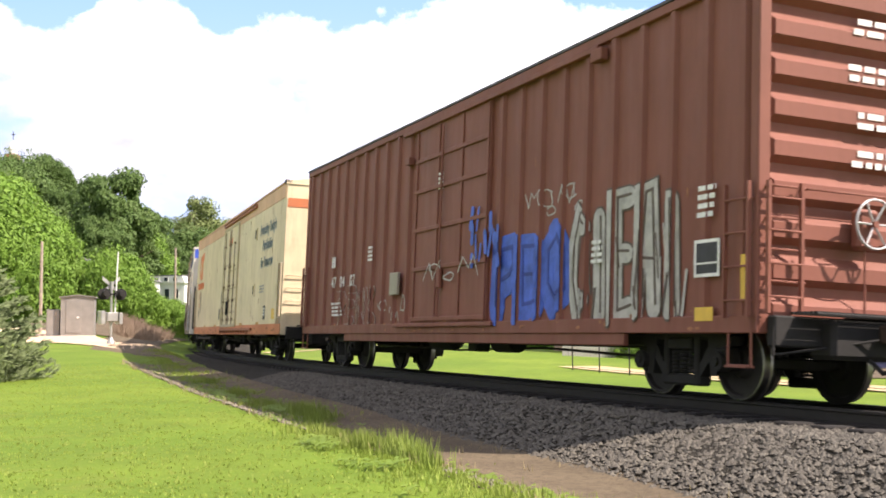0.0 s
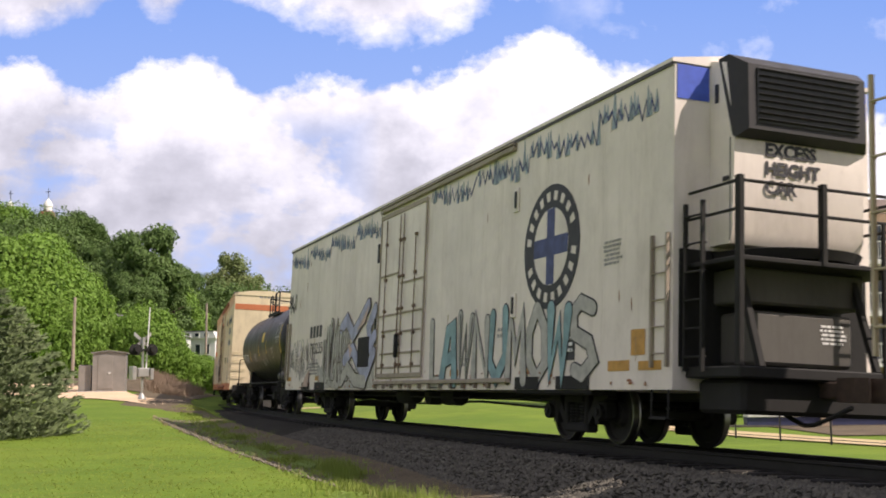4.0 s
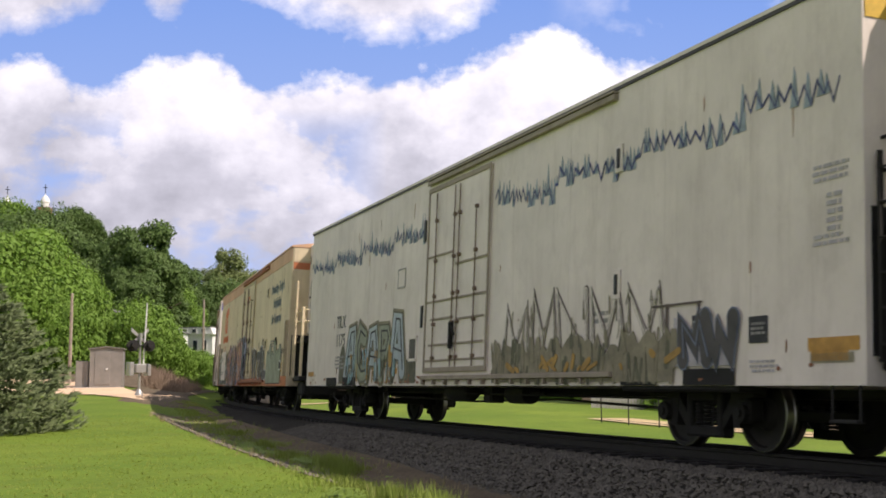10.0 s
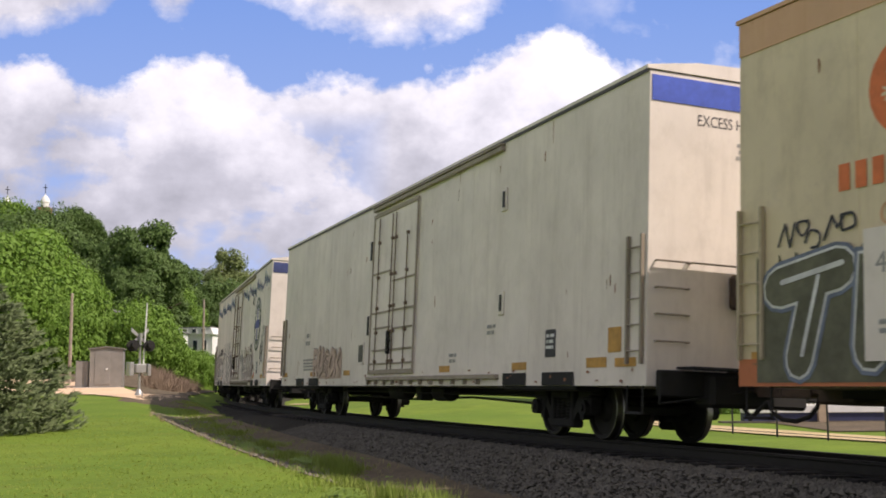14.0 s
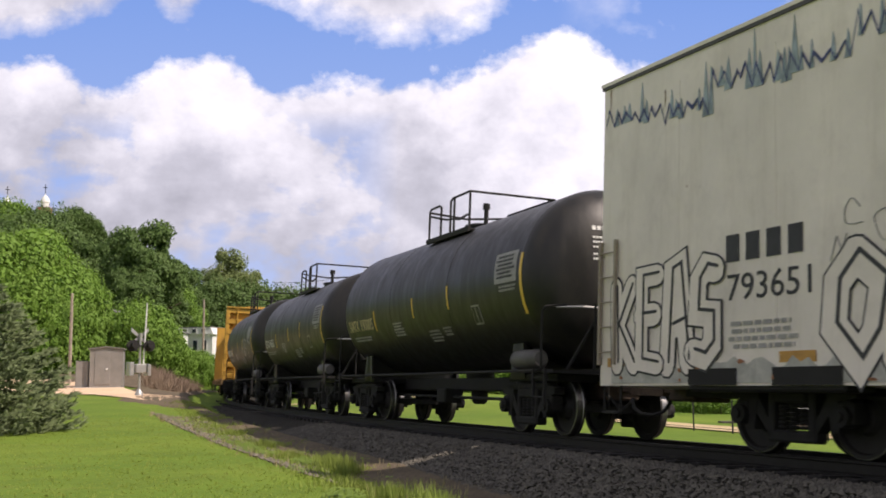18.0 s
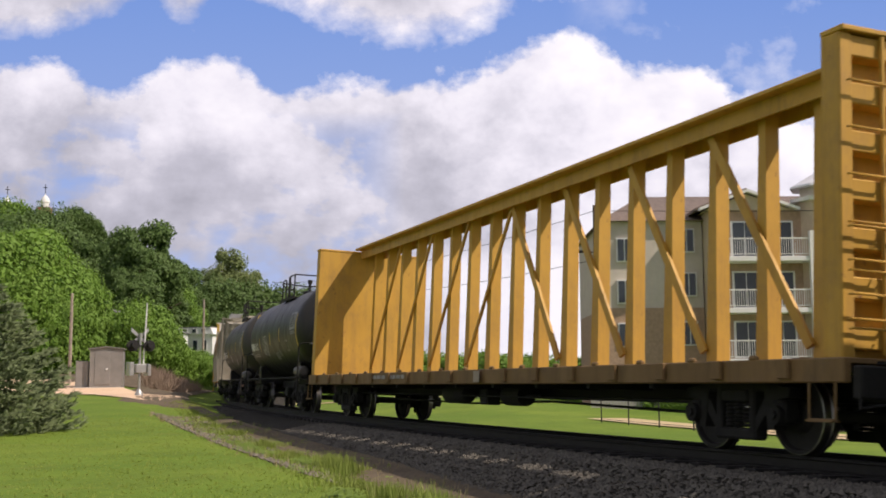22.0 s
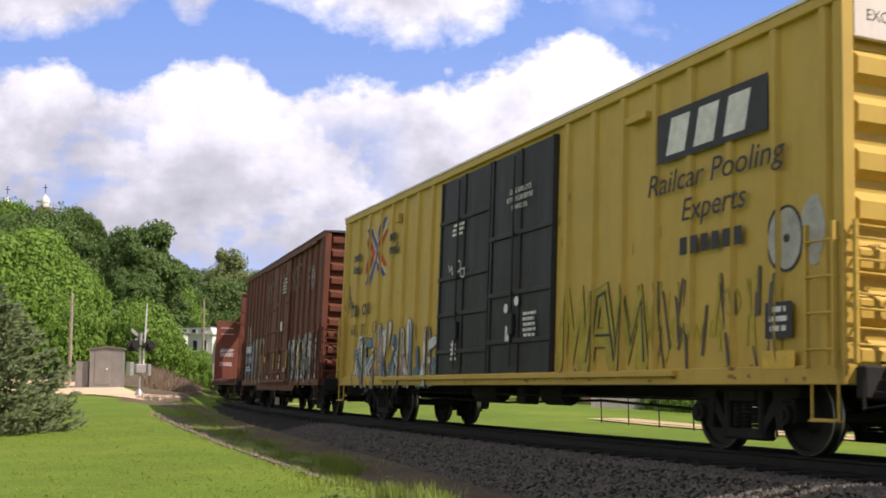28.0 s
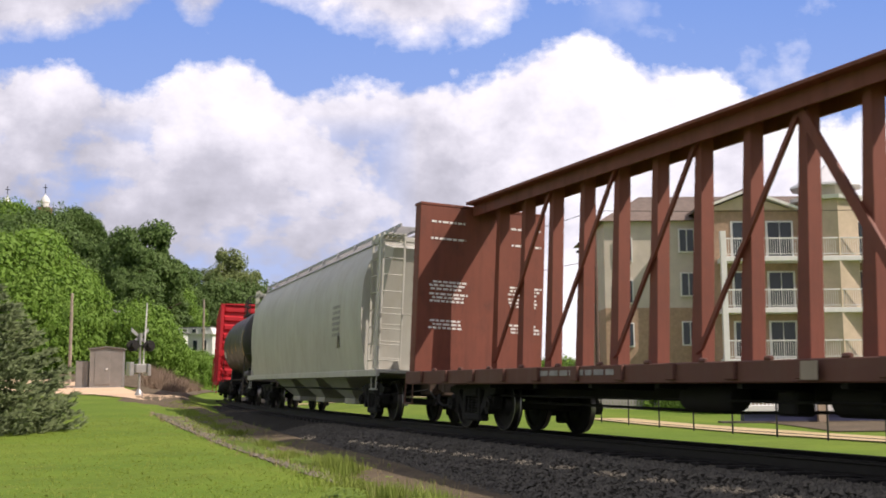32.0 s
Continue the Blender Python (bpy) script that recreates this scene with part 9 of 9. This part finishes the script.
def white_house():
    d = 150
    x, y = sight(362, d)
    z = 0.857 + (680 - 630) / 1984 * d + 0.1
    c = tagged(new("house"), "small white two-storey house with dormers behind shrubs", "house")
    c.matrix_basis = Matrix.Translation((x, y, z)) @ Matrix.Rotation(radians(-14), 4, "Z")
    part("wall", Geo().box(-2.6, 2.6, -3, 3, -3, 2.6), M_WHITE, c)
    part("roof", Geo().plate([(-2.9, 2.6), (2.9, 2.6), (2.4, 3.5), (-2.4, 3.5)], -3.3, 3.3), M_WHITE, c)
    part("roof_top", Geo().box(-2.45, 2.45, -3.35, 3.35, 3.5, 3.62), M_SLATE, c)
    for s in (-1.5, -0.2, 1.1):
        w = part("window", Geo().box(s, s + 0.75, -3.06, -2.98, 0.5, 1.9), M_WHITE, c)
        part("pane", Geo().box(s + 0.08, s + 0.67, -3.08, -3.05, 0.58, 1.82), M_GLASS, w)
        w = part("dormer", Geo().box(s, s + 0.7, -3.36, -2.6, 2.75, 3.4), M_WHITE, c)
        part("pane", Geo().box(s + 0.1, s + 0.6, -3.38, -3.35, 2.85, 3.3), M_GLASS, w)


def hidden_house(px, py, d, w, h, label):
    x, y = sight(px, d)
    z = 0.857 + (680 - py) / 1984 * d
    c = tagged(new("house"), label, "house")
    c.matrix_basis = Matrix.Translation((x, y, z))
    part("wall", Geo().box(-w / 2, w / 2, -2, 2, -h - 3, 0), M_WHITE, c)
    part("roof", Geo().plate([(-w / 2 - 0.3, 0), (w / 2 + 0.3, 0), (0, w * 0.32)], -2.3, 2.3), M_SLATE, c)
    wdw = part("window", Geo().box(-0.4, 0.4, -2.05, -1.98, -h * 0.8, -h * 0.3), M_WHITE, c)
    part("pane", Geo().box(-0.32, 0.32, -2.07, -2.04, -h * 0.76, -h * 0.34), M_GLASS, wdw)


def church():
    d = 262
    for px, top, bell in ((72, 342, True), (4, 345, True)):
        x, y = sight(px, d)
        z = 0.857 + (680.5 - top) / 1984 * d
        c = tagged(new("church_tower"), "white domed church tower with a cross above the trees", "church", group="church towers on the hill")
        c.matrix_basis = Matrix.Translation((x, y, z))
        part("dome", Geo().lathe([(-3.0, 1.0), (-1.9, 1.0), (-1.8, 1.12), (-1.5, 1.1), (-0.9, 0.9), (-0.3, 0.5), (0.0, 0.16), (0.5, 0.06)], "z", n=16), M_WHITE, c)
        part("cross", Geo().box(-0.06, 0.06, -0.06, 0.06, 0.4, 2.6).box(-0.5, 0.5, -0.06, 0.06, 1.75, 1.9), STEEL_DARK, c)
        part("tower", Geo().box(-1.3, 1.3, -1.3, 1.3, -32, -3.0), M_BRICK, c)
    x, y = sight(-10, d + 6)
    z = 0.857 + (680.5 - 366) / 1984 * d
    c = tagged(new("church"), "red brick church among hilltop trees", "church")
    c.matrix_basis = Matrix.Translation((x, y, z))
    part("wall", Geo().box(-6, 4, -2, 8, -26, 0), M_BRICK, c)
    part("roof", Geo().plate([(-6.4, 0), (4.4, 0), (-1, 3)], -2.2, 8.2), M_SLATE, c)


white_house()
hidden_house(205, 566, 128, 3.6, 2.4, "pale house roof showing between trees")
hidden_house(112, 575, 122, 2.6, 3.0, "white house wall glimpsed through foliage")
hidden_house(318, 590, 140, 1.2, 2.4, "narrow white shed wall among trees")
church()


# ---------- beyond the track ----------
M_BEIGE = plain("beige_siding", (0.5, 0.41, 0.3), 0.8, 0.12, 1.2)
M_GREYSID = plain("grey_siding", (0.52, 0.47, 0.4), 0.8, 0.1, 1.2)
M_TANBRICK = plain("tan_brick", (0.36, 0.25, 0.17), 0.85, 0.2, 5.0)
M_ROOFTAN = plain("brown_shingle", (0.17, 0.13, 0.105), 0.9, 0.25, 3.0)
M_NAVY = plain("navy_panel", (0.03, 0.035, 0.09), 0.5, 0.2, 2.0)
M_FENCE = plain("black_fence", (0.02, 0.02, 0.02), 0.5, 0.2, 4.0)
M_TANPOST = plain("tan_post", (0.4, 0.31, 0.22), 0.8, 0.15, 4.0)
strip("path", TANPATH, S_EYE - 37, S_EYE + 14, 0.8, [(-12.3, 0.04), (-11.7, 0.05), (-11.0, 0.05), (-10.35, 0.04)], "tan gravel path along the fence", "path", wob=0.15, drape=True)
sheet("planting_bed", DIRT, (((11.4, 33), (11.4, 40)), ((20, 33), (20, 40))), 12, 0.03, "dark soil bed before the terrace wall", "soil")
sheet("far_road", TANPATH, (((-11, 80), (2, 74)), ((-11, 83), (2, 76.5))), 20, 0.05, "pale road beyond the field", "road")


def apartment():
    d = 66.0
    c = tagged(new("apartment_building"), "four-storey beige apartment building with white balconies and gabled roof", "building")
    c.matrix_basis = Matrix.Translation((0, d, 0))
    k = d / 1984
    X = lambda px: (px - 784) * k
    Z = lambda py: 0.857 + (676 - py) * k
    z0 = -1.6
    # main block behind the balconies
    part("wall", Geo().box(X(1270), 46, 1.6, 16, z0, Z(362)), M_BEIGE, c)
    part("brick_face", Geo().box(X(1270) - 0.02, 46, 1.5, 1.62, z0, Z(366)), M_TANBRICK, c)
    # wing on the left, set back
    part("wall", Geo().box(X(1085), X(1268), 3.2, 16, Z(540), Z(375)), M_GREYSID, c)
    part("brick_base", Geo().box(X(1085), X(1268), 3.15, 16, z0, Z(540)), M_TANBRICK, c)
    part("roof", Geo().rings([[(X(1075), 2.8, Z(378)), (46, 2.8, Z(378)), (46, 17, Z(378)), (X(1075), 17, Z(378))], [(X(1178), 8, Z(308)), (46, 8, Z(308)), (46, 11, Z(308)), (X(1178), 11, Z(308))]]), M_ROOFTAN, c)
    # front gable over the bay
    g = Geo().plate([(X(1262), Z(362)), (X(1440), Z(378)), (X(1412), Z(362)), (X(1335), Z(332))], 0.9, 6.0)
    part("gable", Geo().plate([(X(1262), Z(366)), (X(1420), Z(366)), (X(1338), Z(337))], 1.3, 8.0), M_BEIGE, c)
    part("gable_trim", Geo().plate([(X(1250), Z(368)), (X(1338), Z(334)), (X(1432), Z(368)), (X(1432), Z(363)), (X(1338), Z(329)), (X(1250), Z(363))], 0.9, 1.4), M_WHITE, c)
    part("gable_roof", Geo().plate([(X(1246), Z(366)), (X(1338), Z(330)), (X(1436), Z(366)), (X(1436), Z(361)), (X(1338), Z(325)), (X(1246), Z(361))], 1.4, 9.0), M_ROOFTAN, c)
    # balconies
    cols = [X(1283), X(1442), X(1600), X(1760)]
    for z in (Z(455), Z(547), Z(637)):
        for a, b in zip(cols, cols[1:]):
            p = part("balcony", Geo().box(a, b - 0.02, 0.0, 1.6, z - 0.3, z, 0.02), M_WHITE, c)
            g = Geo().box(a, b - 0.02, 0.02, 0.08, z + 1.02, z + 1.1).box(a, b - 0.02, 0.03, 0.07, z + 0.1, z + 0.15)
            n = int((b - a) / 0.13)
            for q in range(n):
                xx = a + (b - a) * (q + 0.5) / n
                g.box(xx - 0.012, xx + 0.012, 0.04, 0.06, z + 0.12, z + 1.05)
            part("railing", g, M_WHITE, p)
            for w0, w1 in ((0.18, 0.46), (0.58, 0.86)):
                xa, xb = a + (b - a) * w0, a + (b - a) * w1
                w = part("window", Geo().box(xa - 0.1, xb + 0.1, 1.46, 1.6, z + 0.05, z + 2.3), M_WHITE, c)
                for q in range(2):
                    x0, x1 = xa + (xb - xa) * q / 2 + 0.03, xa + (xb - xa) * (q + 1) / 2 - 0.03
                    part("pane", Geo().box(x0, x1, 1.43, 1.47, z + 0.15, z + 2.2), M_GLASS, w)
    for x in cols:
        part("column", Geo().box(x - 0.16, x + 0.16, -0.1, 0.22, z0, Z(410)), M_WHITE, c)
    # windows of the wing
    for px, py in ((1122, 432), (1238, 415), (1122, 510), (1240, 497), (1122, 590), (1240, 588)):
        x, z = X(px), Z(py)
        w = part("window", Geo().box(x - 0.5, x + 0.5, 3.05, 3.22, z - 0.75, z + 0.75), M_WHITE, c)
        for q in (-1, 1):
            part("pane", Geo().box(x + (0.04 if q > 0 else -0.42), x + (0.42 if q > 0 else -0.04), 3.02, 3.06, z - 0.67, z + 0.67), M_GLASS, w)
    # corner turret with a pale pointed roof
    tx = X(1490)
    t = part("turret", Geo().lathe([(z0, 1.9), (Z(350), 1.9)], "z", (tx, 1.9, 0), 8), M_BEIGE, c)
    part("turret_eave", Geo().lathe([(Z(352), 2.2), (Z(345), 2.25)], "z", (tx, 1.9, 0), 8), M_WHITE, t)
    part("turret_lantern", Geo().lathe([(Z(345), 1.6), (Z(326), 1.6)], "z", (tx, 1.9, 0), 8), M_GREYSID, t)
    part("turret_roof", Geo().lathe([(Z(326), 2.2), (Z(322), 2.15), (Z(286), 0.15), (Z(280), 0.04)], "z", (tx, 1.9, 0), 8), plain("pale_metal_roof", (0.62, 0.63, 0.65), 0.4, 0.08, 2.0), t)


def terrace_wall():
    """A low wall with a white cap and a white railing, seen under the cars."""
    c = tagged(new("terrace_wall"), "low navy and white terrace wall with white railing", "wall")
    c.matrix_basis = Matrix.Translation((0, 40.0, 0))
    part("base", Geo().box(9.8, 24, 0.0, 0.6, -1.1, -0.55, 0.01), plain("base_stone", (0.08, 0.07, 0.06), 0.9, 0.3, 2.0), c)
    part("panel", Geo().box(10.6, 24, 0.03, 0.55, -0.55, -0.27), M_NAVY, c)
    part("cap", Geo().box(10.6, 24, -0.03, 0.6, -0.27, 0.01, 0.02), M_WHITE, c)
    for px in (1446, 1585):
        x = (px - 784) / 1984 * 40
        part("post", Geo().box(x - 0.17, x + 0.17, -0.12, 0.1, -1.0, 0.1), M_TANPOST, c)
    for q in range(10):
        x0 = 10.7 + q * 1.3
        r = part("railing", Geo().box(x0, x0 + 1.25, 0.25, 0.3, 0.42, 0.47).box(x0, x0 + 1.25, 0.25, 0.3, 0.1, 0.14), M_WHITE, c)
        for k in range(9):
            part("baluster", Geo().box(x0 + 0.06 + k * 0.14, x0 + 0.1 + k * 0.14, 0.26, 0.29, 0.01, 0.47), M_WHITE, r)


def fence():
    c = tagged(new("fence"), "low black metal fence with thin rails beside the path", "fence")
    post = Geo().box(-0.02, 0.02, -0.02, 0.02, -0.1, 0.95).mesh("post", M_FENCE)
    tops = []
    for k in range(14):
        p = on_track(S_EYE - 35 + 2.1 * k, -10.0)
        p.z = ground_z(p.x, p.y)
        part("post", post, M_FENCE, c, at=p)
        tops.append(p)
    for h in (0.92, 0.12):
        part("rail", Geo().bar([t + Vector((0, 0, h)) for t in tops], 0.009, 5), M_FENCE, c)


def board_fence():
    c = tagged(new("board_fence"), "weathered grey board fence at the field's end", "fence")
    bd = Geo().box(-0.07, 0.07, -0.015, 0.015, 0, 1.3, 0.01).mesh("board", plain("grey_board", (0.36, 0.35, 0.33), 0.85, 0.25, 4.0))
    for k in range(22):
        x = 7.6 + k * 0.16
        part("board", bd, M_FENCE, c, at=(x, 58.0, ground_z(x, 58.0) - 0.05))


def lamp_pole():
    d = 62.0
    x, y = sight(1055, d)
    c = tagged(new("street_lamp"), "tall dark street lamp pole with a short arm", "street lamp")
    z = ground_z(x, y)
    c.matrix_basis = Matrix.Translation((x, y, z))
    top = 0.857 + (676 - 362) / 1984 * d - z
    part("pole", Geo().tube((0, 0, -0.3), (0, 0, top), 0.13, 10, 0.1), plain("brown_pole", (0.1, 0.065, 0.05), 0.8, 0.2, 4.0), c)
    za = 0.857 + (676 - 447) / 1984 * d - z
    part("arm", Geo().tube((0, 0, za), (-0.7, 0, za + 0.05), 0.035, 6), STEEL_DARK, c)
    part("lamp_head", Geo().box(-1.05, -0.6, -0.12, 0.12, za - 0.02, za + 0.12, 0.03), STEEL_DARK, c)
    return Vector((x, y, 0.857 + (676 - 372) / 1984 * d)), Vector((x, y, 0.857 + (676 - 460) / 1984 * d))


apartment()
terrace_wall()
fence()
board_fence()
la, lb = lamp_pole()
pf = Vector((*sight(480, 150), 0.857 + (679 - 500) / 1984 * 150))
wire(pf, la, 1.2, "thin black overhead wire sagging between poles")
wire(pf + Vector((0, 0, -0.8)), lb, 1.4, "thin black overhead wire sagging between poles")
wire(la, la + Vector((60, -8, 1)), 0.8, "thin black overhead wire sagging between poles")
motions()
